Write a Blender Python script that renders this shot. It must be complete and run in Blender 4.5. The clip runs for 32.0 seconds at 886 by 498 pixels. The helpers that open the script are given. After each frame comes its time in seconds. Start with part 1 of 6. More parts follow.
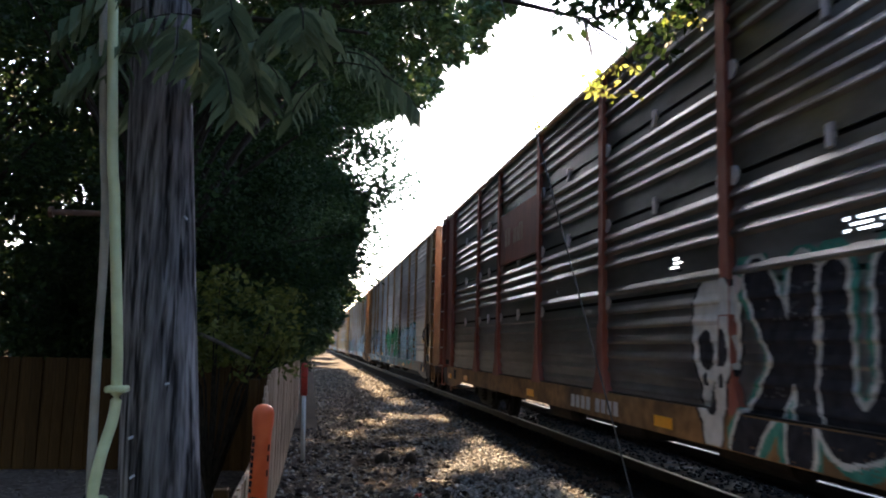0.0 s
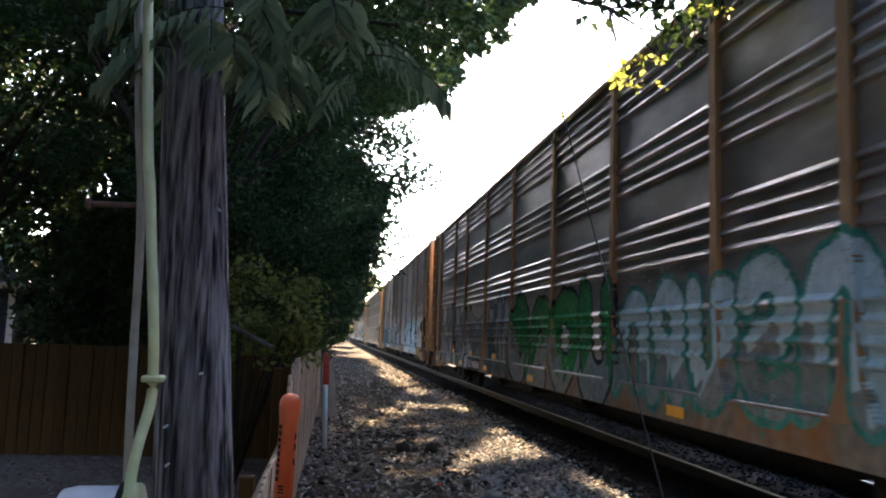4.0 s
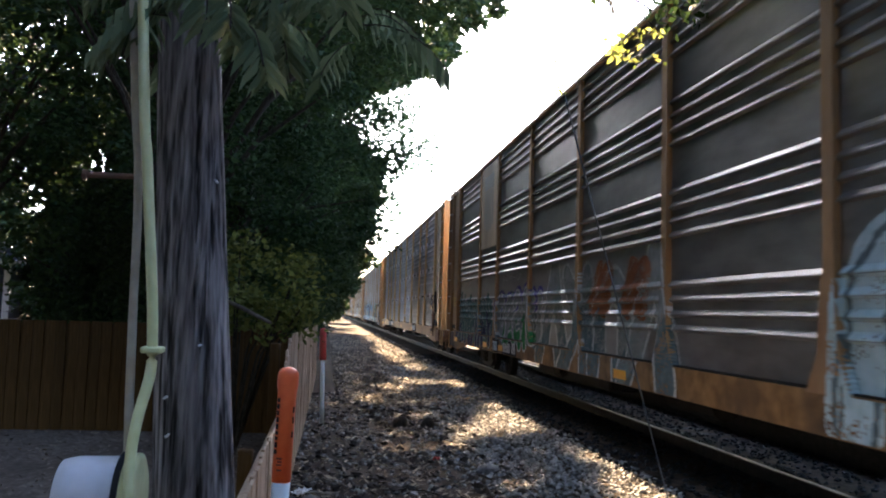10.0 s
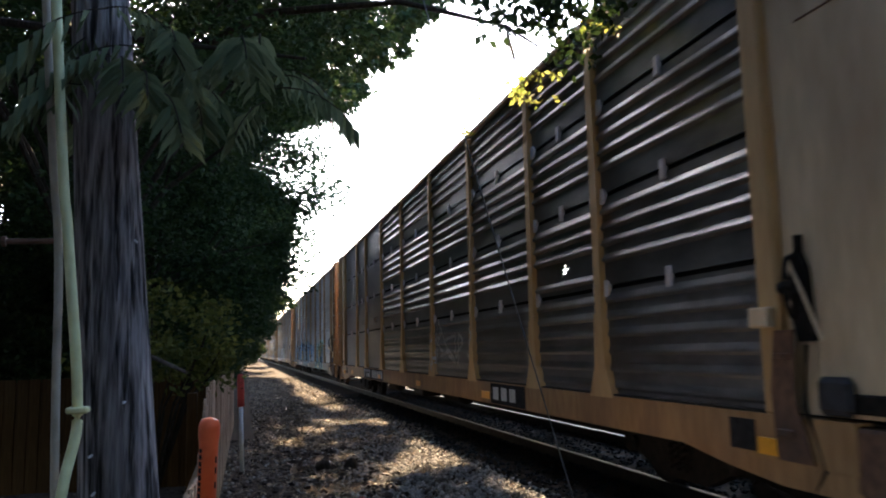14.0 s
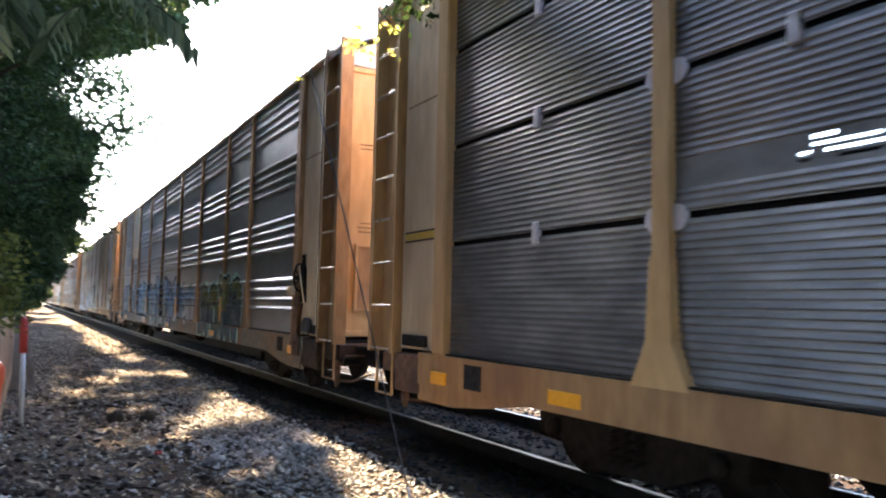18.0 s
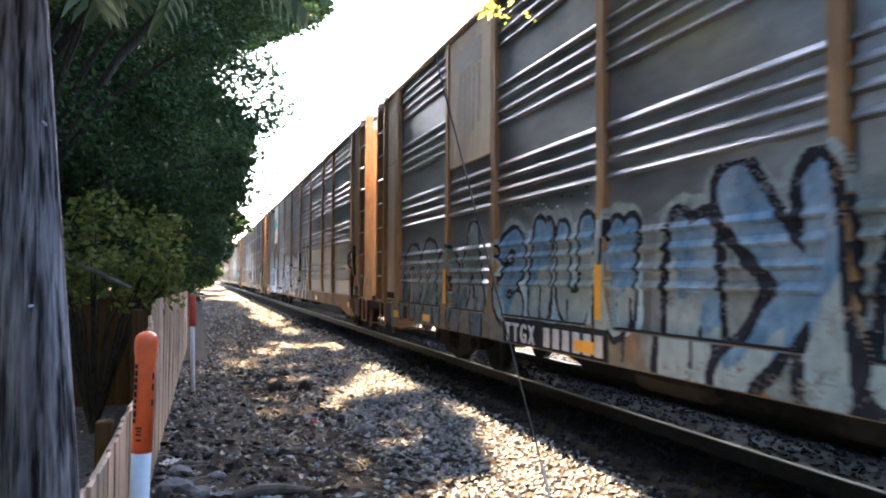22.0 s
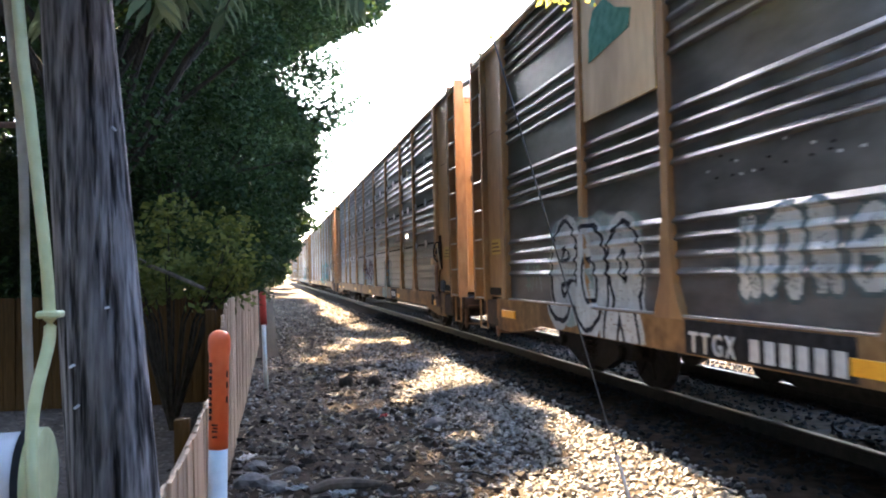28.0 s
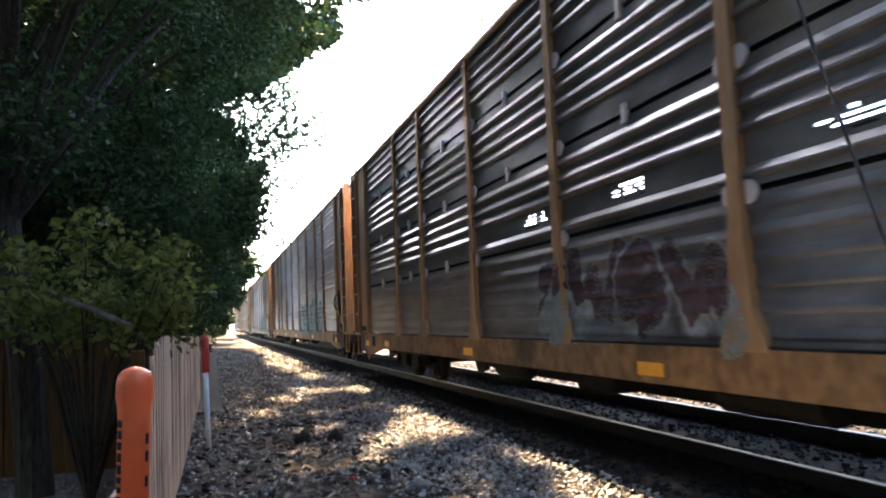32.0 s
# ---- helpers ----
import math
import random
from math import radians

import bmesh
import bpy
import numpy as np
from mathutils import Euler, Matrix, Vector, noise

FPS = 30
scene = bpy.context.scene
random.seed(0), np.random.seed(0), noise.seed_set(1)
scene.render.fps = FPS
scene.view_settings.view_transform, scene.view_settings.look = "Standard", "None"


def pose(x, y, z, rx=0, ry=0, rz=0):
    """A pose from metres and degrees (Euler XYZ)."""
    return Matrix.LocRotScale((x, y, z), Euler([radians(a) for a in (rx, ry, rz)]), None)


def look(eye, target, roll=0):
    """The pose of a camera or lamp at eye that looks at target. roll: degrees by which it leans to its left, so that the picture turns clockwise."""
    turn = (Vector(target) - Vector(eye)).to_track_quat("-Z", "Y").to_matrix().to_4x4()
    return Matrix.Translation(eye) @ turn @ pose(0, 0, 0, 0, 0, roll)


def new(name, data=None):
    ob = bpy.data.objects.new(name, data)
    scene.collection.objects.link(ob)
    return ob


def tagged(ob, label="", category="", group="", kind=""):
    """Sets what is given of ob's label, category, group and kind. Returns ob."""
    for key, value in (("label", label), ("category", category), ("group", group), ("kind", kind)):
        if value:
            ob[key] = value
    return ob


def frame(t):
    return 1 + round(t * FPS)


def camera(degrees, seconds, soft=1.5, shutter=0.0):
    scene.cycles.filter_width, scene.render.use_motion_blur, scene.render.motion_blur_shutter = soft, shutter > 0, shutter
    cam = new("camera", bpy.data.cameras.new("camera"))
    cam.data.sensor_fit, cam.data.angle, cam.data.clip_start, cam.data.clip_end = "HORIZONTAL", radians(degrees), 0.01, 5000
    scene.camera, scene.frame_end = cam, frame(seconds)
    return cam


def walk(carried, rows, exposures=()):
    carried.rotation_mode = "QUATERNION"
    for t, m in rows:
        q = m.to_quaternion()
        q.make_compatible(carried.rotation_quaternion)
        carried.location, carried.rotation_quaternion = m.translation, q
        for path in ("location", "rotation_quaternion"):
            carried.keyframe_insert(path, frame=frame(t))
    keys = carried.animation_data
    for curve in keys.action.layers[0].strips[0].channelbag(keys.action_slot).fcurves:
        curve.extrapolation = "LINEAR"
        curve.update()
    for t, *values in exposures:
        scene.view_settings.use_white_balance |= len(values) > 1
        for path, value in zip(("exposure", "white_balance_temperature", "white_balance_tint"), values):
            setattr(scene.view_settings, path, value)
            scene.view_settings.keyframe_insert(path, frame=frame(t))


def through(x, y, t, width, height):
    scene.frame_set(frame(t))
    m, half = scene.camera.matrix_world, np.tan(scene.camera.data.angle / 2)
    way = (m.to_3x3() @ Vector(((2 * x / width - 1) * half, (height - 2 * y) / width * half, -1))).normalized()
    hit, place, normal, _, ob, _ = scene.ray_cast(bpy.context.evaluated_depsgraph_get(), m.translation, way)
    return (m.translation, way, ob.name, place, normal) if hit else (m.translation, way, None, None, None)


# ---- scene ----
# Camera: held in the hand beside the track, stepping forward near the end.
PATH = [
    # seconds, eye x y z, yaw to the left, pitch, roll
    (0, 0.027, -0.122, 1.415, -9.19, 7.09, 1.42),
    (0.5, 0.013, -0.130, 1.416, -8.66, 7.53, 1.42),
    (1, -0.011, -0.117, 1.420, -5.72, 7.53, 1.79),
    (1.5, -0.007, -0.113, 1.416, -5.31, 6.69, 1.56),
    (2, -0.001, -0.111, 1.419, -5.99, 6.73, 1.78),
    (2.5, 0.010, -0.118, 1.422, -7.04, 6.48, 1.18),
    (3, 0.000, -0.112, 1.421, -6.88, 6.38, 1.28),
    (3.5, -0.004, -0.123, 1.422, -7.79, 6.53, 1.86),
    (5.5, -0.009, -0.119, 1.411, -7.49, 5.15, 1.43),
    (6, -0.006, -0.132, 1.414, -7.61, 5.74, 0.87),
    (6.5, -0.015, -0.123, 1.413, -6.45, 5.61, 0.98),
    (7, -0.012, -0.107, 1.401, -6.35, 5.04, 0.42),
    (7.5, -0.014, -0.103, 1.405, -6.19, 5.24, 0.77),
    (8, -0.016, -0.099, 1.407, -6.02, 5.51, 1.09),
    (8.5, -0.015, -0.107, 1.406, -6.10, 5.21, 0.86),
    (9, -0.015, -0.113, 1.405, -6.84, 5.21, 0.98),
    (9.5, -0.016, -0.115, 1.404, -7.16, 4.51, 1.45),
    (10, -0.012, -0.117, 1.406, -8.15, 4.64, 1.71),
    (10.5, -0.016, -0.128, 1.408, -8.15, 5.61, 0.38),
    (11, -0.026, -0.149, 1.405, -8.04, 4.73, 0.32),
    (11.5, -0.046, -0.194, 1.417, -10.36, 5.08, 0.71),
    (12, -0.038, -0.246, 1.422, -15.85, 4.26, 0.14),
    (12.5, -0.031, -0.257, 1.411, -15.55, 5.44, -0.69),
    (13, -0.029, -0.262, 1.414, -16.35, 7.40, 0.68),
    (13.5, -0.029, -0.253, 1.405, -15.19, 7.40, 0.76),
    (14, -0.032, -0.262, 1.426, -14.27, 7.22, -1.33),
    (14.5, -0.027, -0.245, 1.427, -15.40, 5.97, -1.58),
    (15, -0.046, -0.229, 1.419, -13.95, 5.22, -0.78),
    (15.5, -0.049, -0.227, 1.411, -12.92, 4.69, -0.53),
    (17.5, -0.057, -0.220, 1.414, -17.58, 5.37, -2.51),
    (18, -0.080, -0.140, 1.396, -27.80, 4.21, 1.30),
    (18.5, -0.016, -0.011, 1.473, -30.08, 3.78, 1.50),
    (19, 0.011, -0.068, 1.480, -31.11, 3.39, 0.63),
    (19.5, 0.006, -0.024, 1.474, -32.38, 2.60, 0.04),
    (20, 0.060, -0.012, 1.425, -23.90, 3.67, -0.73),
    (20.5, 0.031, -0.011, 1.404, -18.36, 2.76, -0.34),
    (21, 0.028, -0.036, 1.401, -15.12, 1.73, -0.30),
    (21.5, 0.042, -0.076, 1.398, -16.85, 3.20, -0.50),
    (22, 0.044, -0.032, 1.374, -17.06, 2.09, 0.32),
    (22.5, 0.053, -0.059, 1.379, -15.68, 3.00, 0.64),
    (23, 0.051, -0.048, 1.380, -13.61, 3.04, 0.01),
    (23.5, 0.051, -0.025, 1.378, -12.95, 2.64, -0.79),
    (24, 0.065, -0.056, 1.380, -13.04, 2.59, -1.08),
    (24.5, 0.071, -0.046, 1.374, -12.37, 1.94, -1.67),
    (26.5, 0.076, -0.075, 1.372, -13.49, 2.05, -1.84),
    (27, 0.080, -0.073, 1.379, -13.06, 1.75, -1.39),
    (27.5, 0.078, -0.057, 1.369, -12.63, 1.06, -1.66),
    (28, 0.048, -0.000, 1.371, -12.40, 1.63, -1.33),
    (28.5, -0.014, 0.093, 1.357, -18.03, 2.34, -1.96),
    (29, -0.029, 0.198, 1.359, -19.46, 2.74, -2.00),
    (29.5, 0.019, 0.310, 1.352, -15.96, 4.29, -0.15),
    (30, -0.029, 0.525, 1.307, -15.70, 3.34, -0.12),
    (30.5, -0.094, 0.758, 1.303, -19.53, 3.47, -2.55),
    (31, -0.033, 0.994, 1.269, -18.28, 4.38, -0.89),
    (31.5, 0.006, 1.183, 1.264, -16.58, 2.85, -1.89),
    (32, 0.027, 1.397, 1.225, -16.46, 4.97, -2.31),
]
cam = camera(58.61, 32.0, soft=2.0, shutter=0.3)


def camera_rows():
    rows = []
    for t, x, y, z, yaw, pitch, roll in PATH:
        a, p = radians(yaw), radians(pitch)
        ahead = Vector((-math.sin(a) * math.cos(p), math.cos(a) * math.cos(p), math.sin(p)))
        eye = Vector((x, y, z))
        rows.append((t, look(eye, eye + ahead * 10, roll)))
    return rows


EXPOSURE = ((0, 3.9), (2, 4.1), (5.5, 4.35), (7.2, 4.45), (8, 4.1), (9, 4.55), (11, 4.5), (12, 4.85), (13, 4.1), (14, 3.75), (15.5, 4.2), (17.5, 4.6), (19, 5.6),
            (21, 5.3), (22, 5.45), (23.2, 5.35), (24.2, 4.9), (26.5, 5.35), (28, 5.45), (30, 5.25), (32, 4.95))
walk(cam, camera_rows(), [(t, e, 5480, 15) for t, e in EXPOSURE])

# ---------------------------------------------------------------- light
SUN_EL, SUN_AZ = radians(33), radians(3.0)   # height; turn to the right of the track's direction
world = bpy.data.worlds.new("world")
scene.world = world
world.use_nodes = True
wn = world.node_tree
sky = wn.nodes.new("ShaderNodeTexSky")
sky.sky_type = "NISHITA"
sky.sun_disc = False
sky.sun_elevation, sky.sun_rotation = SUN_EL, SUN_AZ
sky.dust_density = 2.2
sky.air_density = 1.2
back = wn.nodes["Background"]
back.inputs["Strength"].default_value = 0.055
wn.links.new(sky.outputs["Color"], back.inputs["Color"])
sun_data = bpy.data.lights.new("sun", "SUN")
sun_data.energy, sun_data.angle, sun_data.color = 3.6, radians(0.55), (1.0, 0.68, 0.34)
sun = new("sun", sun_data)
sun_dir = Vector((math.sin(SUN_AZ) * math.cos(SUN_EL), math.cos(SUN_AZ) * math.cos(SUN_EL), math.sin(SUN_EL)))
sun.matrix_world = look(sun_dir * 60, (0, 0, 0))


# ---------------------------------------------------------------- materials
def mat(name, dark, light, rough=0.7, metal=0.0, grain=8.0, stain=0.7, streak=(1, 1, 1), bump=0.15, stain_colour=None,
        amount=0.5, spec=0.4, vary=0.0):
    """A weathered surface: a fine grain from dark to light, larger stains over it, a fine relief."""
    m = bpy.data.materials.new(name)
    m.use_nodes = True
    nt = m.node_tree
    N, Lk = nt.nodes, nt.links
    b = N["Principled BSDF"]
    co = N.new("ShaderNodeTexCoord")
    mp = N.new("ShaderNodeMapping")
    mp.inputs["Scale"].default_value = streak
    Lk.new(co.outputs["Object"], mp.inputs["Vector"])
    n1 = N.new("ShaderNodeTexNoise")
    n1.inputs["Scale"].default_value, n1.inputs["Detail"].default_value = grain, 6
    n2 = N.new("ShaderNodeTexNoise")
    n2.inputs["Scale"].default_value, n2.inputs["Detail"].default_value = stain, 4
    Lk.new(mp.outputs["Vector"], n1.inputs["Vector"])
    Lk.new(mp.outputs["Vector"], n2.inputs["Vector"])
    r1 = N.new("ShaderNodeValToRGB")
    r1.color_ramp.elements[0].position, r1.color_ramp.elements[1].position = 0.32, 0.68
    r1.color_ramp.elements[0].color, r1.color_ramp.elements[1].color = (*dark, 1), (*light, 1)
    Lk.new(n1.outputs["Fac"], r1.inputs["Fac"])
    out = r1.outputs["Color"]
    if stain_colour:
        r2 = N.new("ShaderNodeValToRGB")
        r2.color_ramp.elements[0].position, r2.color_ramp.elements[1].position = 0.48, 0.66
        r2.color_ramp.elements[0].color, r2.color_ramp.elements[1].color = (0, 0, 0, 1), (amount, amount, amount, 1)
        Lk.new(n2.outputs["Fac"], r2.inputs["Fac"])
        mx = N.new("ShaderNodeMix")
        mx.data_type = "RGBA"
        Lk.new(r2.outputs["Color"], mx.inputs["Factor"])
        Lk.new(out, mx.inputs["A"])
        mx.inputs["B"].default_value = (*stain_colour, 1)
        out = mx.outputs["Result"]
    if vary:
        oi = N.new("ShaderNodeObjectInfo")
        mr = N.new("ShaderNodeMapRange")
        mr.inputs["To Min"].default_value, mr.inputs["To Max"].default_value = 1 - vary, 1 + vary
        Lk.new(oi.outputs["Random"], mr.inputs["Value"])
        hv = N.new("ShaderNodeHueSaturation")
        Lk.new(mr.outputs["Result"], hv.inputs["Value"])
        Lk.new(out, hv.inputs["Color"])
        out = hv.outputs["Color"]
    Lk.new(out, b.inputs["Base Color"])
    rr = N.new("ShaderNodeMapRange")
    rr.inputs["To Min"].default_value, rr.inputs["To Max"].default_value = max(0.05, rough - 0.12), min(1, rough + 0.12)
    Lk.new(n1.outputs["Fac"], rr.inputs["Value"])
    Lk.new(rr.outputs["Result"], b.inputs["Roughness"])
    b.inputs["Metallic"].default_value = metal
    b.inputs["Specular IOR Level"].default_value = spec
    if bump:
        bp = N.new("ShaderNodeBump")
        bp.inputs["Strength"].default_value, bp.inputs["Distance"].default_value = bump, 0.01
        Lk.new(n1.outputs["Fac"], bp.inputs["Height"])
        Lk.new(bp.outputs["Normal"], b.inputs["Normal"])
    return m


def leaf_mat(name, dark, light, through=0.35):
    """Leaves: each one its own green, letting some light through."""
    m = bpy.data.materials.new(name)
    m.use_nodes = True
    N, Lk = m.node_tree.nodes, m.node_tree.links
    b = N["Principled BSDF"]
    ge = N.new("ShaderNodeNewGeometry")
    r = N.new("ShaderNodeValToRGB")
    r.color_ramp.elements[0].color, r.color_ramp.elements[1].color = (*dark, 1), (*light, 1)
    Lk.new(ge.outputs["Random Per Island"], r.inputs["Fac"])
    Lk.new(r.outputs["Color"], b.inputs["Base Color"])
    b.inputs["Roughness"].default_value = 0.75
    b.inputs["Specular IOR Level"].default_value = 0.15
    t = N.new("ShaderNodeBsdfTranslucent")
    Lk.new(r.outputs["Color"], t.inputs["Color"])
    mx = N.new("ShaderNodeMixShader")
    mx.inputs["Fac"].default_value = through
    Lk.new(b.outputs["BSDF"], mx.inputs[1])
    Lk.new(t.outputs["BSDF"], mx.inputs[2])
    Lk.new(mx.outputs["Shader"], N["Material Output"].inputs["Surface"])
    return m


M_PANEL = mat("galvanised panel", (0.30, 0.29, 0.29), (0.47, 0.46, 0.455), 0.41, 0.84, 5, 0.8, (1, 0.35, 1), 0.012, (0.12, 0.09, 0.07), 0.6)
M_PANEL_WORN = mat("worn grey panel", (0.20, 0.197, 0.195), (0.33, 0.325, 0.32), 0.39, 0.83, 5, 0.8, (1, 0.35, 1), 0.014, (0.09, 0.075, 0.06), 0.6)
M_PANEL_BLUE = mat("blue-grey panel", (0.205, 0.22, 0.242), (0.315, 0.335, 0.36), 0.40, 0.82, 5, 0.9, (1, 0.35, 1), 0.012, (0.13, 0.11, 0.10), 0.5)
M_PANEL_DARK = mat("dusty slate panel", (0.135, 0.137, 0.143), (0.245, 0.247, 0.255), 0.37, 0.82, 5, 0.8, (1, 0.35, 1), 0.02, (0.07, 0.06, 0.055), 0.6)
M_TAN = mat("tan paint", (0.27, 0.15, 0.06), (0.39, 0.235, 0.105), 0.6, 0.0, 10, 1.2, (1, 1, 0.35), 0.08, (0.17, 0.09, 0.05), 0.7)
M_GOLD = mat("golden yellow paint", (0.40, 0.215, 0.065), (0.53, 0.30, 0.105), 0.55, 0.0, 9, 1.0, (1, 1, 0.3), 0.06, (0.25, 0.13, 0.06), 0.6)
M_GOLD_PALE = mat("pale golden paint", (0.46, 0.29, 0.115), (0.59, 0.385, 0.17), 0.55, 0.0, 9, 1.0, (1, 1, 0.3), 0.06, (0.30, 0.17, 0.08), 0.6)
M_CREAM = mat("dusty cream paint", (0.60, 0.45, 0.27), (0.74, 0.58, 0.37), 0.6, 0.0, 9, 1.0, (1, 1, 0.3), 0.06, (0.28, 0.19, 0.11), 0.6)
M_RED = mat("oxide red paint", (0.20, 0.055, 0.035), (0.30, 0.10, 0.07), 0.6, 0.0, 10, 1.2, (1, 1, 0.35), 0.08, (0.10, 0.05, 0.04), 0.6)
M_RUST = mat("rusty steel", (0.10, 0.055, 0.035), (0.22, 0.12, 0.07), 0.8, 0.1, 12, 1.5, (1, 1, 1), 0.25, (0.05, 0.035, 0.03), 0.7)
M_RUST_DARK = mat("grimy brown steel", (0.03, 0.019, 0.013), (0.085, 0.052, 0.033), 0.8, 0.1, 12, 1.5, (1, 1, 1), 0.25, (0.025, 0.02, 0.017), 0.8)
M_SILL = mat("weathered sill paint", (0.15, 0.085, 0.035), (0.30, 0.175, 0.075), 0.65, 0.0, 9, 1.3, (1, 0.8, 0.8), 0.12, (0.06, 0.04, 0.026), 0.92, spec=0.15)
M_SILL_GREY = mat("grey oversprayed sill", (0.13, 0.115, 0.09), (0.25, 0.215, 0.16), 0.65, 0.0, 9, 1.6, (1, 0.8, 0.8), 0.1, (0.26, 0.12, 0.04), 0.9, spec=0.15)
M_UNDER = mat("oily black steel", (0.010, 0.009, 0.008), (0.028, 0.024, 0.021), 0.75, 0.2, 12, 1.5, (1, 1, 1), 0.2, spec=0.15)
M_BLACK = mat("black paint", (0.012, 0.012, 0.014), (0.03, 0.03, 0.032), 0.85, 0, 12, 1.2, bump=0.05, spec=0.1)
M_WHITE = mat("chalky white paint", (0.50, 0.50, 0.50), (0.66, 0.66, 0.66), 0.65, 0, 12, 1.4, bump=0.04, stain_colour=(0.3, 0.3, 0.3), amount=0.5)
M_REFLEX = mat("yellow reflector", (0.78, 0.34, 0.012), (0.88, 0.43, 0.018), 0.35, 0, 30, 3, bump=0.03)
M_RAIL = mat("worn rail steel", (0.028, 0.026, 0.024), (0.06, 0.056, 0.052), 0.5, 1.0, 20, 2, (1, 0.2, 1), 0.02)
M_TIE = mat("creosoted timber", (0.012, 0.010, 0.009), (0.035, 0.029, 0.024), 0.9, 0, 14, 2, (0.3, 4, 4), 0.5, spec=0.1)
M_POLE = mat("grey weathered timber", (0.036, 0.032, 0.030), (0.345, 0.315, 0.298), 0.9, 0, 17, 1.8, (4, 4, 0.35), 1.0, (0.062, 0.055, 0.052), 0.85, spec=0.15)


def open_cracks(m, scale, depth):
    """Long dark checks along the grain, in colour and relief, and darker weather patches."""
    N, Lk = m.node_tree.nodes, m.node_tree.links
    shader = N["Principled BSDF"]
    was = shader.inputs["Base Color"].links[0].from_socket
    co, mp, tx = N.new("ShaderNodeTexCoord"), N.new("ShaderNodeMapping"), N.new("ShaderNodeTexNoise")
    mp.inputs["Scale"].default_value = scale
    tx.inputs["Scale"].default_value, tx.inputs["Detail"].default_value, tx.inputs["Roughness"].default_value = 1.0, 3, 0.6
    Lk.new(co.outputs["Object"], mp.inputs["Vector"])
    Lk.new(mp.outputs["Vector"], tx.inputs["Vector"])
    ramp = N.new("ShaderNodeValToRGB")
    ramp.color_ramp.elements[0].position, ramp.color_ramp.elements[1].position = 0.36, 0.47
    ramp.color_ramp.elements[0].color, ramp.color_ramp.elements[1].color = (0.12, 0.12, 0.12, 1), (1, 1, 1, 1)
    Lk.new(tx.outputs["Fac"], ramp.inputs["Fac"])
    mx = N.new("ShaderNodeMix")
    mx.data_type, mx.blend_type = "RGBA", "MULTIPLY"
    mx.inputs["Factor"].default_value = 1.0
    Lk.new(was, mx.inputs["A"])
    Lk.new(ramp.outputs["Color"], mx.inputs["B"])
    Lk.new(mx.outputs["Result"], shader.inputs["Base Color"])
    bp = N.new("ShaderNodeBump")
    bp.inputs["Strength"].default_value, bp.inputs["Distance"].default_value = depth, 0.012
    Lk.new(ramp.outputs["Color"], bp.inputs["Height"])
    Lk.new(shader.inputs["Normal"].links[0].from_socket, bp.inputs["Normal"])
    Lk.new(bp.outputs["Normal"], shader.inputs["Normal"])


open_cracks(M_POLE, (34, 34, 2.6), 0.9)
M_CONDUIT = mat("pale green conduit", (0.52, 0.53, 0.25), (0.66, 0.67, 0.36), 0.5, 0, 18, 2, bump=0.05, stain_colour=(0.3, 0.3, 0.22), amount=0.4)
M_CONDUIT_GREY = mat("grey conduit", (0.30, 0.265, 0.20), (0.42, 0.375, 0.29), 0.55, 0.0, 18, 2, bump=0.05)
M_METER = mat("grey meter housing", (0.56, 0.53, 0.55), (0.70, 0.67, 0.69), 0.5, 0.1, 12, 2, bump=0.05, stain_colour=(0.22, 0.15, 0.11), amount=0.6)
M_FENCE = mat("sun-bleached cedar", (0.30, 0.20, 0.125), (0.48, 0.34, 0.22), 0.85, 0, 7, 1.5, (6, 6, 0.5), 0.4, (0.2, 0.15, 0.1), 0.4, vary=0.18, spec=0.2)
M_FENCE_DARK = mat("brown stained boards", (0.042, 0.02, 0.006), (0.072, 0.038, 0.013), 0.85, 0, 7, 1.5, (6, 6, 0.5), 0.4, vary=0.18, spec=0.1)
M_ORANGE = mat("orange plastic", (0.72, 0.11, 0.025), (0.80, 0.15, 0.04), 0.5, 0, 20, 3, bump=0.03, stain_colour=(0.5, 0.1, 0.03), amount=0.3)
M_POST_WHITE = mat("white plastic", (0.62, 0.64, 0.62), (0.74, 0.76, 0.74), 0.5, 0, 20, 3, bump=0.03, stain_colour=(0.4, 0.5, 0.48), amount=0.3)
M_POST_RED = mat("red paint", (0.42, 0.04, 0.03), (0.52, 0.07, 0.05), 0.6, 0, 20, 3, bump=0.03)
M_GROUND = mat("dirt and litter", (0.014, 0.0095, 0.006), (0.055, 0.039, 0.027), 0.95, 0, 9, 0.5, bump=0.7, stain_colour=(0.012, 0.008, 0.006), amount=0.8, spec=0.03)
M_STONE = leaf_mat("crushed ballast stone", (0.08, 0.077, 0.074), (0.35, 0.33, 0.30), 0.0)
M_STONE_DIRT = leaf_mat("dirty stones and crumbs of soil", (0.025, 0.018, 0.012), (0.24, 0.19, 0.14), 0.0)
M_CLOD = leaf_mat("dark soil", (0.008, 0.006, 0.005), (0.045, 0.033, 0.024), 0.0)
M_STONE_GREY = leaf_mat("grey field stones", (0.05, 0.048, 0.047), (0.36, 0.345, 0.32), 0.0)
# Ballast under the cars: the train's shade is mixed into this near-black colour.
M_STONE_SHADED = leaf_mat("ballast stone darkened as shaded", (0.006, 0.006, 0.006), (0.02, 0.02, 0.021), 0.0)
M_YELLOW = mat("yellow label", (0.42, 0.27, 0.03), (0.52, 0.35, 0.05), 0.5, 0, 20, 3, bump=0.02)
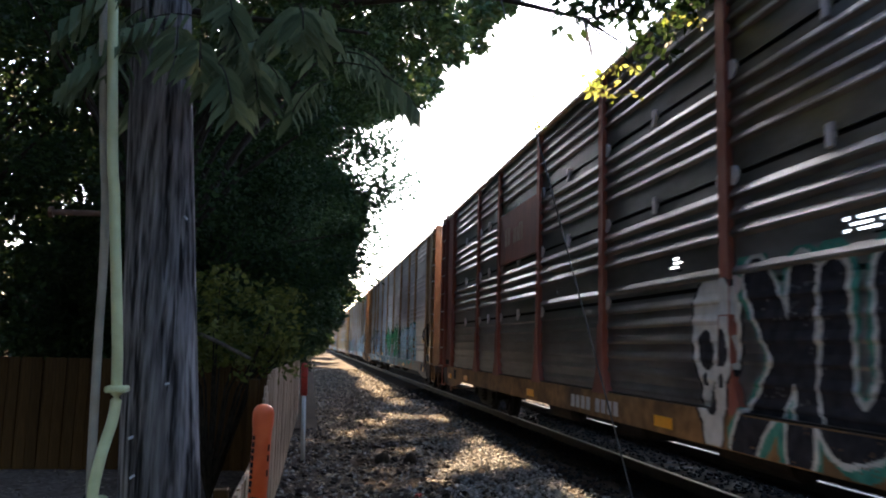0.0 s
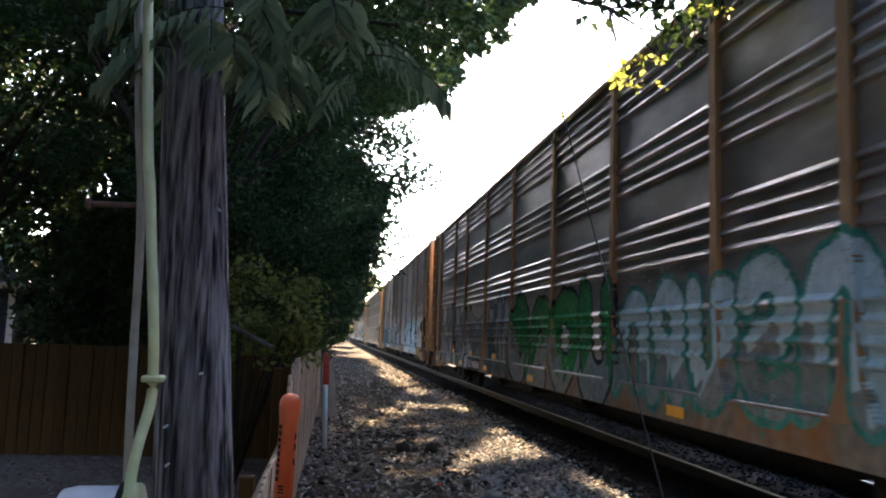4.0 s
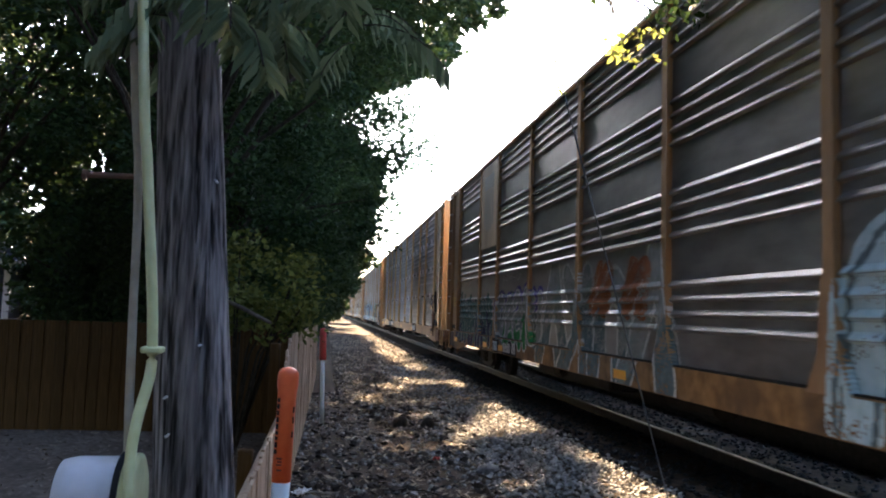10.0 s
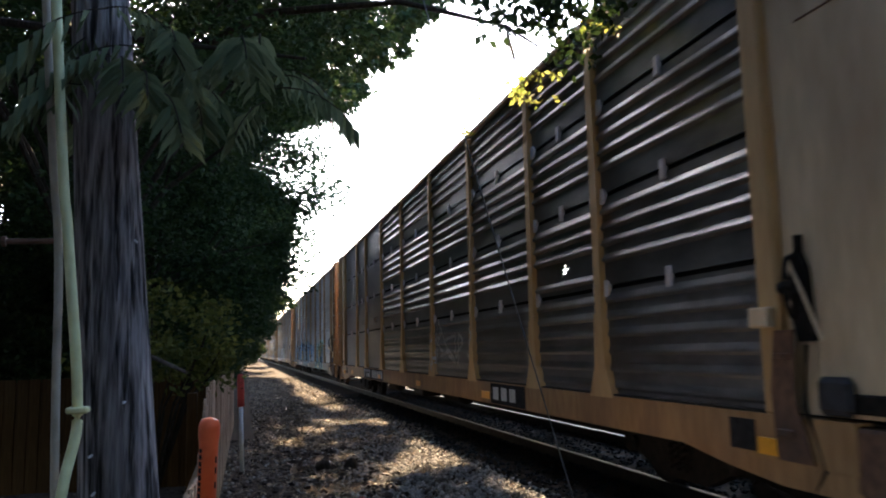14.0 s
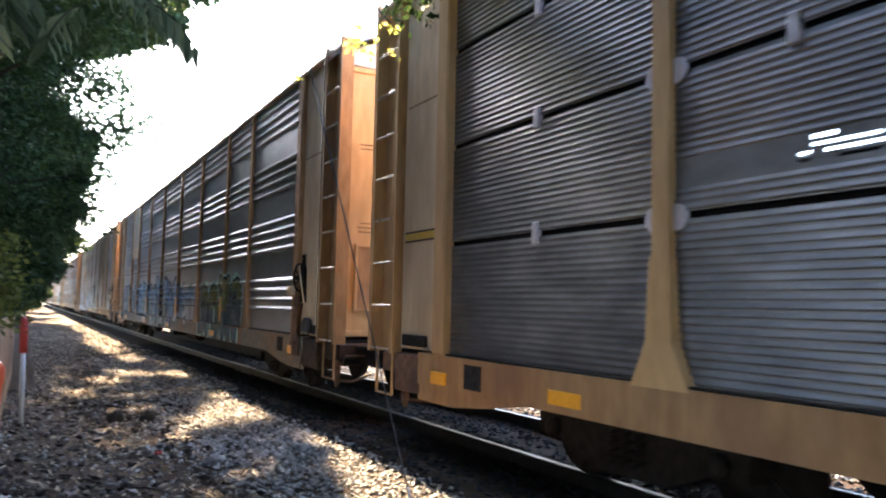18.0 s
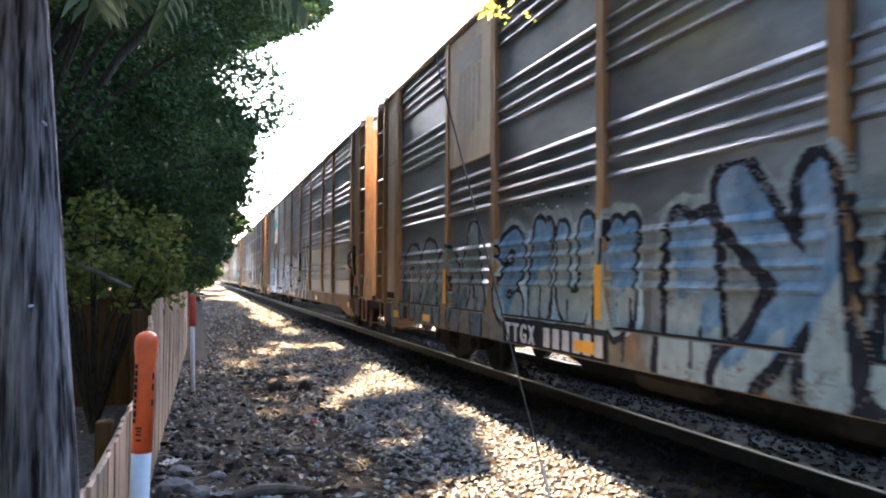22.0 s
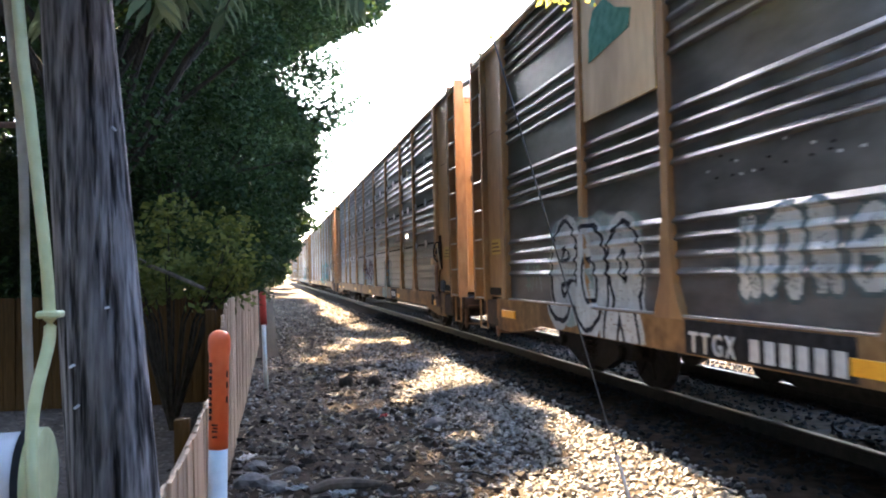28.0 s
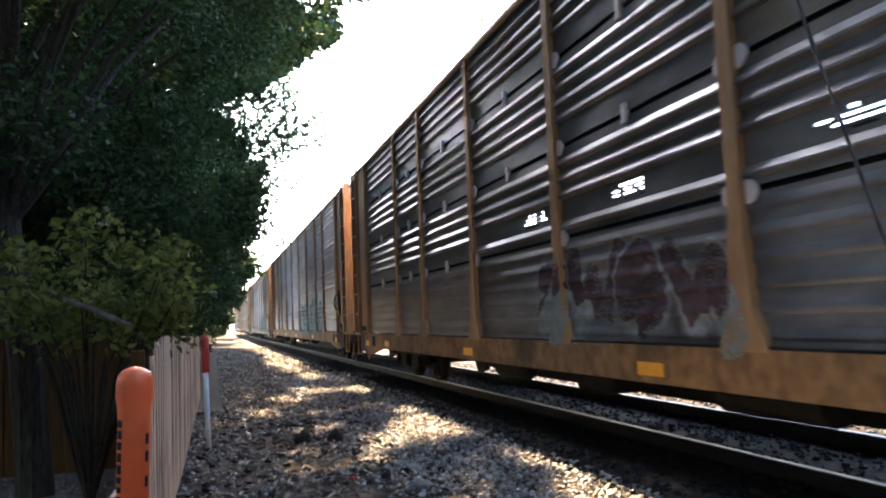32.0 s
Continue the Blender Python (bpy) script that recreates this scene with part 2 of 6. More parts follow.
M_BARK = mat("dark bark", (0.014, 0.011, 0.008), (0.04, 0.032, 0.024), 0.95, 0, 10, 1.5, (4, 4, 0.6), 0.8, spec=0.1)
M_WALL_BLUE = mat("blue painted siding", (0.010, 0.018, 0.038), (0.02, 0.031, 0.055), 0.6, 0, 10, 1, bump=0.05)
M_TRIM = mat("white trim paint", (0.66, 0.68, 0.70), (0.78, 0.8, 0.82), 0.5, 0, 12, 2, bump=0.03)
M_ROOF = mat("dark shingles", (0.012, 0.012, 0.014), (0.03, 0.03, 0.033), 0.9, 0, 12, 2, bump=0.3, spec=0.15)
M_LEAF = leaf_mat("dark leaves", (0.011, 0.024, 0.008), (0.04, 0.066, 0.02), 0.25)
M_LEAF_NEAR = leaf_mat("long green leaves", (0.07, 0.10, 0.05), (0.18, 0.21, 0.11), 0.35)
M_LEAF_LIT = leaf_mat("yellow-green leaves, lightened as sunlit", (0.10, 0.14, 0.02), (0.34, 0.34, 0.09), 0.6)
M_LEAF_BUSH = leaf_mat("bush leaves", (0.045, 0.06, 0.012), (0.15, 0.155, 0.035), 0.4)
M_BLUE_BOX = mat("faded blue paint", (0.014, 0.015, 0.02), (0.035, 0.038, 0.05), 0.5, 0, 12, 2, bump=0.05)
M_RUST_PALE = mat("faded cream print", (0.30, 0.17, 0.12), (0.42, 0.30, 0.22), 0.7, 0, 14, 2, bump=0.03)
M_LITTER_WOOD = mat("bleached dead wood", (0.20, 0.17, 0.13), (0.40, 0.36, 0.30), 0.85, 0, 14, 2, bump=0.3)
M_DEAD = mat("grey dead limb", (0.06, 0.048, 0.037), (0.14, 0.115, 0.09), 0.9, 0, 14, 2, bump=0.3, spec=0.1)
M_ROCK = mat("grey rock", (0.06, 0.055, 0.05), (0.16, 0.15, 0.14), 0.9, 0, 16, 3, bump=0.6)
M_PAPER = mat("dirty white paper", (0.45, 0.44, 0.42), (0.62, 0.61, 0.58), 0.8, 0, 14, 3, bump=0.1)
# Rung steel: its pale colour carries the highlights of sun and sky.
M_RUNG = mat("steel brightened for highlights", (0.55, 0.52, 0.46), (0.72, 0.69, 0.62), 0.3, 0.6, 20, 3, bump=0.03)
M_GALV = mat("dull zinc wire", (0.06, 0.06, 0.06), (0.12, 0.12, 0.12), 0.5, 0.4, 20, 3, bump=0.03)
M_YARD = mat("dry brown yard dirt", (0.075, 0.054, 0.042), (0.17, 0.13, 0.10), 0.95, 0, 14, 0.8, bump=0.6, stain_colour=(0.05, 0.035, 0.027), amount=0.6, spec=0.03)
M_CRUMB = leaf_mat("brown crumbs and leaf bits", (0.05, 0.035, 0.025), (0.26, 0.195, 0.145), 0.1)
M_LITTER = leaf_mat("pale leaf litter", (0.06, 0.042, 0.025), (0.50, 0.41, 0.29), 0.1)
M_GLINT = mat("polished pale glint strip", (0.62, 0.56, 0.46), (0.78, 0.72, 0.62), 0.22, 0.85, 20, 3, bump=0.01)
M_GLASS = bpy.data.materials.new("window glass")
M_GLASS.use_nodes = True
M_GLASS.node_tree.nodes["Principled BSDF"].inputs["Base Color"].default_value = (0.02, 0.03, 0.04, 1)
M_GLASS.node_tree.nodes["Principled BSDF"].inputs["Roughness"].default_value = 0.06


# ---------------------------------------------------------------- mesh helpers
def box(bm, x0, x1, y0, y1, z0, z1, bev=0.0):
    m = Matrix.LocRotScale(((x0 + x1) / 2, (y0 + y1) / 2, (z0 + z1) / 2), None, (abs(x1 - x0), abs(y1 - y0), abs(z1 - z0)))
    r = bmesh.ops.create_cube(bm, size=1, matrix=m)
    if bev:
        es = list({e for v in r["verts"] for e in v.link_edges})
        bmesh.ops.bevel(bm, geom=es, offset=bev, segments=1, affect="EDGES", profile=0.5)
    return r["verts"]


def prism(bm, outline, a, b, axis="y"):
    """The closed outline (pairs) drawn out from a to b along axis: y takes (x, z), x takes (y, z), z takes (x, y)."""
    def at(p, q):
        return {"y": (p[0], q, p[1]), "x": (q, p[0], p[1]), "z": (p[0], p[1], q)}[axis]
    lo = [bm.verts.new(at(p, a)) for p in outline]
    hi = [bm.verts.new(at(p, b)) for p in outline]
    n = len(outline)
    for i in range(n):
        bm.faces.new((lo[i], lo[(i + 1) % n], hi[(i + 1) % n], hi[i]))
    bm.faces.new(lo[::-1])
    bm.faces.new(hi)


def tube(bm, path, radius, sides=8, cap=True):
    """A round bar along the path; radius is a number or one for each point."""
    path = [Vector(p) for p in path]
    rad = radius if isinstance(radius, (list, tuple)) else [radius] * len(path)
    rings = []
    for i, p in enumerate(path):
        d = (path[min(i + 1, len(path) - 1)] - path[max(i - 1, 0)]).normalized()
        q = d.to_track_quat("Z", "Y")
        rings.append([bm.verts.new(p + q @ Vector((math.cos(2 * math.pi * k / sides) * rad[i], math.sin(2 * math.pi * k / sides) * rad[i], 0)))
                      for k in range(sides)])
    for a, b in zip(rings, rings[1:]):
        for k in range(sides):
            bm.faces.new((a[k], a[(k + 1) % sides], b[(k + 1) % sides], b[k]))
    if cap:
        bm.faces.new(rings[0][::-1])
        bm.faces.new(rings[-1])


MESHES = {}


def mesh_of(key, build):
    """The mesh kept under key, built the first time."""
    if key not in MESHES:
        bm = bmesh.new()
        build(bm)
        bmesh.ops.recalc_face_normals(bm, faces=bm.faces)
        me = bpy.data.meshes.new(key)
        bm.to_mesh(me)
        bm.free()
        me.materials.append(None)
        MESHES[key] = me
    return MESHES[key]


def piece(name, key, build, material, parent, m=None, label=""):
    """A part on a shared mesh, with its own material."""
    ob = new(name, mesh_of(key, build))
    ob.material_slots[0].link = "OBJECT"
    ob.material_slots[0].material = material
    ob.parent = parent
    if m is not None:
        ob.matrix_basis = m
    return tagged(ob, label)


def part(name, bm, material, parent=None, label="", smooth=False):
    """One mesh object from bm, under a thing or part, or a thing of its own."""
    bmesh.ops.recalc_face_normals(bm, faces=bm.faces)
    me = bpy.data.meshes.new(name)
    bm.to_mesh(me)
    bm.free()
    me.materials.append(material)
    if smooth:
        me.polygons.foreach_set("use_smooth", [True] * len(me.polygons))
    ob = new(name, me)
    if parent:
        ob.parent = parent
    return tagged(ob, label)


def thing(name, label, category, m=None, group="", kind=""):
    ob = new(name)
    ob.empty_display_size = 0.2
    if m is not None:
        ob.matrix_basis = m
    return tagged(ob, label, category, group, kind)


def slab(x0, x1, y0, y1, z0, z1, bev=0.0):
    bm = bmesh.new()
    box(bm, x0, x1, y0, y1, z0, z1, bev)
    return bm


# ---------------------------------------------------------------- ground and track
TRACK_X = 5.06            # middle of the track
SIDE = -1.56              # outer face of a car's posts, from the middle


def ground_z(x, y):
    """Height of the ground: a dirt strip, the ballast shoulder, the bed under the ties."""
    base = -0.27 + 0.05 * noise.noise(Vector((x * 0.35, y * 0.3, 3.1))) + 0.02 * noise.noise(Vector((x * 1.7, y * 1.7, 1.0)))
    d = abs(x - TRACK_X)
    if d < 1.75:
        return -0.15
    if d < 2.9:
        k = (d - 1.75) / 1.15
        return -0.15 * (1 - k) + base * k
    return base


def make_ground():
    xs = [-900, -300, -120, -60, -30, -16, -9, -6] + [-4.5 + 0.35 * i for i in range(40)] + [9.8, 11, 14, 20, 40, 120, 400, 900]
    ys = [-300, -80, -25, -8, -3] + [-1 + 0.4 * i for i in range(70)] + [27.5 + 1.5 * i for i in range(14)] + [52, 60, 75, 95, 130, 200, 400, 1200]
    bm = bmesh.new()
    grid = [[bm.verts.new((x, y, ground_z(x, y))) for x in xs] for y in ys]
    for r0, r1 in zip(grid, grid[1:]):
        for i in range(len(xs) - 1):
            bm.faces.new((r0[i], r0[i + 1], r1[i + 1], r1[i]))
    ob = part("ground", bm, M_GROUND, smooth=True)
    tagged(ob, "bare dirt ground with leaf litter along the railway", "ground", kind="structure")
    # trodden dry dirt of the yard
    xs = [-9, -6] + [-4.5 + 0.35 * i for i in range(12)]
    ys = [-25, -8, -3] + [-1 + 0.4 * i for i in range(31)]
    bm = bmesh.new()
    grid = [[bm.verts.new((x, y, ground_z(x, y) + 0.006)) for x in xs] for y in ys]
    for r0, r1 in zip(grid, grid[1:]):
        for i in range(len(xs) - 1):
            bm.faces.new((r0[i], r0[i + 1], r1[i + 1], r1[i]))
    tagged(part("yard_dirt", bm, M_YARD, smooth=True), "dry brown trodden dirt of the yard", "ground", kind="structure")


def scatter(name, label, material, count, where, size, seed, flat=0.6, kind_of="stone"):
    """Many small loose pieces in one mesh."""
    rng = np.random.default_rng(seed)
    if kind_of == "stone":
        v0 = np.array([(1, 0, 0), (-1, 0, 0), (0, 1, 0), (0, -1, 0), (0, 0, 1), (0, 0, -1)], float)
        f0 = np.array([(0, 2, 4), (2, 1, 4), (1, 3, 4), (3, 0, 4), (2, 0, 5), (1, 2, 5), (3, 1, 5), (0, 3, 5)])
    else:
        v0 = np.array([(-1, 0, 0), (0, -0.45, 0.12), (1, 0, 0.05), (0, 0.45, 0.15)], float)
        f0 = np.array([(0, 1, 2), (0, 2, 3)])
    vs, fs = [], []
    for i in range(count):
        x, y = where(rng)
        s = size * (0.55 + 0.9 * rng.random())
        v = v0 * (1 + 0.45 * (rng.random(v0.shape) - 0.5)) * (s, s * (0.6 + 0.5 * rng.random()), s * flat)
        e = Euler((rng.normal(0, 0.35), rng.normal(0, 0.35), rng.random() * 6.28)).to_matrix()
        v = v @ np.array(e).T + (x, y, ground_z(x, y) + s * flat * 0.35)
        fs.append(f0 + len(v0) * i)
        vs.append(v)
    me = bpy.data.meshes.new(name)
    me.from_pydata(np.concatenate(vs).tolist(), [], np.concatenate(fs).tolist())
    me.materials.append(material)
    return tagged(new(name, me), label, name.split("_")[-1], kind="stuff")


def make_track():
    track = thing("railway_track", "single railway track of worn steel rails on timber ties", "track", kind="structure")
    for side in (-0.755, 0.755):
        head = [(-0.036, -0.005), (-0.03, 0), (0.03, 0), (0.036, -0.005), (0.036, -0.012), (-0.036, -0.012)]
        web = [(-0.036, -0.013), (0.036, -0.013), (0.036, -0.035), (0.009, -0.045), (0.009, -0.135), (0.07, -0.152),
               (0.07, -0.162), (-0.07, -0.162), (-0.07, -0.152), (-0.009, -0.135), (-0.009, -0.045), (-0.036, -0.035)]
        bm = bmesh.new()
        prism(bm, [(TRACK_X + side + a, b) for a, b in web], -60, 240)
        rail = part("rail", bm, M_UNDER, track)
        bm = bmesh.new()
        prism(bm, [(TRACK_X + side + a, b) for a, b in head], -60, 240)
        part("rail_head", bm, M_RAIL, rail, "polished running surface")

    def tie(bm):
        box(bm, -1.3, 1.3, -0.115, 0.115, -0.32, -0.155, 0.012)
    rng = random.Random(5)
    for i in range(150):
        piece("tie", "tie", tie, M_TIE, track, pose(TRACK_X + rng.uniform(-0.04, 0.04), -6 + 0.51 * i, rng.uniform(-0.006, 0.006), 0, 0, rng.uniform(-1, 1)))


# ---------------------------------------------------------------- the train
L = 28.67                                     # from coupling to coupling
HALF = L / 2
POSTS = [2.4, 5.35, 7.3, 10.05, 12.85, 15.82, 18.62, 21.37, 23.32, 26.27]   # from the front coupling
TOP = 4.85
SILL_TOP, SILL_BOTTOM = 0.93, 0.62


def rib_profile(z0, z1, ribs, base, depth=0.04, half=0.05):
    """Points (x, z), from z0 up, of a sheet at base with ridges of the given heights."""
    pts = [(base, z0)]
    for z in sorted(ribs):
        if z0 + half < z < z1 - half:
            pts += [(base, z - half), (base - depth, z - half * 0.55), (base - depth, z - half * 0.2), (base, z + half * 0.9)]
    return pts + [(base, z1)]


def sheet(bm, profile, y0, y1, thick=0.025):
    """A folded sheet between y0 and y1, with thickness."""
    prism(bm, profile + [(x + thick, z) for x, z in profile[::-1]], y0, y1)


RIBS_A = [zt - 0.153 * i for zt in (4.72, 3.74, 2.76, 1.78) for i in range(4)]
PX = SIDE + 0.065        # plane of the panels


def panel_a(y0, y1):
    def build(bm):
        sheet(bm, rib_profile(SILL_TOP + 0.02, TOP, RIBS_A, PX, 0.035, 0.042), y0, y1)
    return build


def panel_b(y0, y1, z0, z1, fine, tight):
    def build(bm):
        if fine:
            n = int((z1 - z0) / (0.05 if tight else 0.15 if z0 < 1 else 0.075))
            ribs = [z0 + (i + 0.5) * (z1 - z0) / n for i in range(n)]
            sheet(bm, rib_profile(z0, z1, ribs, PX, *((0.009, 0.02) if tight else (0.016, 0.05) if z0 < 1 else (0.01, 0.03))), y0, y1)
        else:
            sheet(bm, rib_profile(z0, z1, [z0 + 0.28 + 0.165 * i for i in range(4)], PX, 0.032, 0.05), y0, y1)
    return build


def panel_slotted(y0, y1, z0, z1, a, b, fine):
    """A tier with a row of open slots between a and b (shares of its length)."""
    def build(bm):
        ya, yb = y0 + (y1 - y0) * a, y0 + (y1 - y0) * b
        lo, hi = 2.20, 2.36
        if fine:
            sheet(bm, rib_profile(z0, lo, [z0 + 0.03 + 0.05 * i for i in range(3)], PX, 0.009, 0.02), y0, y1)
            sheet(bm, rib_profile(hi, z1, [hi + 0.03 + 0.05 * i for i in range(13)], PX, 0.009, 0.02), y0, y1)
        else:
            sheet(bm, rib_profile(z0, lo, [z0 + 0.1], PX, 0.03, 0.05), y0, y1)
            sheet(bm, rib_profile(hi, z1, [hi + 0.1 + 0.165 * i for i in range(3)], PX, 0.04, 0.06), y0, y1)
        box(bm, PX, PX + 0.025, y0, ya, lo, hi)
        box(bm, PX, PX + 0.025, yb, y1, lo, hi)
        rows, n = 4, max(3, int((yb - ya) / 0.07))
        rng = random.Random(int(y0 * 100))
        for j in range(rows):
            z = lo + (hi - lo) * j / rows
            box(bm, PX, PX + 0.02, ya, yb, z - 0.007, z + 0.011)
            for i in range(n):
                y, edge = ya + (yb - ya) * i / n, abs(2 * (i + 0.5) / n - 1)
                if rng.random() < 0.12 + 0.65 * edge ** 2 + (0.3 if j in (0, 3) else 0):
                    box(bm, PX + 0.004, PX + 0.018, y, y + (yb - ya) / n * 1.02, z, z + (hi - lo) / rows)
    return build


def post(width=0.13):
    def build(bm):
        w = width / 2
        prism(bm, [(-w, SILL_TOP), (w, SILL_TOP), (w, TOP), (-w, TOP)], SIDE, PX + 0.03, "x")
        prism(bm, [(-0.26, SILL_TOP - 0.02), (0.26, SILL_TOP - 0.02), (0.12, SILL_TOP + 0.28), (w + 0.012, 1.75), (-w - 0.012, 1.75), (-0.12, SILL_TOP + 0.28)],
              SIDE - 0.012, PX + 0.02, "x")
    return build


def end_corner(bm):
    # smooth wall between the end post and the ladder
    box(bm, PX - 0.02, PX + 0.03, 1.35 - HALF, 2.22 - HALF, 0.95, TOP, 0.01)


def end_post(bm):
    box(bm, SIDE - 0.03, PX + 0.03, 2.22 - HALF, 2.44 - HALF, 0.93, TOP, 0.02)


def end_seam(z):
    def build(bm):
        box(bm, PX - 0.027, PX - 0.019, 1.44 - HALF, 2.2 - HALF, z, z + 0.014, 0.002)
    return build


LY0, LY1 = 0.62 - HALF, 1.22 - HALF


def ladder_plate(bm):
    # plate behind the rungs, set back at the car's corner
    box(bm, SIDE + 0.13, SIDE + 0.16, LY0, LY1, 0.9, 4.95, 0.005)
    box(bm, SIDE + 0.10, SIDE + 0.131, LY0 + 0.24, LY0 + 0.34, 0.92, 4.95, 0.01)


def stile(y):
    def build(bm):
        pts = [(SIDE - 0.02, y - 0.04), (SIDE - 0.02, y + 0.04), (SIDE + 0.005, y + 0.04), (SIDE + 0.005, y + 0.015), (SIDE + 0.16, y + 0.015), (SIDE + 0.16, y - 0.015),
               (SIDE + 0.005, y - 0.015), (SIDE + 0.005, y - 0.04)]
        prism(bm, pts, 0.88, 4.98, "z")
    return build


def rung(bm):
    tube(bm, [(SIDE + 0.0, LY0, 0), (SIDE + 0.0, LY1, 0)], 0.013, 6)


DOOR_Y = 0.98 - HALF
DOOR_TOP = 4.72


def end_door(bm):
    box(bm, -1.36, 1.36, DOOR_Y, DOOR_Y + 0.05, 0.96, DOOR_TOP, 0.01)


def end_cap(bm):
    # pale filler under the roof's arch
    n = 10
    arc = [(-1.4 + 2.8 * i / n, TOP + 0.40 * math.sin(math.pi * i / n) ** 0.7) for i in range(n + 1)]
    prism(bm, [(1.4, DOOR_TOP + 0.01), (-1.4, DOOR_TOP + 0.01)] + arc, DOOR_Y - 0.02, DOOR_Y + 0.03)


def door_stiffener(x):
    def build(bm):
        box(bm, x, x + 0.07, DOOR_Y - 0.05, DOOR_Y, 0.97, DOOR_TOP, 0.01)
    return build


def door_rail(z):
    def build(bm):
        box(bm, -1.28, 1.19, DOOR_Y - 0.034, DOOR_Y, z, z + 0.08, 0.01)
    return build


def door_hatch(bm):
    y = DOOR_Y
    box(bm, -1.12, -0.72, y - 0.012, y - 0.002, 1.35, 2.2, 0.004)


def hatch_frame(bm):
    y = DOOR_Y
    vs = [[(-1.16, 1.31), (-0.68, 1.31), (-0.68, 2.24), (-1.16, 2.24)], [(-1.12, 1.35), (-0.72, 1.35), (-0.72, 2.2), (-1.12, 2.2)]]
    rings = [[bm.verts.new((px, q, pz)) for px, pz in ring] for q in (y - 0.032, y - 0.001) for ring in vs]
    for i in range(4):
        j = (i + 1) % 4
        bm.faces.new((rings[0][i], rings[0][j], rings[1][j], rings[1][i]))
        bm.faces.new((rings[2][i], rings[3][i], rings[3][j], rings[2][j]))
        bm.faces.new((rings[0][i], rings[2][i], rings[2][j], rings[0][j]))
        bm.faces.new((rings[1][i], rings[1][j], rings[3][j], rings[3][i]))


def lock_bar(bm):
    # upright rod where the two leaves meet, with its keepers
    tube(bm, [(0, DOOR_Y - 0.05, 0.9), (0, DOOR_Y - 0.05, DOOR_TOP)], 0.022, 8)
    for z in (1.1, 2.0, 2.9, 3.8, 4.55):
        box(bm, -0.07, 0.07, DOOR_Y - 0.045, DOOR_Y - 0.001, z, z + 0.09, 0.01)
    box(bm, -0.012, 0.012, DOOR_Y - 0.012, DOOR_Y - 0.001, 0.97, DOOR_TOP)


def ladder_edge(bm):
    # round pale strip added for a bright glint, on the ladder's side away from the end
    tube(bm, [(SIDE + 0.01, LY1 + 0.062, 0.95), (SIDE + 0.01, LY1 + 0.062, 4.95)], 0.034, 14)


def recess(bm):
    # black strip put in for the shade between the ladder and the corner wall
    box(bm, PX + 0.05, PX + 0.08, LY1 + 0.02, LY1 + 0.2, 0.9, 4.9)


def platform(bm):
    # grimy end platform and draft gear under the doors
    box(bm, -1.2, 1.2, 0.42 - HALF, 0.98 - HALF, 0.80, 0.86, 0.01)
    box(bm, -0.55, 0.2, 0.35 - HALF, 0.9 - HALF, 0.52, 0.79, 0.03)
    tube(bm, [(-0.9, 0.5 - HALF, 0.66), (-0.9, 0.85 - HALF, 0.66)], 0.1, 10)
    for x in (-1.1, -0.7, 0.6, 1.0):
        box(bm, x, x + 0.05, 0.45 - HALF, 0.95 - HALF, 0.62, 0.80, 0.008)


def door_lock(bm):
    box(bm, -1.2, -0.86, DOOR_Y - 0.06, DOOR_Y - 0.001, 3.1, 3.2, 0.01)


def stencil(i):
    def build(bm):
        x = -1.14 + (i % 3) * 0.02
        z = (3.62, 3.56, 2.52, 2.46, 2.40)[i]
        box(bm, x, x + 0.42 - 0.05 * (i % 2), DOOR_Y - 0.006, DOOR_Y - 0.001, z, z + 0.013)
    return build


def roof(bm):
    n = 12
    arc = [(SIDE + 0.03 + (-2 * SIDE - 0.06) * i / n, TOP + 0.02 + 0.45 * math.sin(math.pi * i / n) ** 0.7) for i in range(n + 1)]
    prism(bm, arc + [(x, z - 0.04) for x, z in arc[::-1]], 0.75 - HALF, HALF - 0.75)
    for i in range(24):
        y = 1.4 - HALF + i * 1.125
        prism(bm, [(x, z + 0.03) for x, z in arc] + [(x, z - 0.01) for x, z in arc[::-1]], y, y + 0.1)


def roof_rail(bm):
    box(bm, SIDE - 0.01, SIDE + 0.07, 0.7 - HALF, HALF - 0.7, TOP, TOP + 0.07, 0.012)


def side_sill(bm):
    # channel with a flange above and below, deeper over the middle
    pts = [(SIDE - 0.01, SILL_TOP), (SIDE - 0.01, SILL_BOTTOM), (SIDE + 0.12, SILL_BOTTOM), (SIDE + 0.12, SILL_BOTTOM + 0.02), (SIDE + 0.02, SILL_BOTTOM + 0.02),
           (SIDE + 0.02, SILL_TOP - 0.02), (SIDE + 0.12, SILL_TOP - 0.02), (SIDE + 0.12, SILL_TOP)]
    prism(bm, pts, 1.9 - HALF, HALF - 1.9)


def end_sill(bm):
    box(bm, -1.45, 1.45, 0.72 - HALF, 1.95 - HALF, 0.66, 0.88, 0.02)
    box(bm, SIDE, -1.2, 1.3 - HALF, 1.95 - HALF, 0.5, 0.9, 0.02)


def deck(bm):
    box(bm, -1.45, 1.45, 0.9 - HALF, HALF - 0.9, 0.88, 0.92)
    for z in (2.2, 3.5):
        box(bm, -1.4, 1.4, 1.2 - HALF, HALF - 1.2, z, z + 0.06)


def far_wall(bm):
    box(bm, -PX - 0.03, -PX, 0.8 - HALF, HALF - 0.8, 0.92, TOP)
    for y in POSTS:
        box(bm, -PX, -SIDE, y - HALF - 0.07, y - HALF + 0.07, 0.7, TOP)


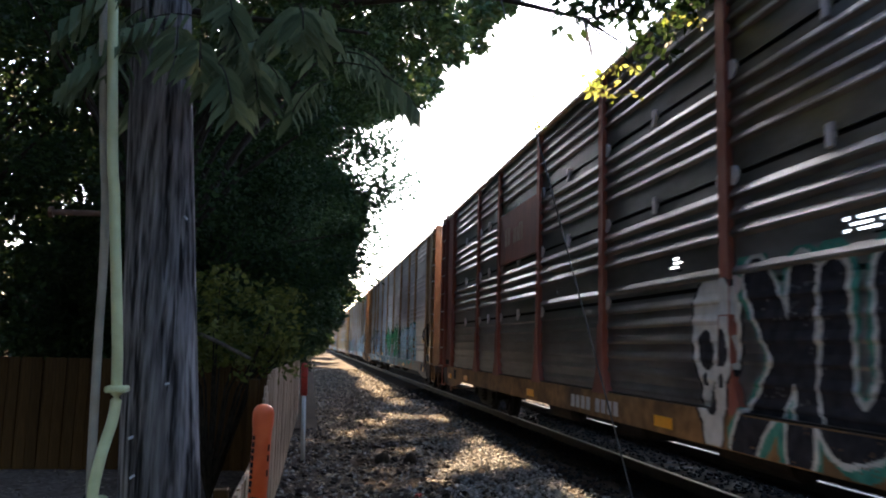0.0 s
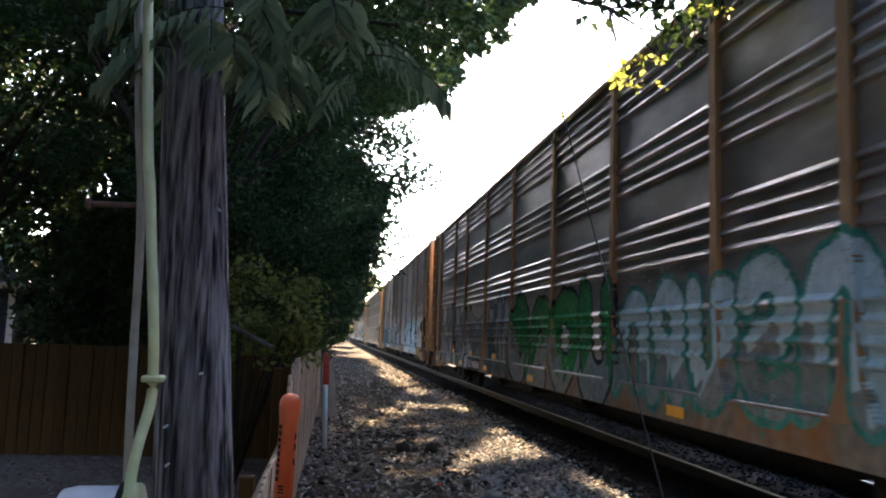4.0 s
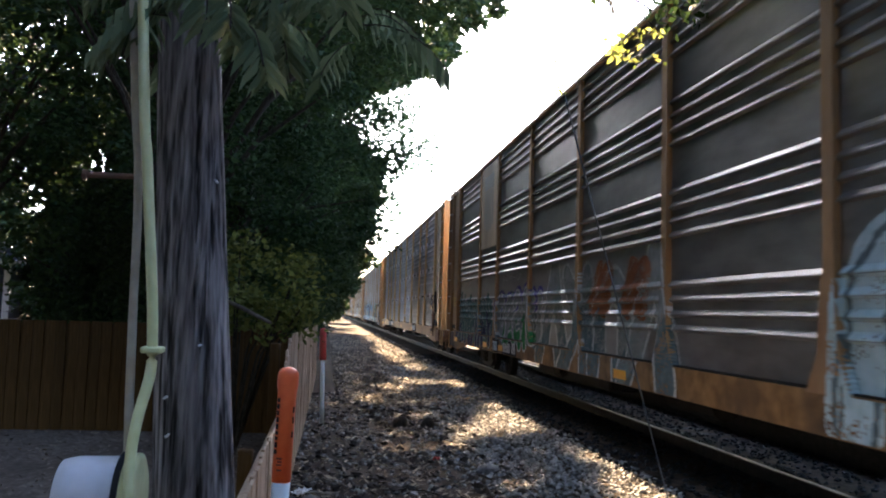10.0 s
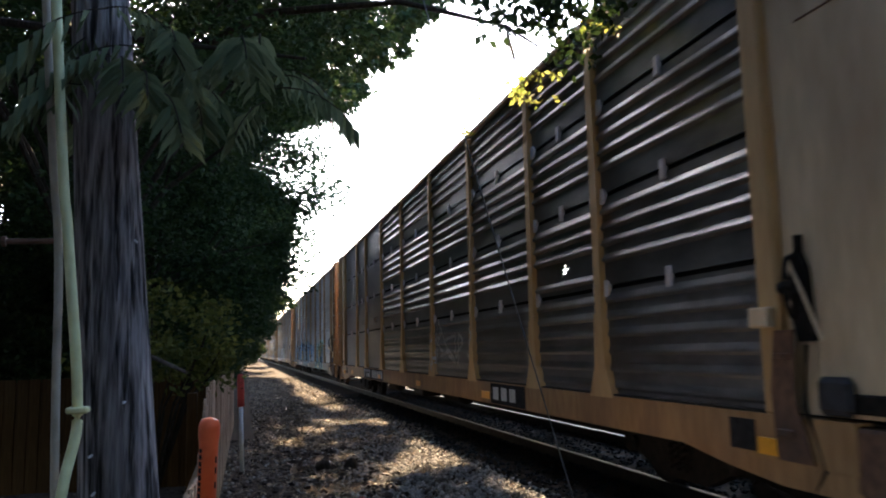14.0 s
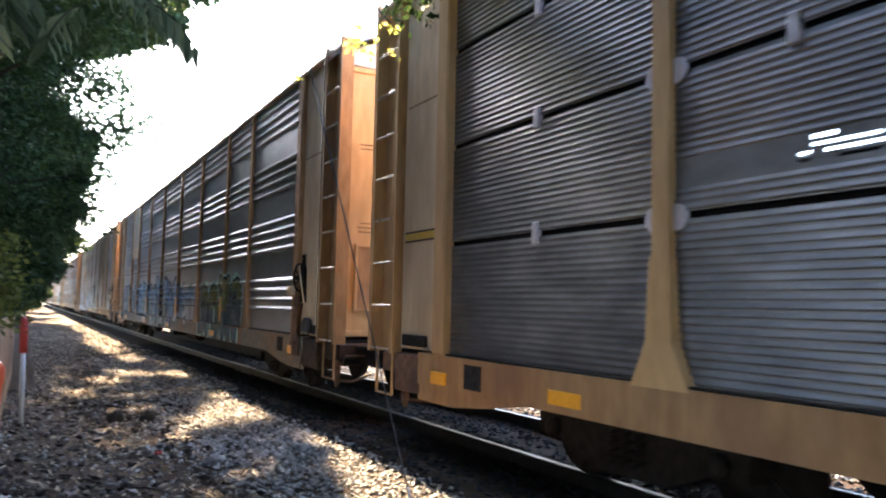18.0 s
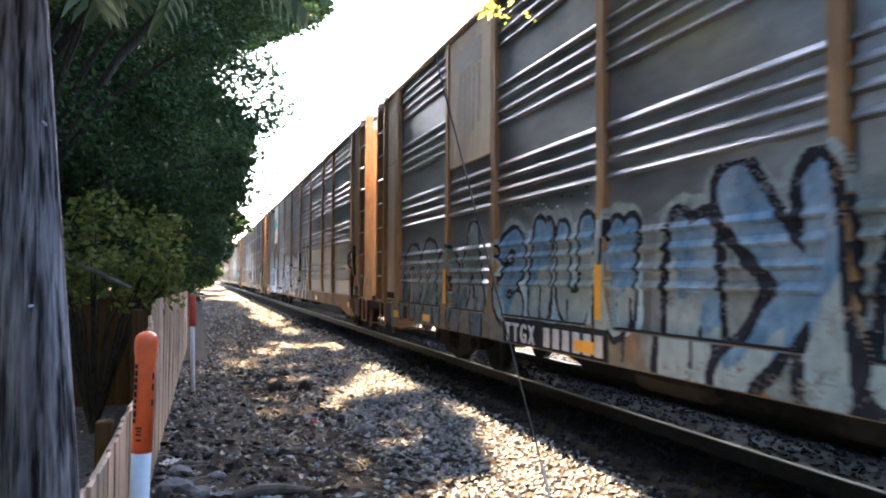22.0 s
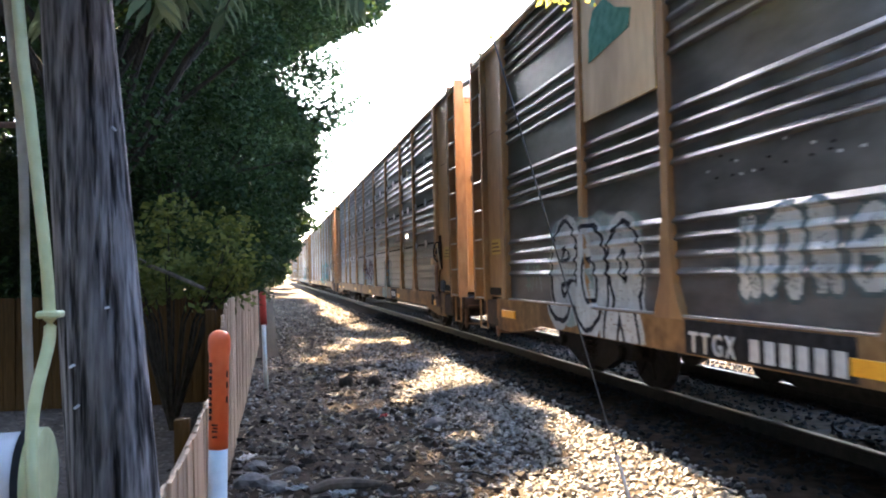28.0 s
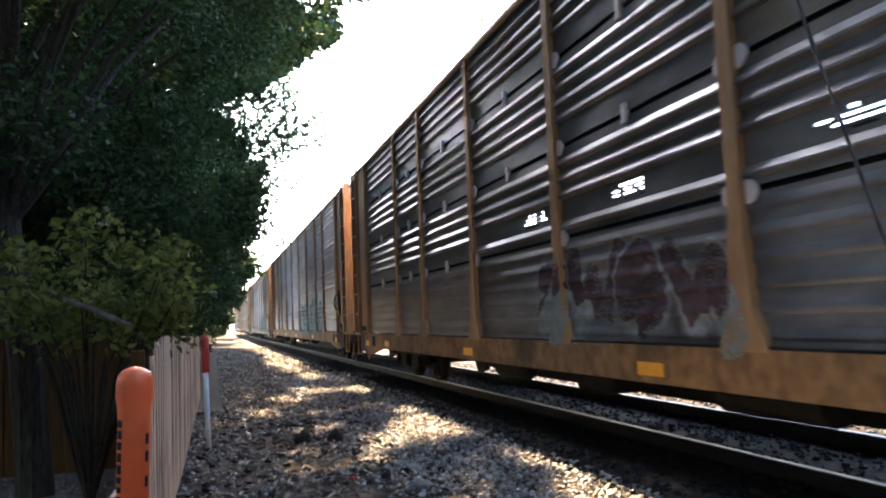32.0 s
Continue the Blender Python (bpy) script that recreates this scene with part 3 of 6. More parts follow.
def far_wall_open(bm):
    # the far side, with the vent row between two tiers left open
    for z0, z1 in ((0.92, 2.5), (3.4, TOP)):
        box(bm, -PX - 0.03, -PX, 0.8 - HALF, HALF - 0.8, z0, z1)
    for y0, y1 in ((0.8 - HALF, 3.0 - HALF), (HALF - 3.0, HALF - 0.8)):
        box(bm, -PX - 0.03, -PX, y0, y1, 2.5, 3.4)
    for y in POSTS:
        box(bm, -PX, -SIDE, y - HALF - 0.07, y - HALF + 0.07, 0.7, TOP)


def far_sill(bm):
    box(bm, -SIDE - 0.1, -SIDE, 0.8 - HALF, HALF - 0.8, SILL_BOTTOM, 0.92, 0.01)


def centre_sill_shallow(bm):
    prism(bm, [(-8.3, 0.46), (8.3, 0.46), (7.0, 0.262), (-7.0, 0.262)], -0.24, 0.24, "x")
    box(bm, -0.25, 0.25, 0.9 - HALF, HALF - 0.9, 0.45, 0.88, 0.02)
    for i in range(17):
        y = 2.6 - HALF + i * 1.46
        box(bm, -1.45, 1.45, y, y + 0.08, 0.66, 0.88)


def centre_sill(bm):
    box(bm, -0.25, 0.25, 0.9 - HALF, HALF - 0.9, 0.45, 0.88, 0.02)
    prism(bm, [(-8.3, 0.46), (8.3, 0.46), (7.0, 0.20), (-7.0, 0.20)], -0.24, 0.24, "x")
    for i in range(17):
        y = 2.6 - HALF + i * 1.46
        box(bm, -1.45, 1.45, y, y + 0.08, 0.66, 0.88)


def brake_rod(bm):
    tube(bm, [(-0.6, -6, 0.55), (-0.6, 6, 0.55)], 0.03, 6)


def brake_cylinder(bm):
    tube(bm, [(-0.9, -1.6, 0.52), (-0.9, -0.4, 0.52)], 0.17, 10)


def valve_box(bm):
    box(bm, -1.15, -0.7, 1.2, 2.0, 0.38, 0.66, 0.03)


def air_tank(bm):
    tube(bm, [(-1.3, 2.9, 0.55), (-1.3, 3.0, 0.55), (-1.3, 3.9, 0.55), (-1.3, 4.0, 0.55)], [0.06, 0.13, 0.13, 0.06], 10)


def coupler(bm):
    box(bm, -0.11, 0.11, 0.12 - HALF, 0.9 - HALF, 0.72, 0.94, 0.03)
    prism(bm, [(-0.17, -0.02 - HALF), (0.17, 0.02 - HALF), (0.17, 0.2 - HALF), (0.06, 0.28 - HALF), (-0.17, 0.28 - HALF)], 0.68, 0.98, "z")
    box(bm, -0.03, 0.03, 0.1 - HALF, 0.14 - HALF, 0.5, 0.72, 0.01)


def cut_lever(bm):
    y = 0.66 - HALF
    tube(bm, [(-1.42, y, 0.60), (-1.38, y, 0.72), (-0.5, y, 0.74), (-0.2, y - 0.1, 0.86)], 0.014, 6)


def hanger(bm):
    # worn lever and bracket hanging from the end sill
    prism(bm, [(1.02 - HALF, 0.64), (1.12 - HALF, 0.64), (1.16 - HALF, 0.36), (1.10 - HALF, 0.27), (1.03 - HALF, 0.34)], SIDE + 0.22, SIDE + 0.26, "x")
    tube(bm, [(SIDE + 0.2, 1.1 - HALF, 0.36), (SIDE + 0.5, 1.2 - HALF, 0.34), (SIDE + 0.9, 1.5 - HALF, 0.4)], 0.018, 6)


def air_hose(bm):
    pts = [(-0.35, 0.75 - HALF, 0.72), (-0.36, 0.6 - HALF, 0.55), (-0.34, 0.4 - HALF, 0.42), (-0.3, 0.15 - HALF, 0.36), (-0.28, 0.0 - HALF, 0.38)]
    tube(bm, pts, 0.025, 8)


def stirrup(bm):
    y0, y1 = 0.72 - HALF, 1.14 - HALF
    tube(bm, [(SIDE + 0.05, y0, 0.9), (SIDE + 0.05, y0, 0.42), (SIDE + 0.05, y1, 0.42), (SIDE + 0.05, y1, 0.9)], 0.018, 6)


def brake_wheel(bm):
    c = Vector((SIDE - 0.03, 2.06 - HALF, 1.78))
    ring = [c + Vector((0.10 * math.cos(a), math.cos(a) * 0.06, math.sin(a) * 0.2)) for a in [2 * math.pi * i / 24 for i in range(25)]]
    tube(bm, ring, 0.017, 6, cap=False)
    for i in range(5):
        a = 2 * math.pi * i / 5
        tube(bm, [c, c + Vector((0.10 * math.cos(a), math.cos(a) * 0.06, math.sin(a) * 0.2))], 0.012, 5)
    tube(bm, [c + Vector((0, -0.05, 0)), c + Vector((0, 0.1, 0))], 0.045, 8)


def brake_box(bm):
    # slim housing behind the wheel and the bracket that carries it
    prism(bm, [(1.93 - HALF, 1.42), (2.08 - HALF, 1.42), (2.12 - HALF, 1.60), (2.10 - HALF, 1.98), (2.03 - HALF, 2.04), (1.96 - HALF, 1.90)], SIDE + 0.0, PX - 0.021, "x")
    tube(bm, [(SIDE + 0.02, 2.03 - HALF, 2.0), (SIDE + 0.02, 2.03 - HALF, 2.12)], 0.03, 8)


def brake_bracket(bm):
    prism(bm, [(1.96 - HALF, 0.64), (2.30 - HALF, 0.64), (2.33 - HALF, 1.10), (2.26 - HALF, 1.50), (2.06 - HALF, 1.50), (2.10 - HALF, 1.06)], SIDE - 0.045, SIDE - 0.032, "x")
    for z in (0.80, 1.30):
        box(bm, SIDE - 0.075, SIDE - 0.046, 2.10 - HALF, 2.26 - HALF, z, z + 0.05, 0.008)


def brake_case(bm):
    box(bm, SIDE - 0.03, SIDE + 0.04, 1.62 - HALF, 1.92 - HALF, 0.96, 1.20, 0.04)


def brake_lever(bm):
    tube(bm, [(SIDE - 0.04, 2.08 - HALF, 1.98), (SIDE - 0.05, 1.92 - HALF, 1.7), (SIDE - 0.04, 1.80 - HALF, 1.42)], 0.012, 6)


def end_shade(bm):
    # black box standing in for the shaded recess under the ladder platform
    box(bm, SIDE + 0.02, PX - 0.021, 1.42 - HALF, 2.0 - HALF, 0.98, 1.10, 0.012)


def end_slot(bm):
    box(bm, PX - 0.026, PX - 0.019, 1.42 - HALF, 2.12 - HALF, 2.10, 2.17, 0.002)


def sill_label(bm):
    box(bm, SIDE - 0.016, SIDE - 0.0095, 2.86 - HALF, 3.16 - HALF, 0.66, 0.88, 0.002)


def sill_lip(bm):
    # narrow ledge along the foot of the panels, shiny with wear
    box(bm, SIDE + 0.004, SIDE + 0.063, 2.46 - HALF, HALF - 2.46, SILL_TOP + 0.001, SILL_TOP + 0.019, 0.003)


def brake_chain(bm):
    tube(bm, [(SIDE + 0.0, 2.0 - HALF, 1.4), (SIDE - 0.03, 2.02 - HALF, 1.0), (SIDE + 0.0, 1.9 - HALF, 0.62), (SIDE + 0.02, 2.1 - HALF, 0.36), (SIDE + 0.05, 2.6 - HALF, 0.42)], 0.014, 6)


def bracket(bm):
    box(bm, SIDE - 0.11, SIDE - 0.03, 2.24 - HALF, 2.44 - HALF, 1.52, 1.66, 0.012)


def corner_reflector(bm):
    box(bm, SIDE - 0.042, SIDE - 0.0105, 2.24 - HALF, 2.52 - HALF, 0.655, 0.77, 0.003)


def long_reflector(bm):
    box(bm, SIDE - 0.042, SIDE - 0.0105, 2.26 - HALF, 2.86 - HALF, 0.665, 0.775, 0.003)


def gusset(bm):
    # the sill deepens towards the bolster
    prism(bm, [(1.9 - HALF, SILL_BOTTOM + 0.004), (3.9 - HALF, SILL_BOTTOM + 0.004), (3.2 - HALF, 0.52), (2.6 - HALF, 0.46), (1.9 - HALF, 0.46)], SIDE + 0.0, SIDE + 0.03, "x")


def bolster(bm):
    box(bm, -1.1, 1.1, -0.2, 0.2, 0.42, 0.6, 0.03)


def side_frame(sgn):
    def build(bm):
        x0, x1 = sgn * 1.03, sgn * 1.15
        prism(bm, [(-1.12, 0.52), (-0.78, 0.60), (-0.35, 0.66), (0.35, 0.66), (0.78, 0.60), (1.12, 0.52), (1.12, 0.34), (0.8, 0.34), (0.4, 0.18),
                   (-0.4, 0.18), (-0.8, 0.34), (-1.12, 0.34)], min(x0, x1), max(x0, x1), "x")
    return build


def spring(sgn, y):
    def build(bm):
        pts = [(sgn * 1.17 + 0.045 * math.cos(k * 0.9), y + 0.045 * math.sin(k * 0.9), 0.26 + 0.26 * k / 28) for k in range(29)]
        tube(bm, pts, 0.014, 5)
    return build


def axle_cap(sgn, y):
    def build(bm):
        tube(bm, [(sgn * 1.1, y, 0.42), (sgn * 1.2, y, 0.42), (sgn * 1.22, y, 0.42)], [0.09, 0.085, 0.05], 10)
    return build


def wheelset(bm):
    tube(bm, [(-1.12, 0, 0), (1.12, 0, 0)], 0.075, 10)
    for s in (-1, 1):
        rings = [(0.68, 0.445), (0.70, 0.445), (0.71, 0.42), (0.82, 0.41), (0.82, 0.34), (0.77, 0.3), (0.77, 0.14), (0.83, 0.12)]
        tube(bm, [(s * a, 0, 0) for a, b in rings[:2]], [0.445, 0.445], 24)
        tube(bm, [(s * 0.70, 0, 0), (s * 0.82, 0, 0)], [0.42, 0.41], 24)
        tube(bm, [(s * 0.82, 0, 0), (s * 0.86, 0, 0)], [0.16, 0.12], 12)
        for k in range(6):
            a = k * math.pi / 3
            tube(bm, [(s * 0.815, math.cos(a) * 0.15, math.sin(a) * 0.15), (s * 0.83, math.cos(a) * 0.35, math.sin(a) * 0.35)], 0.02, 5)


def plate(y0, y1, z0, z1, d=0.008):
    def build(bm):
        box(bm, SIDE - 0.012 - d, SIDE - 0.011, y0, y1, z0, z1, 0.002)
    return build


def end_mirror(key, build):
    def other(bm):
        build(bm)
        for v in bm.verts:
            v.co.y = -v.co.y
    return key + " rear", other


CARS, WHEELS = [], []


def make_car(index, kind, label, trim, door, sill, panel, fine_from=99, slots=None):
    slots = slots or {}
    car = thing("autorack_car", label, "railway wagon", group="cars of the freight train")
    car["start"] = 19.75 + L * (index - 3) + HALF
    # panels between the posts
    for i in range(len(POSTS) - 1):
        y0, y1 = POSTS[i] - HALF + 0.05, POSTS[i + 1] - HALF - 0.05
        if kind == "B" and i == 0:
            y0 += 0.28
        if kind == "A":
            piece("side_panel", f"panel a {i}", panel_a(y0, y1), panel, car)
        else:
            for k in range(4):
                z0, z1 = 1.08 + 0.95 * k, 1.08 + 0.95 * (k + 1) - 0.045
                if k == 0:
                    z0 = SILL_TOP + 0.02
                if k == 3:
                    z1 = TOP
                fine = k == 0 or i >= fine_from
                if k == 1 and i in slots:
                    piece("side_panel", f"panel slot {i} {slots[i]} {fine}", panel_slotted(y0, y1, z0, z1, *slots[i], fine), panel, car)
                    continue
                piece("side_panel", f"panel b {i} {k} {fine} {i >= fine_from}", panel_b(y0, y1, z0, z1, fine, i >= fine_from), panel, car)
                if k:
                    def clip(bm, z=z0):
                        box(bm, PX - 0.03, PX + 0.02, -0.04, 0.04, z - 0.11, z + 0.07, 0.006)
                    piece("clip", f"clip {k}", clip, M_METER, car, pose(0, (y0 + y1) / 2, 0))
    if kind == "B":
        def inner(bm):
            for z0, z1 in ((0.93, 2.12), (2.72, TOP)):
                box(bm, PX + 0.10, PX + 0.12, 2.0 - HALF, HALF - 2.0, z0, z1)
        piece("inner_lining", "inner", inner, M_BLACK, car)
    for i, y in enumerate(POSTS[1:-1]):
        piece("post", f"post {kind}", post(0.15 if kind == "B" else 0.13), trim, car, pose(0, y - HALF, 0))
    for rear in (False, True):
        def put(name, key, build, material, lab=""):
            if rear:
                key, build = end_mirror(key, build)
            ahead = 0.28 if kind == "B" and not rear and name in ("end_post", "reflector") else 0
            return piece(name, key, build, material, car, pose(0, ahead, 0), lab)
        wall_mat = M_RED if trim is M_RED else ({2: M_CREAM, 3: M_CREAM, 5: M_GOLD, 8: M_CREAM}.get(index, M_TAN))
        put("end_panel", "end corner", end_corner, wall_mat)
        if kind == "B" and not rear:
            def long_corner(bm):
                box(bm, PX - 0.018, PX + 0.03, 2.20 - HALF, 2.55 - HALF, 0.95, TOP)
            put("end_panel", "long corner", long_corner, wall_mat)
        if rear:
            put("recess", "recess", recess, M_UNDER, "black strip for the shade behind the ladder")
        else:
            put("ladder_edge", "ladder glint", ladder_edge, M_GLINT, "pale strip added for the glint beside the ladder")
        put("platform", "platform", platform, M_UNDER)
        put("end_post", "end post", end_post, trim)
        for z in (3.55,):
            put("seam", f"seam {z}", end_seam(z), M_RUST)
        put("ladder_plate", "ladder plate", ladder_plate, trim)
        for k in (LY0, LY1):
            put("ladder_stile", f"stile {k:.2f}", stile(k), trim)
        for k in range(9):
            def rung_at(bm, z=0.92 + 0.485 * k):
                rung(bm)
                for v in bm.verts:
                    v.co.z += z
            put("rung", f"rung {k}", rung_at, M_RUNG)
        dr = put("end_door", "end door", end_door, door)
        put("end_cap", "end cap", end_cap, M_WHITE)
        details = [("stiffener", f"stiff {x}", door_stiffener(x), door) for x in (-1.36, 1.29)]
        details.append(("lock_bar", "lock bar", lock_bar, M_UNDER))
        details += [("door_rail", f"door rail {z}", door_rail(z), door) for z in (0.97, DOOR_TOP - 0.09)]
        # the hatch takes darker tan so that its colour carries the inset's shade
        details += [("hatch", "hatch", door_hatch, M_TAN), ("hatch_frame", "hatch frame", hatch_frame, door)]
        if index in (2, 5):
            details.append(("door_lock", "door lock", door_lock, M_UNDER))
        details += [("stencil_bar", f"stencil {i}", stencil(i), M_RUST) for i in range(5)]
        for nm, key, fn, mm in details:
            if rear:
                key, fn = end_mirror(key, fn)
            piece(nm, key, fn, mm, dr)
        if index in ((1, 4) if rear else (1, 4, 5)):
            def label_plate(bm):
                box(bm, PX - 0.028, PX - 0.021, 1.52 - HALF, 2.05 - HALF, 1.62, 1.86, 0.002)
            put("warning_label", "warning label", label_plate, M_YELLOW, "yellow warning label")
            for i in range(3):
                def ink(bm, i=i):
                    box(bm, PX - 0.031, PX - 0.0275, 1.57 - HALF, 2.0 - 0.06 * i - HALF, 1.66 + 0.06 * i, 1.685 + 0.06 * i)
                put("print_bar", f"print {i}", ink, M_RUST)
        put("end_sill", "end sill", end_sill, M_RUST if index == 2 else M_RUST_DARK)
        put("cut_lever", "cut lever", cut_lever, M_RUST)
        put("hanger", "hanger", hanger, M_RUST)
        put("coupler", "coupler", coupler, M_UNDER)
        put("air_hose", "air hose", air_hose, M_UNDER)
        put("step", "stirrup", stirrup, trim)
        long_one = index == 4 and rear
        put("reflector", "long corner reflector" if long_one else "corner reflector", long_reflector if long_one else corner_reflector, M_REFLEX)
        put("gusset", "gusset", gusset, sill)
        put("ledge", "end shade", end_shade, M_UNDER)
        if index == 2 and rear:
            put("slot", "end slot", end_slot, M_YELLOW)
            for i, z in enumerate((2.075, 2.17)):
                def rim(bm, z=z):
                    box(bm, PX - 0.027, PX - 0.019, 1.42 - HALF, 2.12 - HALF, z, z + 0.022, 0.002)
                put("label_edge", f"slot rim {i}", rim, M_RUST_DARK)
        if index != 4:
            put("notice_plate", "sill label", sill_label, M_BLACK, "small black notice plate")
    gear = pose(0, 0.28 if kind == "B" else 0, 0)     # the slatted cars' front corner is longer
    piece("brake_housing", "brake box", brake_box, M_UNDER, car, gear)
    piece("brake_bracket", "brake bracket", brake_bracket, M_RUST, car, gear)
    piece("brake_wheel", "brake wheel", brake_wheel, M_UNDER, car, gear)
    piece("brake_chain", "brake chain", brake_chain, M_UNDER, car, gear)
    piece("brake_case", "brake case", brake_case, M_BLUE_BOX, car, gear, "faded blue brake case")
    piece("brake_lever", "brake lever", brake_lever, M_CREAM, car, gear)
    piece("bracket", "bracket", bracket, M_CREAM, car, gear)
    piece("roof", "roof", roof, M_PANEL, car)
    piece("roof_rail", "roof rail", roof_rail, M_CREAM, car)
    piece("side_sill", "side sill", side_sill, sill, car)
    piece("deck", "deck", deck, M_UNDER, car)
    if kind == "B":
        piece("far_wall", "far wall open", far_wall_open, panel, car)
    else:
        piece("far_wall", "far wall", far_wall, panel, car)
    piece("far_sill", "far sill", far_sill, sill, car)
    if kind == "B":
        piece("centre_sill", "centre sill shallow", centre_sill_shallow, M_UNDER, car)
    else:
        piece("centre_sill", "centre sill", centre_sill, M_UNDER, car)
    for nm, fn in (("brake_rod", brake_rod), ("brake_cylinder", brake_cylinder), ("valve_box", valve_box), ("air_tank", air_tank)):
        piece(nm, nm, fn, M_UNDER, car)
    for y in (-9.75, 9.75):
        truck = piece("truck", "truck", bolster, M_UNDER, car, pose(0, y, 0))
        piece("side_frame", "side frame", side_frame(-1), M_UNDER, truck)
        piece("side_frame", "side frame far", side_frame(1), M_UNDER, truck)
        for k in (-0.13, 0.0, 0.13):
            piece("spring", f"spring {k}", spring(-1, k), M_UNDER, truck)
        for a in (-0.89, 0.89):
            piece("axle_cap", f"axle cap {a}", axle_cap(-1, a), M_UNDER, truck)
            w = piece("wheelset", "wheelset", wheelset, M_UNDER, truck, pose(0, a, 0.42))
            WHEELS.append((w, a))
    # reflectors along the sill
    piece("panel_lip", "panel lip", sill_lip, M_PANEL if index in (0, 4) else M_UNDER, car)
    if kind == "B":
        def joint(bm):
            for s in (-0.1, 0.1):
                tube(bm, [(PX - 0.022, s, 0), (PX + 0.01, s, 0)], 0.085, 16)
        for i, y in enumerate(POSTS[1:-1]):
            for z in (2.03, 2.98, 3.93):
                piece("joint_plate", "joint plate", joint, M_METER, car, pose(0, y - HALF, z - 0.03))
    for y in ({2: 9.32, 5: 7.77}.get(index, 8.1), {4: 14.35}.get(index, 14.05)) + {0: (18.2, 21.7), 1: (20.69, 22.3), 4: (18.9, 15.3)}.get(index, (18.9, 24.3)):
        piece("reflector", "reflector", plate(-0.2, 0.2, 0.68, 0.79), M_REFLEX, car, pose(0, y - HALF, 0))
    CARS.append(car)
    return car


def car_y(t, start):
    return start - 5.3804 * (t - 16) + 0.5 * 0.01694 * (t - 16) ** 2


# ---------------------------------------------------------------- paint on the cars
def surface_x(kind, fine_from, y, z):
    """How far out the car's side reaches at (y, z), arrays in the car's space."""
    x = np.full(y.shape, PX)
    if kind == "A":
        for r in RIBS_A:
            d = z - r
            x = np.minimum(x, PX - 0.035 * np.clip(np.minimum((d + 0.042) / 0.019, (0.038 - d) / 0.046), 0, 1))
    else:
        for k in range(4):
            z0, z1 = (SILL_TOP + 0.02 if k == 0 else 1.08 + 0.95 * k), (TOP if k == 3 else 1.08 + 0.95 * (k + 1) - 0.045)
            if k == 0:
                n = int((z1 - z0) / 0.15)
                ribs, dep, half = [z0 + (i + 0.5) * (z1 - z0) / n for i in range(n)], 0.016, 0.05
            else:
                ribs, dep, half = [z0 + 0.28 + 0.165 * i for i in range(4)], 0.032, 0.05
            for r in ribs:
                d = z - r
                x = np.minimum(x, PX - dep * np.clip(np.minimum((d + half) / (0.45 * half), (0.9 * half - d) / (1.1 * half)), 0, 1))
    for p in POSTS[1:-1]:
        d = np.abs(y - (p - HALF))
        w = np.where(z < 1.21, 0.26 - (z - 0.93) * 0.5, np.where(z < 1.75, 0.12 - (z - 1.21) * 0.08, 0.075))
        x = np.where(d < w, SIDE - np.where(z < 1.75, 0.012, 0.0), x)
    return np.where(z < SILL_TOP, SIDE - 0.01, x)


def paint_layer(car, name, kind, mask, y0, z0, step, material, label, coat=0):
    """A thin coat of paint over the cells of mask, following ribs and posts."""
    nz, ny = mask.shape
    yy, zz = np.meshgrid(y0 + step * np.arange(ny + 1), z0 + step * np.arange(nz + 1))
    xx = surface_x(kind, 99, yy, zz) - 0.004 - 0.0015 * coat
    cells = np.argwhere(mask)
    if not len(cells):
        return
    idx = np.arange((nz + 1) * (ny + 1)).reshape(nz + 1, ny + 1)
    r, c = cells[:, 0], cells[:, 1]
    quads = np.stack([idx[r, c], idx[r + 1, c], idx[r + 1, c + 1], idx[r, c + 1]], 1)
    used, inv = np.unique(quads, return_inverse=True)
    co = np.stack([xx.ravel(), yy.ravel(), zz.ravel()], 1)[used]
    me = bpy.data.meshes.new(name)
    me.from_pydata(co.tolist(), [], inv.reshape(quads.shape).tolist())
    me.materials.append(material)
    ob = new(name, me)
    ob.parent = car
    tagged(ob, label, kind="stuff")


def capsule(Y, Z, a, b, r):
    """Distance to a rounded stroke from a to b of radius r."""
    d = (b[0] - a[0], b[1] - a[1])
    t = np.clip(((Y - a[0]) * d[0] + (Z - a[1]) * d[1]) / (d[0] ** 2 + d[1] ** 2 + 1e-9), 0, 1)
    return np.hypot(Y - a[0] - t * d[0], Z - a[1] - t * d[1]) - r


def bow(cx, cz, rx, rz, a0, a1, n=9):
    return [(cx + rx * math.cos(math.radians(a0 + (a1 - a0) * i / n)), cz + rz * math.sin(math.radians(a0 + (a1 - a0) * i / n))) for i in range(n + 1)]


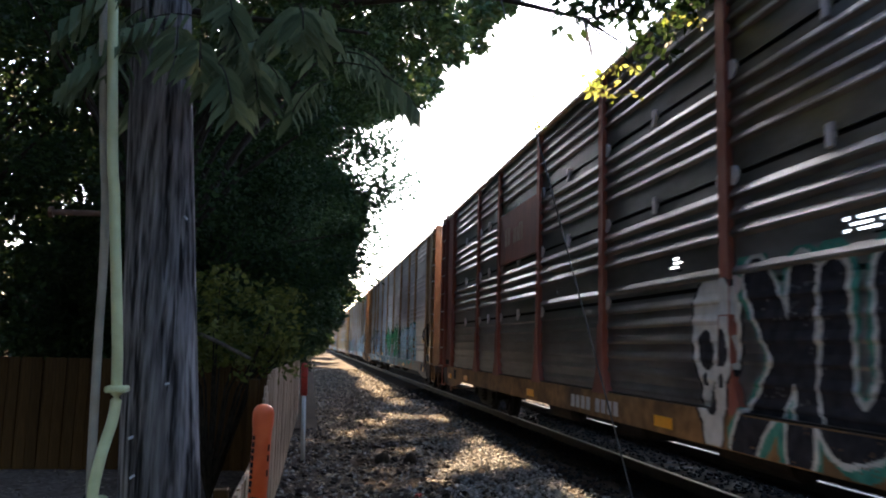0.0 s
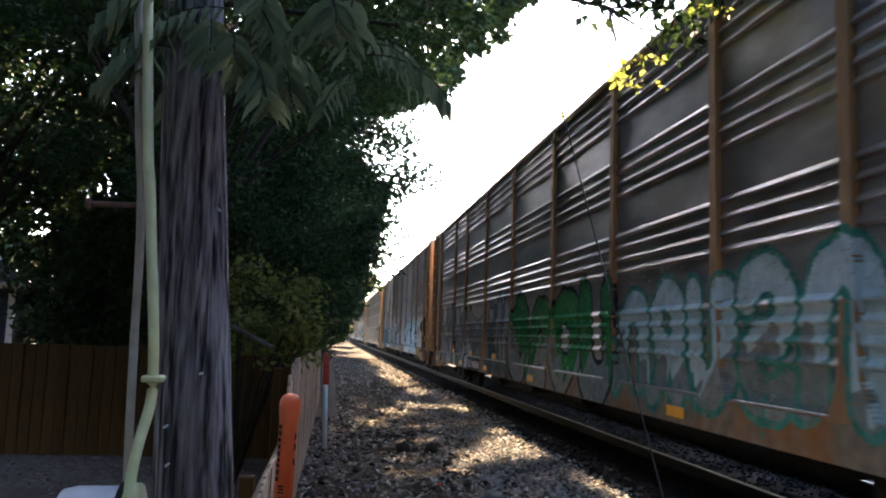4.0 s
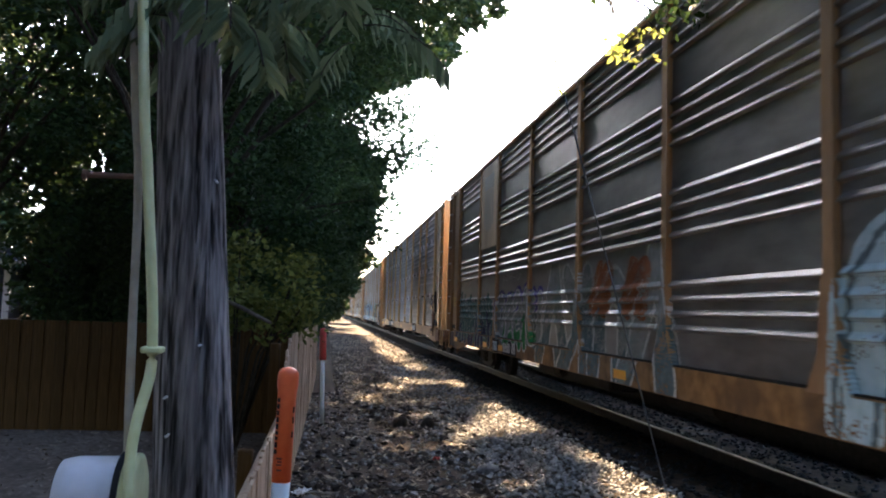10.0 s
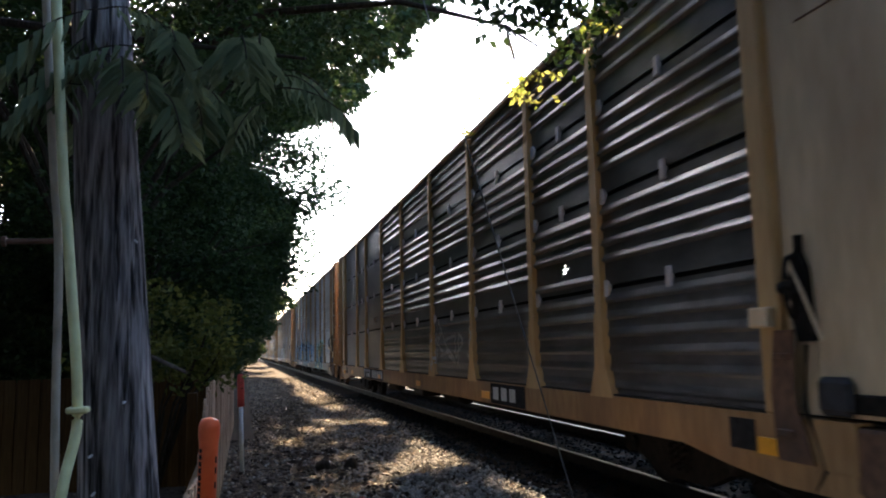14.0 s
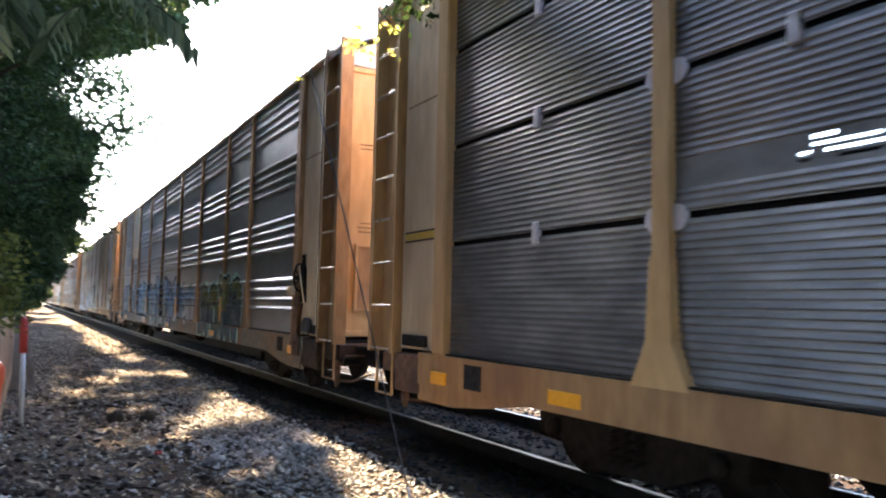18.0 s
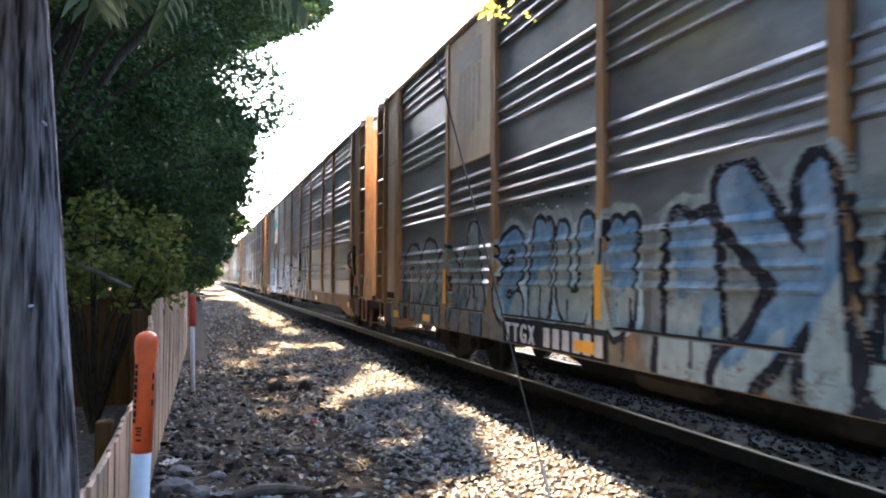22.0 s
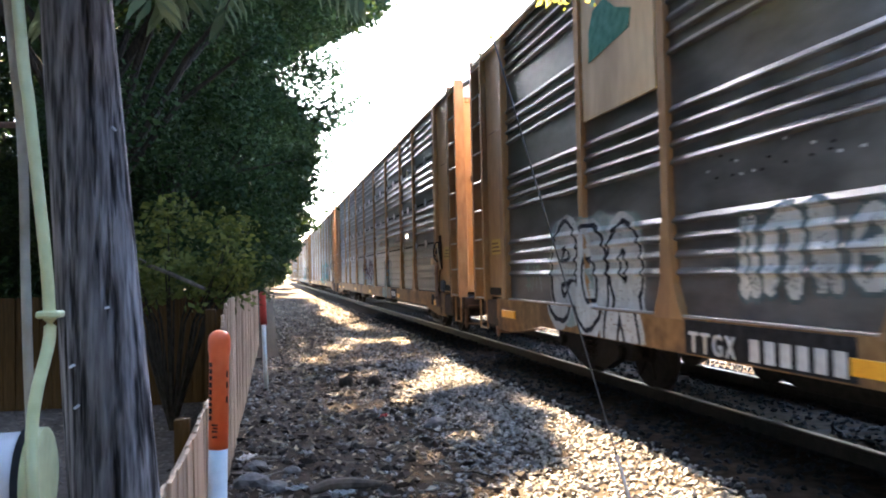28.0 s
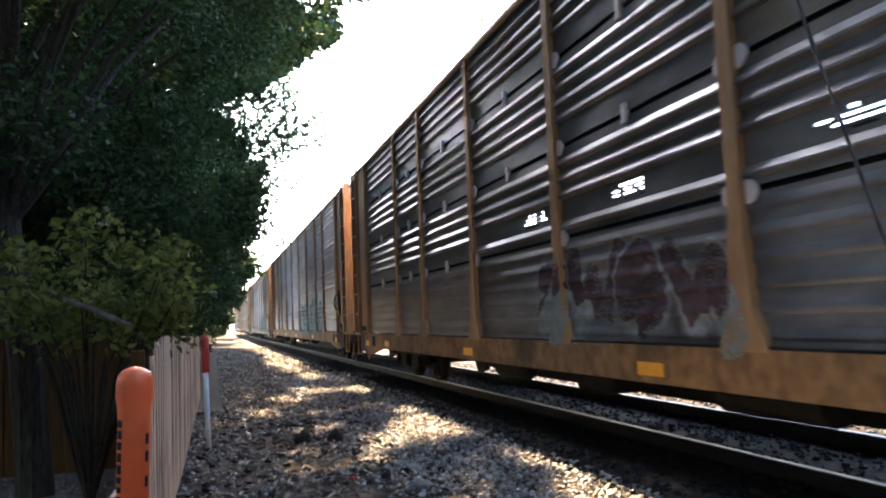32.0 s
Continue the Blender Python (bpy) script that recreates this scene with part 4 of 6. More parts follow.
# sprayed forms as fat strokes in a cell from -0.5 to 0.5 across and 0 to 1 up
FORMS = {
    "ring": [bow(0, 0.5, 0.32, 0.36, 0, 360, 14)],
    "hook": [bow(-0.02, 0.7, 0.28, 0.2, 160, -60), bow(0.02, 0.28, 0.3, 0.2, 70, 320)],
    "arch": [[(-0.3, 0.1), (-0.3, 0.6)], bow(0, 0.6, 0.3, 0.27, 180, 0), [(0.3, 0.6), (0.32, 0.1)]],
    "cup": [[(-0.3, 0.9), (-0.3, 0.4)], bow(0, 0.4, 0.3, 0.27, 180, 360), [(0.3, 0.4), (0.28, 0.9)]],
    "bar": [[(-0.12, 0.1), (-0.05, 0.9)], [(0.18, 0.12), (0.16, 0.88)]],
    "fork": [[(0.3, 0.05), (0.25, 0.95)], [(-0.4, 1.0), (0.1, 0.5), (-0.45, 0.0)]],
    "zig": [[(-0.45, 0.95), (-0.2, 0.1), (0.02, 0.7), (0.25, 0.05), (0.48, 1.0)]],
    "cross": [[(-0.45, 0.95), (-0.12, 0.25), (0.1, 0.8), (0.42, 0.05)]],
    "peak": [[(-0.42, 0.05), (0.02, 1.05), (0.38, 0.05)]],
    "curl": [bow(0, 0.5, 0.32, 0.36, 40, 330, 12), [(-0.2, 0.5), (0.28, 0.52)]],
    "drop": [bow(0.0, 0.62, 0.26, 0.28, -60, 240, 10), [(-0.12, 0.4), (-0.25, 0.02)], [(0.14, 0.38), (0.3, 0.0)]],
}


def form_distance(Y, Z, form, c, z0, pitch, hgt, shear, fat):
    """Distance to a form whose cell is centred at c and runs towards the car's front."""
    d = np.full(Y.shape, 9.0)
    for line in FORMS[form]:
        pts = [(c - (px + shear * (pz - 0.5)) * pitch * 1.12, z0 + pz * hgt) for px, pz in line]
        for a, b in zip(pts, pts[1:]):
            d = np.minimum(d, capsule(Y, Z, a, b, fat))
    return d


def graffiti(car, kind, u0, u1, z0, z1, fill, line, seed, forms, halo=None, second=None, width=0.035, drips=0, step=0.017, wear=0.35, label="spray-painted bubble shapes", crown=False, mass=None, fat=0.17, shear=0.1, jitter=0.06, share=1.0):
    """Overlapping sprayed shapes with outlines, inner strokes, a halo and drips."""
    rng = random.Random(seed)
    pad = 0.25
    y0, zb = u0 - HALF - pad, max(SILL_BOTTOM + 0.01, z0 - pad)
    ny, nz = int((u1 - u0 + 2 * pad) / step), int((z1 + pad - zb) / step)
    Y, Z = np.meshgrid(y0 + step * (np.arange(ny) + 0.5), zb + step * (np.arange(nz) + 0.5))
    wob = 0.03 * np.sin(Y * 5.1 + Z * 2.3 + seed) + 0.02 * np.sin(Y * 11.7 - Z * 7.1)
    code = np.zeros(Y.shape, int)         # 1 fill, 2 line, 3 halo, 4 second colour, 5 ground
    near = np.full(Y.shape, 9.0)
    pitch, hgt = (u1 - u0) / len(forms), z1 - z0
    for i, form in enumerate(forms):
        c, lift = u1 - HALF - pitch * (i + 0.5), rng.uniform(-jitter, jitter) * hgt
        d = form_distance(Y, Z, form, c, z0 + lift, pitch, hgt * rng.uniform(0.92, 1.08), shear * rng.uniform(-1, 2), min(fat * hgt, 0.2 * pitch)) + wob * 0.7
        body = d < -width
        code[body] = 1
        if second is not None:
            code[body & ((Z - z0) / hgt + 0.25 * np.sin(Y * 3 + i) + 0.1 * np.sin(Y * 13 + Z * 9) < rng.uniform(0.2, 0.6) * share)] = 4
        code[np.abs(d) <= width] = 2
        near = np.minimum(near, d)
    if halo is not None:
        code[(near > width) & (near < width + 0.06 + wob) & (code == 0) & ((Z > z0 + 0.62 * hgt) | (not crown))] = 3
    if mass is not None:                  # a sprayed ground behind the shapes
        dy, dz = np.abs(Y - (u0 + u1) / 2 + HALF) - (u1 - u0) / 2 + 0.2, np.abs(Z - (z0 + z1) / 2) - hgt / 2 + 0.2
        d = np.hypot(np.maximum(dy, 0), np.maximum(dz, 0)) - 0.2 + wob
        code[(d < 0) & (code == 0)] = 5
    for _ in range(drips):
        y = rng.uniform(u0, u1) - HALF
        a = z0 + rng.uniform(0, 0.3) * hgt
        code[capsule(Y, Z, (y, a), (y + 0.02, max(zb + 0.03, a - rng.uniform(0.2, 0.6))), 0.02) < 0] = 2
    gr = np.random.default_rng(seed).random(Y.shape)
    worn = 0.5 + 0.28 * np.sin(Y * 2.9 + 1.7 * np.sin(Z * 4.1 + seed)) * np.sin(Z * 6.3 + 1.3 * np.sin(Y * 3.7)) + 0.12 * np.sin(Y * 17 + Z * 23)
    code[gr < 0.006 + wear * np.clip(worn - 0.45, 0, 1) * 2] = 0
    for n, m, nm in ((1, fill, "graffiti_fill"), (2, line, "graffiti_outline"), (3, halo, "graffiti_halo"), (4, second, "graffiti_shading"), (5, mass, "graffiti_ground")):
        if m is not None:
            paint_layer(car, nm, kind, code == n, y0, zb, step, m, label, seed % 3)


def tag_scrawl(car, kind, u0, u1, z0, z1, strokes, line, seed, radius=0.02, step=0.018):
    """A quick scrawl of thin looping strokes, none of them a letter."""
    rng = random.Random(seed)
    y0, zb = u0 - HALF - 0.1, max(SILL_BOTTOM + 0.01, z0 - 0.1)
    ny, nz = int((u1 - u0 + 0.2) / step), int((z1 - zb + 0.1) / step)
    Y, Z = np.meshgrid(y0 + step * (np.arange(ny) + 0.5), zb + step * (np.arange(nz) + 0.5))
    mask = np.zeros(Y.shape, bool)
    for i in range(strokes):
        c = u0 - HALF + (u1 - u0) * (i + 0.5) / strokes
        w = (u1 - u0) / strokes
        p = (c + rng.uniform(-0.3, 0.3) * w, z0 + rng.uniform(0, 0.4) * (z1 - z0))
        for k in range(5):
            q = (c + rng.uniform(-0.7, 0.7) * w, z0 + rng.uniform(0, 1) * (z1 - z0))
            mask |= capsule(Y, Z, p, q, radius) < 0
            p = q
    paint_layer(car, "graffiti_tag", kind, mask, y0, zb, step, line, "thin sprayed scrawl")


def glyph_mesh(letter):
    """A letter of the built-in font as a thin solid, one unit high, kept for reuse."""
    key = "letter " + letter
    if key not in MESHES:
        curve = bpy.data.curves.new(key, "FONT")
        curve.body, curve.size, curve.extrude, curve.resolution_u, curve.offset = letter, 1.45, 0.01, 3, 0.02
        ob = new(key, curve)
        me = bpy.data.meshes.new_from_object(ob.evaluated_get(bpy.context.evaluated_depsgraph_get()))
        bpy.data.objects.remove(ob)
        xs = [v.co.x for v in me.vertices]
        for v in me.vertices:
            v.co.x = (v.co.x - (min(xs) + max(xs)) / 2) / (max(xs) - min(xs))
        me.materials.clear()
        me.materials.append(None)
        MESHES[key] = me
    return MESHES[key]


def lettering(car, u0, u1, z0, z1, count, patch=True, gap_at=4, word=""):
    """Stencilled marks on the sill: the letters that can be read, plain bars for the rest."""
    if patch:
        piece("number_patch", f"patch {u1 - u0:.2f}", plate(-(u1 - u0) / 2 - 0.06, (u1 - u0) / 2 + 0.06, SILL_BOTTOM + 0.012, SILL_TOP - 0.012, 0.003), M_BLACK, car,
              pose(0, (u0 + u1) / 2 - HALF, 0))
    w = (u1 - u0) / (count + 0.7)
    for i in range(count):
        y = u1 - HALF - w * (i + 0.5 + (0.7 if i >= gap_at else 0))
        if i < len(word):
            turn = Matrix(((0, 0, -1, SIDE - 0.018), (-w * 0.72, 0, 0, y), (0, z1 - z0, 0, z0), (0, 0, 0, 1)))
            ob = new("letter", glyph_mesh(word[i]))
            ob.material_slots[0].link, ob.material_slots[0].material = "OBJECT", M_WHITE
            ob.parent, ob.matrix_basis = car, turn
        else:
            piece("mark", f"mark {w:.3f} {z1 - z0:.2f}", plate(-w * 0.33, w * 0.33, -(z1 - z0) / 2, (z1 - z0) / 2, 0.006), M_WHITE, car, pose(0, y, (z0 + z1) / 2))


def emblem(car, u0, u1, z0, z1, plate_mat, bar_mat, bars=5, cap=True):
    """A flat painted plate over one bay with a plain shield of bars."""
    pl = part("sign_plate", slab(PX - 0.05, PX - 0.02, u0 - HALF, u1 - HALF, z0, z1, 0.006), plate_mat, car, "flat painted sign plate")
    mid, w = (u0 + u1) / 2 - HALF, (u1 - u0) * 0.6
    zt = z1 - (z1 - z0) * 0.28
    for i in range(bars):
        y = mid - w / 2 + w * (i + 0.5) / bars
        dip = 0.18 * (1 - (2 * (i + 0.5) / bars - 1) ** 2)
        part("bar", slab(PX - 0.054, PX - 0.049, y - w / bars * 0.27, y + w / bars * 0.27, z0 + (z1 - z0) * 0.3 - dip, zt - 0.06, 0.001), bar_mat, pl)
    if cap:
        part("shield_top", slab(PX - 0.054, PX - 0.049, mid - w / 2, mid + w / 2, zt - 0.03, zt + 0.3, 0.001), bar_mat, pl)


# ---------------------------------------------------------------- beside the track
def make_pole():
    pole = thing("utility_pole", "grey weathered wooden utility pole with split grain and conduits", "utility pole", pose(0, 0, -0.27))
    bm = bmesh.new()
    n, hgt = 40, 9.0
    rings = []
    for j in range(60):
        z = hgt * (j / 59) ** 1.5
        ring = []
        for i in range(n):
            a = 2 * math.pi * i / n
            r = max(0.131 - 0.0175 * z, 0.075)
            r *= 1 + 0.03 * noise.noise(Vector((math.cos(a) * 3, math.sin(a) * 3, z * 0.25))) + 0.035 * noise.noise(Vector((math.cos(a) * 9, math.sin(a) * 9, z * 0.5)))
            ring.append(bm.verts.new((-0.372 - 0.062 * (z - 1.3) + math.cos(a) * r, 2.22 + math.sin(a) * r, z)))
        rings.append(ring)
    for a, b in zip(rings, rings[1:]):
        for i in range(n):
            bm.faces.new((a[i], a[(i + 1) % n], b[(i + 1) % n], b[i]))
    bm.faces.new(rings[-1])
    part("trunk", bm, M_POLE, pole, smooth=True)

    def smooth_path(pts, steps=6):
        pts = [Vector(p) for p in pts]
        out = []
        for i in range(len(pts) - 1):
            p0, p1, p2, p3 = pts[max(i - 1, 0)], pts[i], pts[i + 1], pts[min(i + 2, len(pts) - 1)]
            for k in range(steps):
                t = k / steps
                out.append(0.5 * (2 * p1 + (p2 - p0) * t + (2 * p0 - 5 * p1 + 4 * p2 - p3) * t * t + (3 * p1 - p0 - 3 * p2 + p3) * t ** 3))
        return out + [pts[-1]]

    o = 0.27
    bm = bmesh.new()
    tube(bm, smooth_path([(-0.74, 1.98, 5.0 + o), (-0.545, 1.96, 2.25 + o), (-0.50, 1.95, 1.73 + o), (-0.493, 1.95, 1.4 + o), (-0.488, 1.95, 1.15 + o), (-0.482, 1.95, 0.98 + o)]), 0.0105, 10)
    part("conduit", bm, M_CONDUIT_GREY, pole, "thin grey conduit", True)
    bm = bmesh.new()
    tube(bm, smooth_path([(-0.70, 1.97, 5.0 + o), (-0.51, 1.92, 2.21 + o), (-0.47, 1.91, 1.75 + o), (-0.44, 1.9, 1.45 + o), (-0.432, 1.9, 1.33 + o), (-0.432, 1.9, 1.24 + o),
                          (-0.447, 1.865, 1.14 + o), (-0.452, 1.84, 1.06 + o), (-0.446, 1.815, 0.96 + o), (-0.44, 1.805, 0.78 + o)]), 0.013, 12)
    part("conduit", bm, M_CONDUIT, pole, "pale green bent conduit", True)
    bm = bmesh.new()
    box(bm, -0.455, -0.405, 1.878, 1.93, 1.288 + o, 1.304 + o, 0.004)
    part("conduit_strap", bm, M_CONDUIT, pole)
    bm = bmesh.new()
    tube(bm, [(-0.50, 1.97, 1.73 + o), (-0.628, 1.95, 1.725 + o)], 0.0075, 8)
    tube(bm, [(-0.622, 1.95, 1.725 + o), (-0.632, 1.95, 1.725 + o)], 0.014, 8)
    part("step_bolt", bm, M_RUST, pole, "rusty step bolt")
    # round meter on its green flange
    bm = bmesh.new()
    tube(bm, [(-0.475, 1.93, 0.93 + o), (-0.50, 1.93, 0.93 + o), (-0.60, 1.93, 0.935 + o), (-0.625, 1.93, 0.935 + o), (-0.632, 1.93, 0.935 + o)], [0.105, 0.105, 0.10, 0.093, 0.07], 28)
    part("meter_housing", bm, M_METER, pole, "grey round meter housing with rust streaks", True)
    bm = bmesh.new()
    tube(bm, [(-0.446, 1.93, 0.93 + o), (-0.45, 1.93, 0.93 + o), (-0.475, 1.93, 0.93 + o)], [0.10, 0.112, 0.113], 28)
    part("meter_flange", bm, M_CONDUIT, pole, "pale green meter flange")
    bm = bmesh.new()
    tube(bm, [(-0.475, 1.93, 0.93 + o), (-0.49, 1.93, 0.93 + o)], 0.116, 28)
    part("gasket", bm, M_BLACK, pole, "dark rubber ring")
    for x, y, z in ((-0.43, 2.085, 1.16), (-0.42, 2.085, 1.06), (-0.35, 2.10, 1.3), (-0.33, 2.1, 1.75)):
        bm = bmesh.new()
        tube(bm, [(x, y + 0.03, z + o - 0.0), (x, y - 0.012, z + o)], 0.0035, 6)
        part("nail", bm, M_WHITE, pole)
    bm = bmesh.new()
    a, b = Vector((1.327, 2.137, 0.0)), Vector((1.26 - 0.247 * 6.9, 2.162 + 0.0926 * 6.9, 6.9 + o))
    tube(bm, [a, b], 0.0028, 6)
    part("guy_wire", bm, M_GALV, pole, "thin dull steel guy wire")
    bm = bmesh.new()
    tube(bm, [a + (b - a) * 0.02, a + (b - a) * 0.15], 0.0052, 8)
    part("pale_wire", bm, M_METER, pole, "thicker pale lower stretch of the wire")
    bm = bmesh.new()
    tube(bm, [a + Vector((0, 0, -0.05)), a + (b - a) * 0.03], 0.009, 8)
    part("anchor_rod", bm, M_RUST, pole)


def make_marker():
    m = thing("marker_post", "orange and white plastic utility marker post with black print", "marker post", pose(-0.225, 3.88, -0.27, 0, 1.5, 0))
    bm = bmesh.new()
    tube(bm, [(0, 0, -0.02), (0, 0, 0.845)], 0.044, 24)
    part("lower_tube", bm, M_POST_WHITE, m, "white lower tube", True)
    bm = bmesh.new()
    prof = [(0.835, 0.0455), (1.24, 0.0455), (1.27, 0.047), (1.30, 0.052), (1.345, 0.052), (1.365, 0.047), (1.38, 0.034), (1.388, 0.015), (1.39, 0.002)]
    tube(bm, [(0, 0, z) for z, r in prof], [r for z, r in prof], 24)
    part("upper_tube", bm, M_ORANGE, m, "orange domed upper tube", True)
    rng = random.Random(3)

    def ink(z0, z1, a0, a1):
        bm = bmesh.new()
        k = 4
        lo = [bm.verts.new((math.cos(a0 + (a1 - a0) * i / k) * 0.0465, math.sin(a0 + (a1 - a0) * i / k) * 0.0465, z0)) for i in range(k + 1)]
        hi = [bm.verts.new((v.co.x, v.co.y, z1)) for v in lo]
        for i in range(k):
            bm.faces.new((lo[i], lo[i + 1], hi[i + 1], hi[i]))
        part("print_bar", bm, M_BLACK, m)
    z = 1.24
    while z > 0.98:
        h = rng.uniform(0.018, 0.03)
        ink(z - h, z, -2.75, -2.25)
        z -= h + 0.008
    for z in (0.955, 0.94, 0.925, 0.90):
        ink(z - 0.008, z, -2.3 + rng.uniform(0, 0.2), -1.6)
    for z in (1.2, 1.15, 1.08):
        ink(z - 0.03, z, -0.75, -0.45)


def make_marker_far():
    m = thing("marker_post", "slim white marker post with a red top", "marker post", pose(-0.03, 11.87, -0.28, 0, -1.5, 0))
    bm = bmesh.new()
    tube(bm, [(0, 0, -0.02), (0, 0, 0.96)], 0.03, 12)
    part("lower_tube", bm, M_POST_WHITE, m, "white lower tube", True)
    bm = bmesh.new()
    tube(bm, [(0, 0, 0.94), (0, 0, 1.36), (0, 0, 1.4), (0, 0, 1.415)], [0.048, 0.048, 0.04, 0.01], 14)
    part("upper_tube", bm, M_POST_RED, m, "dark red upper tube", True)


def fence_top(y):
    if y < 5.6:
        return 0.60 + 0.02 * math.sin(y * 3)
    if y > 7.6:
        return 1.17 - 0.012 * (y - 7.6)
    k = (y - 5.6) / 2.0
    return 0.60 + 0.57 * (1 - (1 - k) ** 2.2)


def board(h, w):
    def build(bm):
        box(bm, -0.01, 0.01, -w / 2, w / 2, 0, h, 0.003)
    return build


def make_fences():
    rng = random.Random(8)
    f = thing("picket_fence", "sun-bleached cedar board fence that sweeps up in height", "fence")
    y, i = 2.35, 0
    while y < 19.4:
        h = round((fence_top(y) + 0.30) / 0.01) * 0.01
        piece("board", f"board {h:.2f}", board(h, 0.135), M_FENCE, f, pose(-0.36 + 0.006 * y + rng.uniform(-0.004, 0.004), y, -0.30, 0, rng.uniform(-0.5, 0.5), rng.uniform(-1, 1)))
        y += 0.144
    for z in (-0.02, 0.36):
        bm = bmesh.new()
        box(bm, -0.43, -0.39, 2.3, 19.4, z, z + 0.085, 0.006)
        part("rail", bm, M_FENCE, f)
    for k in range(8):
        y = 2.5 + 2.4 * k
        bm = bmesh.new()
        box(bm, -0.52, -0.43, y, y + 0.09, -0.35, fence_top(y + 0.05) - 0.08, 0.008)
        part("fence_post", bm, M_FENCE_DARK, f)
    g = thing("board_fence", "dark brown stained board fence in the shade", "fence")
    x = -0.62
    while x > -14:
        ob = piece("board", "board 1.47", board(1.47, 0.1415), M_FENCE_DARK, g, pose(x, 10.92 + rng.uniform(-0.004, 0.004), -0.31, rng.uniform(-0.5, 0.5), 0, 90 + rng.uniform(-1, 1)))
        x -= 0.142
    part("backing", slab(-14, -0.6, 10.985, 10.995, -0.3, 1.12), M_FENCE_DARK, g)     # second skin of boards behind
    for z in (0.0, 0.85):
        bm = bmesh.new()
        box(bm, -14, -0.6, 10.94, 10.98, z, z + 0.09, 0.006)
        part("rail", bm, M_FENCE_DARK, g)


def make_house():
    h = thing("house", "dark blue house with white-trimmed window and dark hip roof", "house", pose(-7.55, 20.0, 0, 0, 0, 17))
    x0, x1, y0, y1, zt = -9.5, 0.0, 0.0, 8.0, 2.35
    part("wall", slab(x0, x1, y0, y1, -0.4, zt), M_WALL_BLUE, h)

    def clapboard(bm):
        prism(bm, [(y0 - 0.02, 0), (y0 - 0.001, 0), (y0 - 0.001, 0.13)], x0, x1 - 0.12, "x")
    for i in range(18):
        piece("clapboard", "clapboard", clapboard, M_WALL_BLUE, h, pose(0, 0, -0.2 + 0.14 * i))
    part("corner_trim", slab(x1 - 0.12, x1 + 0.02, y0 - 0.03, y0 + 0.05, -0.3, zt - 0.05, 0.005), M_TRIM, h, "white corner board")
    bm = bmesh.new()
    e, zr, zo = 0.35, zt + 3.6, zt - 0.02
    low = [bm.verts.new(p) for p in ((x0 - e, y0 - e, zo), (x1 + e, y0 - e, zo), (x1 + e, y1 + e, zo), (x0 - e, y1 + e, zo))]
    top = [bm.verts.new(p) for p in ((x0 + 4, 4.0, zr), (x1 - 4, 4.0, zr))]
    for f in ((low[0], low[1], top[1], top[0]), (low[1], low[2], top[1]), (low[2], low[3], top[0], top[1]), (low[3], low[0], top[0]), (low[3], low[2], low[1], low[0])):
        bm.faces.new(f)
    part("roof", bm, M_ROOF, h)
    part("fascia", slab(x0 - e, x1 + e, y0 - e - 0.03, y0 - e, zo - 0.11, zo + 0.02, 0.004), M_METER, h, "pale grey eave board")
    bm = bmesh.new()
    tube(bm, [Vector((x1 + e, y0 - e, zo + 0.02)), Vector((x1 - 4, 4.0, zr + 0.02))], 0.035, 6)
    part("hip_flashing", bm, M_METER, h, "pale hip flashing")
    for wx in (-0.95, -3.6):
        w = part("window", slab(wx - 0.36, wx + 0.36, y0 - 0.05, y0 - 0.03, 0.85, 1.95), M_GLASS, h, "dark window pane")
        for a, b, c, d in ((wx - 0.46, wx - 0.36, 0.77, 2.05), (wx + 0.36, wx + 0.46, 0.77, 2.05), (wx - 0.36, wx + 0.36, 0.77, 0.85), (wx - 0.36, wx + 0.36, 1.95, 2.05), (wx - 0.36, wx + 0.36, 1.38, 1.42)):
            part("frame", slab(a, b, y0 - 0.08, y0 - 0.02, c, d, 0.004), M_TRIM, w, "white window frame")


# ---------------------------------------------------------------- leaves and trees
def leaf_cloud(name, centres, radii, per, size, material, parent, seed, droop=0.3, label=""):
    """Leaves as small folded blades, gathered in clumps."""
    rng = np.random.default_rng(seed)
    centres, radii = np.asarray(centres, float), np.asarray(radii, float)
    n = len(centres) * per
    c = np.repeat(centres, per, 0)
    r = np.repeat(radii, per)
    d = rng.normal(size=(n, 3))
    d /= np.linalg.norm(d, axis=1)[:, None]
    p = c + d * (r * rng.random(n) ** 0.45)[:, None] * (1, 1, 0.75)
    s = size * (0.6 + 0.8 * rng.random(n))
    ax = rng.normal(size=(n, 3))
    ax[:, 2] = ax[:, 2] * 0.5 - droop
    ax /= np.linalg.norm(ax, axis=1)[:, None]
    sd = np.cross(ax, rng.normal(size=(n, 3)))
    sd /= np.linalg.norm(sd, axis=1)[:, None] + 1e-9
    up = np.cross(ax, sd)
    v = np.stack([p, p + ax * (s * 0.45)[:, None] + sd * (s * 0.27)[:, None] + up * (s * 0.08)[:, None], p + ax * s[:, None],
                  p + ax * (s * 0.45)[:, None] - sd * (s * 0.27)[:, None] + up * (s * 0.08)[:, None]], 1).reshape(-1, 3)
    me = bpy.data.meshes.new(name)
    me.vertices.add(4 * n)
    me.vertices.foreach_set("co", v.ravel())
    me.loops.add(4 * n)
    me.loops.foreach_set("vertex_index", np.arange(4 * n))
    me.polygons.add(n)
    me.polygons.foreach_set("loop_start", np.arange(n) * 4)
    me.polygons.foreach_set("loop_total", np.full(n, 4))
    me.update(calc_edges=True)
    me.materials.append(material)
    ob = new(name, me)
    if parent:
        ob.parent = parent
    return tagged(ob, label)


